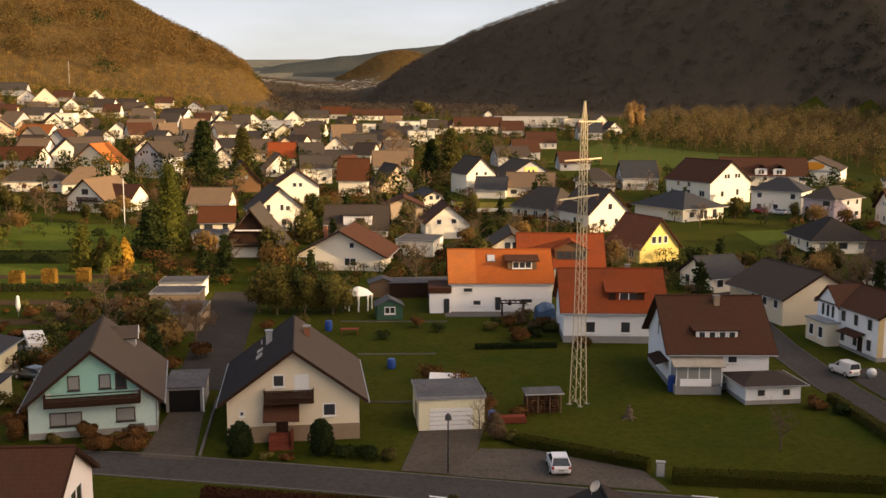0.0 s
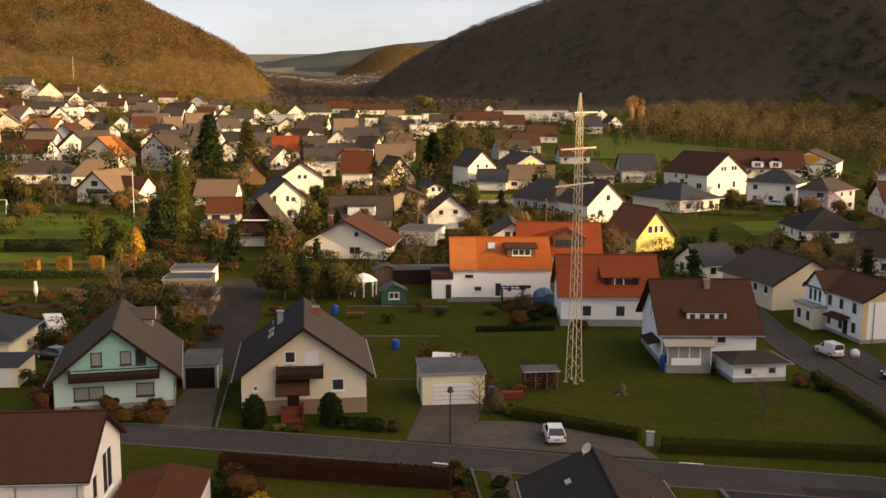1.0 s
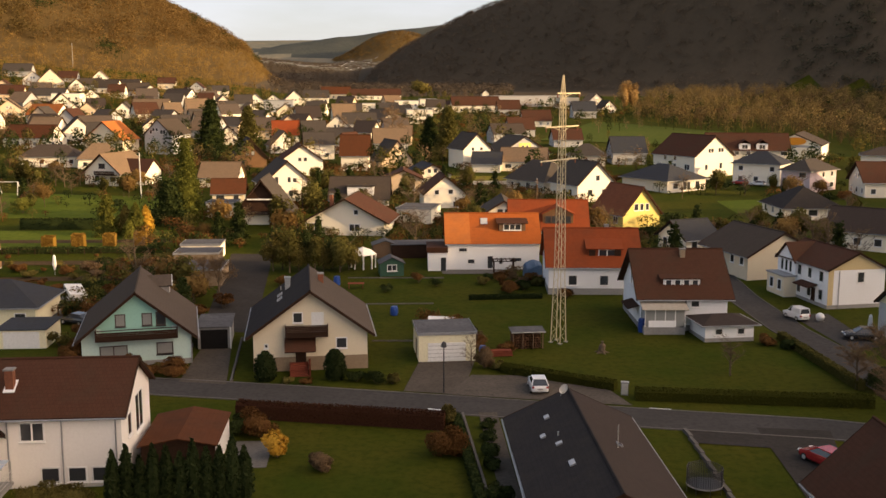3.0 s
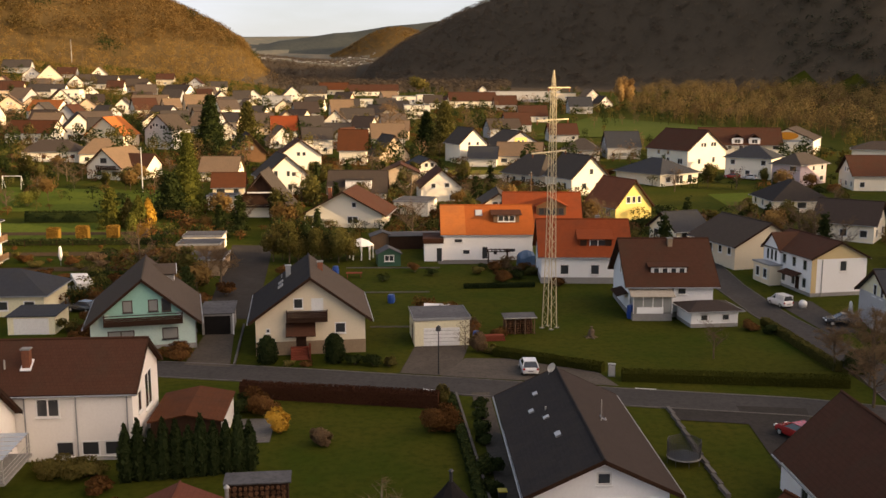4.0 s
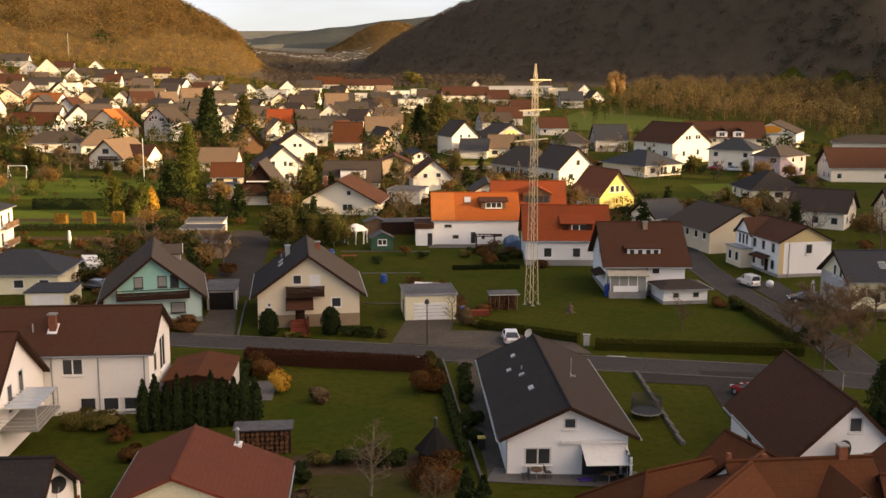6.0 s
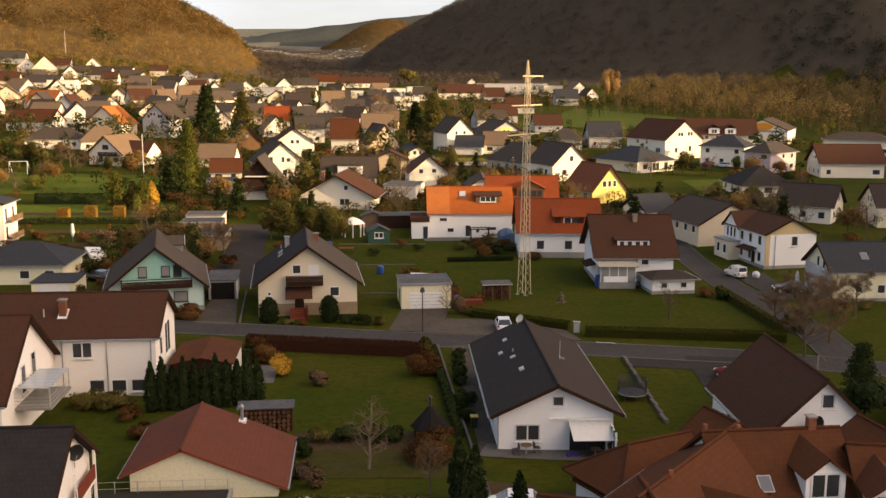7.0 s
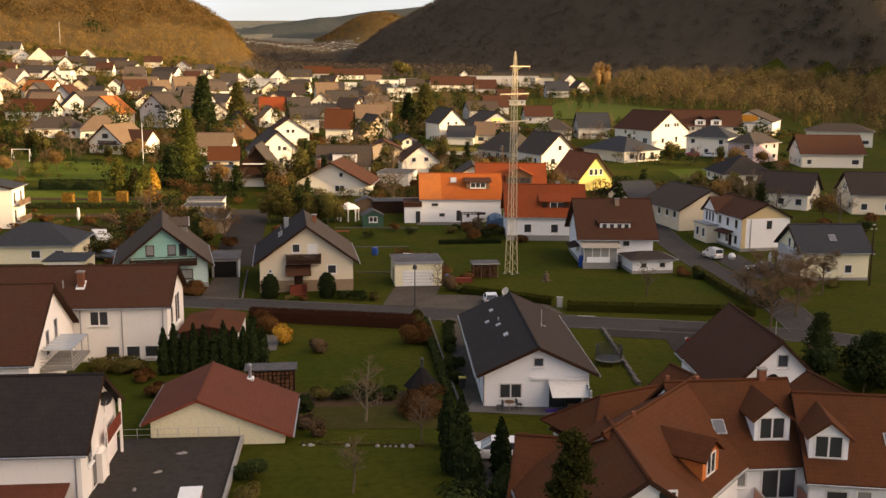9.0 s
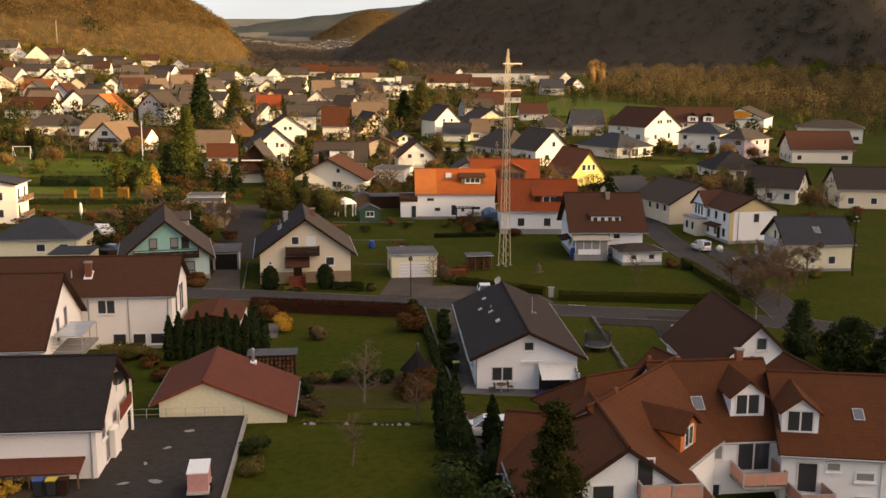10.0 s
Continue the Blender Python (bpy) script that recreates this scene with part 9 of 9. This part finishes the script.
tube(bm, [(0, 0, -0.3), (0, 0, 1.0), (0, 0, 4.6)], [0.09, 0.07, 0.05], 8)
part("post", bm, PLASTIC_DARK, lp)
bm = bmesh.new()
tube(bm, [(0, 0, 4.5), (0, 0, 4.62), (0, 0, 5.0), (0, 0, 5.15)], [0.1, 0.3, 0.22, 0.04], 8)
part("lantern", bm, PLASTIC_DARK, lp)
bx = thing("cabinet", "grey roadside utility cabinet beside the hedge", "utility cabinet", pose(25.3, 88.4, gz(25.3, 88.4), 0, 0, -15))
part("body", boxes((-0.35, 0.35, -0.2, 0.2, -0.1, 1.25)), CONCRETE, bx)
part("lid", boxes((-0.39, 0.39, -0.24, 0.24, 1.25, 1.32)), METAL, bx)
part("door", boxes((-0.3, 0.3, -0.22, -0.2, 0.1, 1.18)), METAL, bx)


def wheelie_bin(label, m, mat, lid):
    t = thing("wheelie_bin", label, "bin", m, "bins")
    bm = bmesh.new()
    rows = [[bm.verts.new((sx * w, sy * w, z)) for sx, sy in ((-1, -1), (1, -1), (1, 1), (-1, 1))] for w, z in ((0.22, 0.05), (0.3, 1.0))]
    for i in range(4):
        bm.faces.new((rows[0][i], rows[0][(i + 1) % 4], rows[1][(i + 1) % 4], rows[1][i]))
    bm.faces.new(rows[0][::-1]), bm.faces.new(rows[1])
    part("body", bm, mat, t)
    part("lid", boxes((-0.32, 0.32, -0.34, 0.32, 1.0, 1.07)), lid, t)


wheelie_bin("blue wheelie bin beside the canopy", pose(-19.2, 29.6, 1.87), PLASTIC_DARK, PLASTIC_BLUE)
wheelie_bin("dark wheelie bin with yellow lid", pose(-18.4, 29.6, 1.87), PLASTIC_DARK, PLASTIC_YELLOW)
wheelie_bin("brown wheelie bin beside the canopy", pose(-17.7, 29.6, 1.87), WOOD_DARK, WOOD_DARK)
wheelie_bin("dark wheelie bin with yellow lid", pose(10.1, 58.4, gz(10.1, 58.4)), PLASTIC_DARK, PLASTIC_YELLOW)
wheelie_bin("dark bin beside the green house wall", pose(-19.6, 101.4, gz(-19.6, 101.4)), PLASTIC_DARK, PLASTIC_DARK)
wheelie_bin("dark bin beside the green house wall", pose(-20.3, 101.3, gz(-20.3, 101.3)), PLASTIC_DARK, PLASTIC_DARK)


def barrel(label, x, y, r, h, mat):
    t = thing("barrel", label, "barrel", pose(x, y, gz(x, y)))
    bm = bmesh.new()
    tube(bm, [(0, 0, -0.05), (0, 0, h * 0.3), (0, 0, h * 0.7), (0, 0, h)], [r * 0.88, r, r, r * 0.88], 12)
    part("body", bm, mat, t)
    bm = bmesh.new()
    tube(bm, [(0, 0, h), (0, 0, h + 0.05)], [r * 0.8, r * 0.75], 12)
    part("lid", bm, mat, t)


barrel("blue plastic rain barrel on the lawn", 3.9, 122.8, 0.5, 1.1, PLASTIC_BLUE)
barrel("blue plastic rain barrel beside the shed", 13.2, 103.6, 0.4, 1.0, PLASTIC_BLUE)
barrel("blue plastic rain barrel at the house corner", 33.6, 112.4, 0.5, 1.6, PLASTIC_BLUE)
barrel("blue plastic barrel in the garden", -4.0, 141.0, 0.5, 1.3, PLASTIC_BLUE)
rk = thing("timber_rack", "dark timber woodshed with felt roof and pale edge", "rack", pose(18.6, 105.6, gz(18.6, 105.6), 0, 0, 3))
for x in (-1.7, -0.6, 0.6, 1.7):
    part("post", boxes((x - 0.06, x + 0.06, -0.1, 0.02, -0.2, 2.0)), WOOD, rk)
    part("post", boxes((x - 0.06, x + 0.06, 1.4, 1.52, -0.2, 2.15)), WOOD, rk)
part("back", boxes((-1.75, 1.75, 1.42, 1.46, 0.1, 2.0)), WOOD_DARK, rk)
bm = bmesh.new()
slab(bm, [(-1.95, 1.7, 2.25), (1.95, 1.7, 2.25), (1.95, -0.3, 2.05), (-1.95, -0.3, 2.05)], 0.07)
part("roof", bm, FELT, rk)
part("roof_edge", boxes((-1.97, 1.97, -0.36, -0.31, 1.96, 2.08)), METAL, rk)
g2 = random.Random(66)
for i in range(12):
    for k in range(6):
        x, z = -1.62 + 0.28 * i + g2.uniform(-0.03, 0.03), 0.12 + 0.29 * k
        bm = bmesh.new()
        tube(bm, [(x, 0.1, z), (x, 1.3, z)], [g2.uniform(0.10, 0.14)] * 2, 6)
        part("log", bm, SPLIT_WOOD, rk)
ws = thing("log_stack", "low stack of orange-brown boards", "stack", pose(15.0, 103.0, gz(15.0, 103.0), 0, 0, 3))
for k in range(6):
    part("board", boxes((-1.5 + 0.02 * k, 1.45 - 0.03 * k, -0.4, 0.4, 0.05 + k * 0.11, 0.14 + k * 0.11)), WOOD_RED, ws)
ws = thing("scrap_heap", "heap of timber under a white sheet", "heap", pose(9.2, 113.0, gz(9.2, 113.0), 0, 0, -10))
for k in range(7):
    bm = bmesh.new()
    bar(bm, (-1.3 + 0.4 * k, -0.5, -0.1), (-0.9 + 0.35 * k, 0.9, 1.5), 0.06)
    part("beam", bm, WOOD, ws)
bm = bmesh.new()
slab(bm, [(-1.6, 1.2, 1.9), (1.7, 1.2, 1.85), (1.8, -0.6, 1.5), (-1.5, -0.6, 1.6)], 0.04)
part("sheet", bm, CLOTH_WHITE, ws)
bush("bush", "dark brown shrub behind the garage", at(8.0, 117.0), 1.8, 2.6, 200, SHRUB_RUST, 600, 0.17)
bush("bush", "dark brown shrub behind the garage", at(11.2, 113.5), 1.6, 2.4, 201, SHRUB_RUST, 600, 0.17)
bush("bush", "dark shrub behind the garage", at(12.4, 110.0), 1.3, 1.9, 202, SHRUB, 500, 0.17)
for i, (x, y, r, h) in enumerate(((13.4, 102.6, 0.9, 1.3), (13.2, 105.6, 1.1, 1.8), (13.0, 108.0, 1.2, 2.2), (10.0, 109.6, 1.2, 2.0), (7.0, 110.4, 1.0, 1.5), (16.0, 104.6, 1.3, 1.1))):
    bush("bush", "brown leafless shrub beside the garage", at(x, y, i * 50.0), r, h, 210 + i, SHRUB_RUST if i % 2 else TWIG, 900, 0.11)
st = thing("tree_stump", "gnarled tree stump in the lawn", "stump", pose(26.6, 103.6, gz(26.6, 103.6)))
bm = bmesh.new()
tube(bm, [(0, 0, -0.2), (0, 0, 0.3), (0.1, 0, 0.9), (0.05, 0, 1.3)], [0.7, 0.4, 0.35, 0.2], 9)
part("trunk", bm, BARK, st)
for a in range(5):
    bm = bmesh.new()
    tube(bm, [(0, 0, 0.2), (1.0 * math.cos(a * 1.26), 1.0 * math.sin(a * 1.26), -0.1)], [0.2, 0.06], 6)
    part("root", bm, BARK, st)
tb = thing("garden_table", "red-brown garden table on the lawn", "table", pose(-1.2, 138.8, gz(-1.2, 138.8)))
part("tabletop", boxes((-1.2, 1.2, -0.5, 0.5, 0.7, 0.77)), WOOD_RED, tb)
for x in (-1.0, 1.0):
    for y in (-0.4, 0.4):
        part("leg", boxes((x - 0.05, x + 0.05, y - 0.05, y + 0.05, -0.05, 0.7)), WOOD_RED, tb)


def garden_set(x, y, yaw):
    t = thing("garden_table", "small round metal garden table on the terrace", "table", pose(x, y, gz(x, y) + 0.09, 0, 0, yaw))
    bm = bmesh.new()
    tube(bm, [(0, 0, 0.7), (0, 0, 0.74)], [0.45, 0.45], 14)
    part("tabletop", bm, WOOD, t)
    bm = bmesh.new()
    tube(bm, [(0, 0, 0.0), (0, 0, 0.7)], [0.05, 0.05], 6)
    part("leg", bm, METAL, t)
    for sx in (-1, 1):
        c = thing("garden_chair", "dark metal garden chair on the terrace", "chair", pose(x, y, gz(x, y) + 0.09, 0, 0, yaw) @ pose(sx * 0.85, 0, 0, 0, 0, -90 * sx), "garden chairs")
        part("seat", boxes((-0.24, 0.24, -0.22, 0.24, 0.42, 0.46)), PLASTIC_DARK, c)
        part("backrest", boxes((-0.24, 0.24, -0.26, -0.22, 0.46, 0.92)), PLASTIC_DARK, c)
        for u in (-0.2, 0.2):
            for v in (-0.2, 0.2):
                part("leg", boxes((u - 0.02, u + 0.02, v - 0.02, v + 0.02, 0, 0.42)), PLASTIC_DARK, c)


garden_set(13.4, 52.2, 10)
garden_set(18.6, 51.4, -15)
fc = thing("fence", "thin wire fence with metal posts along the courtyard edge", "fence", pose(-12.3, 43.1, 1.86))
for i in range(7):
    part("post", boxes((-4.4 + i * 1.45, -4.35 + i * 1.45, -0.03, 0.03, -0.02, 0.8)), METAL, fc)
for z in (0.3, 0.75):
    bm = bmesh.new()
    bar(bm, (-4.4, 0, z), (4.4, 0, z), 0.015)
    part("rail", bm, METAL, fc)
fc = thing("kerb_wall", "low pale concrete edging beside the courtyard", "wall", pose(-7.75, 30.6, 1.86, 0, 0, 0))
part("body", boxes((-0.1, 0.1, -12.4, 12.4, -0.3, 0.16)), CONCRETE, fc)
for x0, y0, x1, y1 in ((9.1, 83.5, 9.4, 43.0), (-13.2, 95.0, -14.2, 112.0)):
    d = Vector((x1 - x0, y1 - y0, 0))
    fc = thing("garden_wall", "low pale garden edging wall", "wall", pose((x0 + x1) / 2, (y0 + y1) / 2, 0, 0, 0, math.degrees(math.atan2(d.y, d.x))))
    n = int(d.length / 3)
    for i in range(n):
        u = -d.length / 2 + d.length * i / n
        q = Vector((x0, y0, 0)).lerp(Vector((x1, y1, 0)), (i + 0.5) / n)
        part("block", boxes((u, u + d.length / n - 0.03, -0.1, 0.1, gz(q.x, q.y) - 0.2, gz(q.x, q.y) + 0.32)), KERB, fc)


def pole(label, x, y, h, mat, r=0.12):
    t = thing("pole", label, "pole", pose(x, y, gz(x, y)))
    bm = bmesh.new()
    tube(bm, [(0, 0, -0.3), (0, 0, h)], [r, r * 0.7], 8)
    part("shaft", bm, mat, t)
    part("cap", boxes((-r, r, -r, r, h, h + 0.12)), METAL, t)
    bm = bmesh.new()
    bar(bm, (-0.5, 0, h - 0.5), (0.5, 0, h - 0.5), 0.04)
    part("crossbar", bm, METAL, t)


pole("dark wooden utility pole beside the grey house", 69.6, 98.0, 8.2, WOOD_DARK)
pole("tall white flagpole among the gardens", -52.5, 234.0, 10.5, FRAME_WHITE)
pole("tall white transmitter pole on the hillside", -220.7, 777.3, 17.0, METAL, 0.24)
for x, y in ((-257.0, 753.2), (-251.0, 754.0), (-225.6, 765.9), (-214.0, 782.0)):
    pole("slim pale pole at the foot of the hill", x, y, 9.0, WOOD, 0.22)
pole("slim pole beside the black-roofed house", 33.0, 186.0, 10.0, WOOD)
um = thing("parasol", "closed white parasol in the garden", "parasol", pose(-47.2, 150.7, gz(-47.2, 150.7)))
bm = bmesh.new()
tube(bm, [(0, 0, 0), (0, 0, 3.0)], [0.04, 0.03], 6)
part("pole", bm, METAL, um)
bm = bmesh.new()
tube(bm, [(0, 0, 0.8), (0, 0, 1.6), (0, 0, 2.9), (0, 0, 3.1)], [0.14, 0.34, 0.22, 0.03], 8)
part("canopy", bm, CLOTH_WHITE, um)
sw = thing("swing_frame", "pale metal swing frame on the lawn", "swing", pose(-84.0, 238.0, gz(-84.0, 238.0)))
for x in (-2.2, 2.2):
    for y in (-1.2, 1.2):
        bm = bmesh.new()
        bar(bm, (x + 0.2, y, -0.1), (x, 0, 3.0), 0.08)
        part("leg", bm, FRAME_WHITE, sw)
bm = bmesh.new()
bar(bm, (-2.3, 0, 3.0), (2.3, 0, 3.0), 0.08)
part("top_bar", bm, FRAME_WHITE, sw)
ct = thing("covered_trailer", "white tarpaulin on a trailer in the driveway", "trailer", pose(-38.6, 131.4, gz(-38.6, 131.4), 0, 0, 25))
part("chassis", boxes((-1.0, 1.0, -2.2, 2.2, 0.35, 0.6)), METAL, ct)
bm = bmesh.new()
slab(bm, [(-1.1, -2.4, 1.9), (1.1, -2.4, 1.7), (1.1, 2.4, 2.3), (-1.1, 2.4, 2.5)], 0.5)
part("tarpaulin", bm, CLOTH_WHITE, ct)
for sx in (-1, 1):
    bm = bmesh.new()
    tube(bm, [(sx * 0.8, 0, 0.32), (sx * 1.02, 0, 0.32)], [0.32, 0.32], 10)
    part("wheel", bm, RUBBER, ct)
# a round white object of unknown use, built as a ball on a foot
bl = thing("gas_tank", "white ball beside the street", "tank", pose(57.4, 115.8, gz(57.4, 115.8)))
bm = bmesh.new()
bmesh.ops.create_uvsphere(bm, u_segments=14, v_segments=8, radius=0.55)
bmesh.ops.translate(bm, verts=bm.verts, vec=(0, 0, 0.6))
part("body", bm, FRAME_WHITE, bl)
part("foot", boxes((-0.4, 0.4, -0.3, 0.3, -0.1, 0.2)), CONCRETE, bl)
lc = thing("leaf_compost", "heap of dry leaves under the canopy", "heap", pose(-22.5, 29.2, 1.86))
pl = lumpy(3.2, 0.5, 8, random.Random(3))
leaf_part("leaves", leaves(900, lambda q: pl(q) + Vector((0, 0, 0.5)), 0.16, random.Random(4)), SHRUB_YELLOW, lc)
part("base", boxes((-3.0, 3.0, -0.7, 0.7, -0.02, 0.3)), EARTH, lc)

lt = shed("garage", "small lean-to garage with slate roof beside the yellow house", -38.5, 109.6, 0, 5.4, 5.5, 2.2, 0, WALL["pale_yellow"], ROOF["slate"], category="garage")
part("garage_door", boxes((-2.0, 2.0, -0.05, 0.0, 0.05, 1.95)), FRAME_WHITE, lt, "white garage door")
for i, (x, y, s, k) in enumerate(((-36.8, 113.0, 0.7, 1), (-34.6, 110.5, 0.8, 3), (-33.0, 114.6, 0.9, 1), (-32.4, 118.8, 0.8, 3), (-37.6, 117.0, 0.6, 2), (-31.6, 106.5, 0.7, 1))):
    copy_thing(protos[k], at(x, y, i * 71.0, s))

for x0, y0, x1, y1 in ((0.0, 128.8, 9.4, 128.5), (1.0, 110.1, 5.9, 109.8), (-2.5, 145.6, 12.0, 144.6)):
    ew = thing("garden_edging", "thin pale concrete edging across the lawn", "edging", pose(x0, y0, gz(x0, y0)))
    n = max(2, int((x1 - x0) / 1.6))
    for k in range(n):
        u = (x1 - x0) * k / n
        v = (y1 - y0) * k / n
        part("block", boxes((u, u + (x1 - x0) / n - 0.02, v - 0.06, v + 0.06, -0.1, 0.16)), KERB, ew)
hedge("hedge", "low dark hedge across the lawn behind the mast", (14.4, 130.7), (24.6, 131.0), 0.8, 0.6, 301, THUJA, 170, 0.11)
for i, (x, y, r, h, mt) in enumerate(((20.4, 142.2, 1.5, 1.5, SHRUB_RUST), (22.6, 143.4, 1.6, 2.0, TWIG), (24.6, 142.0, 1.4, 1.7, SHRUB_RUST), (18.6, 143.6, 1.0, 1.1, SHRUB), (25.4, 139.0, 1.3, 1.3, OLIVE_DARK), (23.0, 139.6, 1.1, 1.2, TWIG))):
    bush("bush", "ragged brown shrub before the white houses", at(x, y, i * 61.0), r, h, 340 + i, mt, 1300, 0.12)
tarp = thing("tarpaulin_heap", "heap of timber under a blue tarpaulin", "heap", pose(25.6, 145.4, gz(25.6, 145.4), 0, 0, 12))
bm = bmesh.new()
rows = [[bm.verts.new((x, y, z)) for y, z in ((-0.9, 0.0), (-0.75, 1.5 + 0.25 * math.sin(2.1 * x)), (0.0, 2.3 + 0.3 * math.cos(1.7 * x)), (0.8, 1.6 + 0.2 * math.sin(2.9 * x)), (0.95, 0.0))] for x in (-1.2, -0.5, 0.2, 0.8, 1.3)]
for a, b in zip(rows, rows[1:]):
    for k in range(4):
        bm.faces.new((a[k], b[k], b[k + 1], a[k + 1]))
bm.faces.new(rows[0]), bm.faces.new(rows[-1][::-1])
part("tarpaulin", bm, surface("faded_blue_tarpaulin", (0.05, 0.11, 0.20), (0.07, 0.14, 0.25), (0.035, 0.08, 0.15), 0.8, 3.0, 0.6, 0.2), tarp)
for k in range(4):
    part("beam", boxes((-1.6 + 0.1 * k, 1.7, -1.2 + 0.2 * k, -1.06 + 0.2 * k, 0.05 + 0.12 * k, 0.16 + 0.12 * k)), WOOD, tarp)
pg = thing("pergola", "brown timber pergola before the white house", "pergola", pose(21.4, 147.2, gz(21.4, 147.2), 0, 0, -4))
for u in (-1.5, 1.5):
    for v in (-1.0, 1.0):
        part("post", boxes((u - 0.07, u + 0.07, v - 0.07, v + 0.07, -0.1, 2.1)), WOOD_DARK, pg)
for v in (-1.0, 1.0):
    part("beam", boxes((-1.9, 1.9, v - 0.06, v + 0.06, 2.1, 2.25)), WOOD_DARK, pg)
for k in range(6):
    part("rafter", boxes((-1.7 + 0.66 * k, -1.6 + 0.66 * k, -1.3, 1.3, 2.25, 2.36)), WOOD_DARK, pg)
patch("terrace", "pale paved terrace before the orange-roofed house", [(12.0, 147.6), (22.0, 147.2), (22.0, 150.2), (12.0, 150.6)], PAVING, 0.07)
ew = thing("garden_wall", "low pale stone edging between trampoline lawn and drive", "wall", pose(27.95, 77.9, 0))
for k in range(10):
    a, b = k / 10, (k + 0.94) / 10
    x0, y0, x1, y1 = -1.6 * a, -19.6 * a, -1.6 * b, -19.6 * b
    zz = gz(27.95 + x0, 77.9 + y0)
    part("block", boxes((min(x0, x1) - 0.08, max(x0, x1) + 0.08, y1, y0, zz - 0.2, zz + 0.3)), KERB, ew)
cu = thing("seat_cushion", "purple seat cushion on the terrace", "cushion", pose(16.95, 51.9, gz(16.95, 51.9) + 0.085, 0, 0, 5))
part("cover", boxes((-0.5, 0.5, -0.2, 0.2, 0.0, 0.12)), surface("purple_fabric", (0.10, 0.05, 0.30), (0.12, 0.06, 0.34), (0.08, 0.04, 0.24), 0.6, 4.0, 0.9, 0.1), cu)
bb = thing("barbecue", "black kettle barbecue under the awning", "barbecue", pose(19.9, 51.6, gz(19.9, 51.6) + 0.085))
bm = bmesh.new()
tube(bm, [(0, 0, 0.62), (0, 0, 0.74), (0, 0, 0.9), (0, 0, 1.05), (0, 0, 1.12)], [0.12, 0.28, 0.34, 0.24, 0.05], 12)
part("bowl", bm, PLASTIC_DARK, bb)
for k in range(3):
    bm = bmesh.new()
    bar(bm, (0.12 * math.cos(2.1 * k), 0.12 * math.sin(2.1 * k), 0.66), (0.32 * math.cos(2.1 * k), 0.32 * math.sin(2.1 * k), 0.0), 0.02)
    part("leg", bm, METAL, bb)
pr = thing("parasol", "closed white parasol beside the grey house", "parasol", pose(60.2, 108.6, gz(60.2, 108.6)))
bm = bmesh.new()
tube(bm, [(0, 0, 0), (0, 0, 2.6)], [0.04, 0.03], 6)
part("pole", bm, METAL, pr)
bm = bmesh.new()
tube(bm, [(0, 0, 0.7), (0, 0, 1.3), (0, 0, 2.4), (0, 0, 2.65)], [0.12, 0.3, 0.2, 0.03], 8)
part("canopy", bm, CLOTH_WHITE, pr)
# wire fence of the back gardens
for x0, y0, x1, y1 in ((-33.5, 166.0, -66.0, 166.5),):
    d = Vector((x1 - x0, y1 - y0, 0))
    n = int(d.length / 2.6)
    fc = thing("fence", "dark wire garden fence on thin posts", "fence", pose(x0, y0, 0))
    for i in range(n + 1):
        q = d * (i / n)
        zz = gz(x0 + q.x, y0 + q.y)
        part("post", boxes((q.x - 0.04, q.x + 0.04, q.y - 0.04, q.y + 0.04, zz - 0.2, zz + 1.1)), WOOD_DARK, fc)
    for h in (0.4, 1.0):
        bm = bmesh.new()
        tube(bm, [(d.x * i / n, d.y * i / n, gz(x0 + d.x * i / n, y0 + d.y * i / n) + h) for i in range(n + 1)], [0.02] * (n + 1), 4)
        part("rail", bm, WOOD_DARK, fc)

# pale spots on the asphalt, given an assumed crumpled shape
for i, (x, y, r) in enumerate(((-11.6, 40.2, 0.42), (-12.6, 37.0, 0.36), (-13.6, 34.2, 0.3), (-12.4, 31.2, 0.55), (-14.4, 31.0, 0.35))):
    ps = thing("plastic_sheet", "crumpled pale spot on the dark courtyard", "sheet", pose(x, y, 1.862, 0, 0, i * 50))
    bm = bmesh.new()
    g2 = random.Random(50 + i)
    ring = [bm.verts.new((r * g2.uniform(0.6, 1.3) * math.cos(k * math.pi / 5), 0.6 * r * g2.uniform(0.6, 1.3) * math.sin(k * math.pi / 5), 0.004)) for k in range(10)]
    top = bm.verts.new((0, 0, 0.08))
    for k in range(10):
        bm.faces.new((ring[k], ring[(k + 1) % 10], top))
    part("sheet", bm, CONCRETE, ps)

bush("bush", "large round olive-gold bush in the garden", at(-72.0, 211.3), 2.8, 3.6, 310, CONIFER_GOLD, 1500, 0.2)
for i, (x, y, s, k) in enumerate(((84.0, 140.0, 1.1, 1), (88.0, 143.0, 1.2, 0), (91.0, 139.0, 1.0, 2), (86.5, 147.0, 1.1, 5), (94.5, 145.0, 1.1, 1), (79.0, 150.0, 1.0, 0), (77.0, 158.0, 1.0, 1), (73.5, 164.0, 1.1, 5))):
    copy_thing(protos[k], at(x, y, i * 59.0, s))
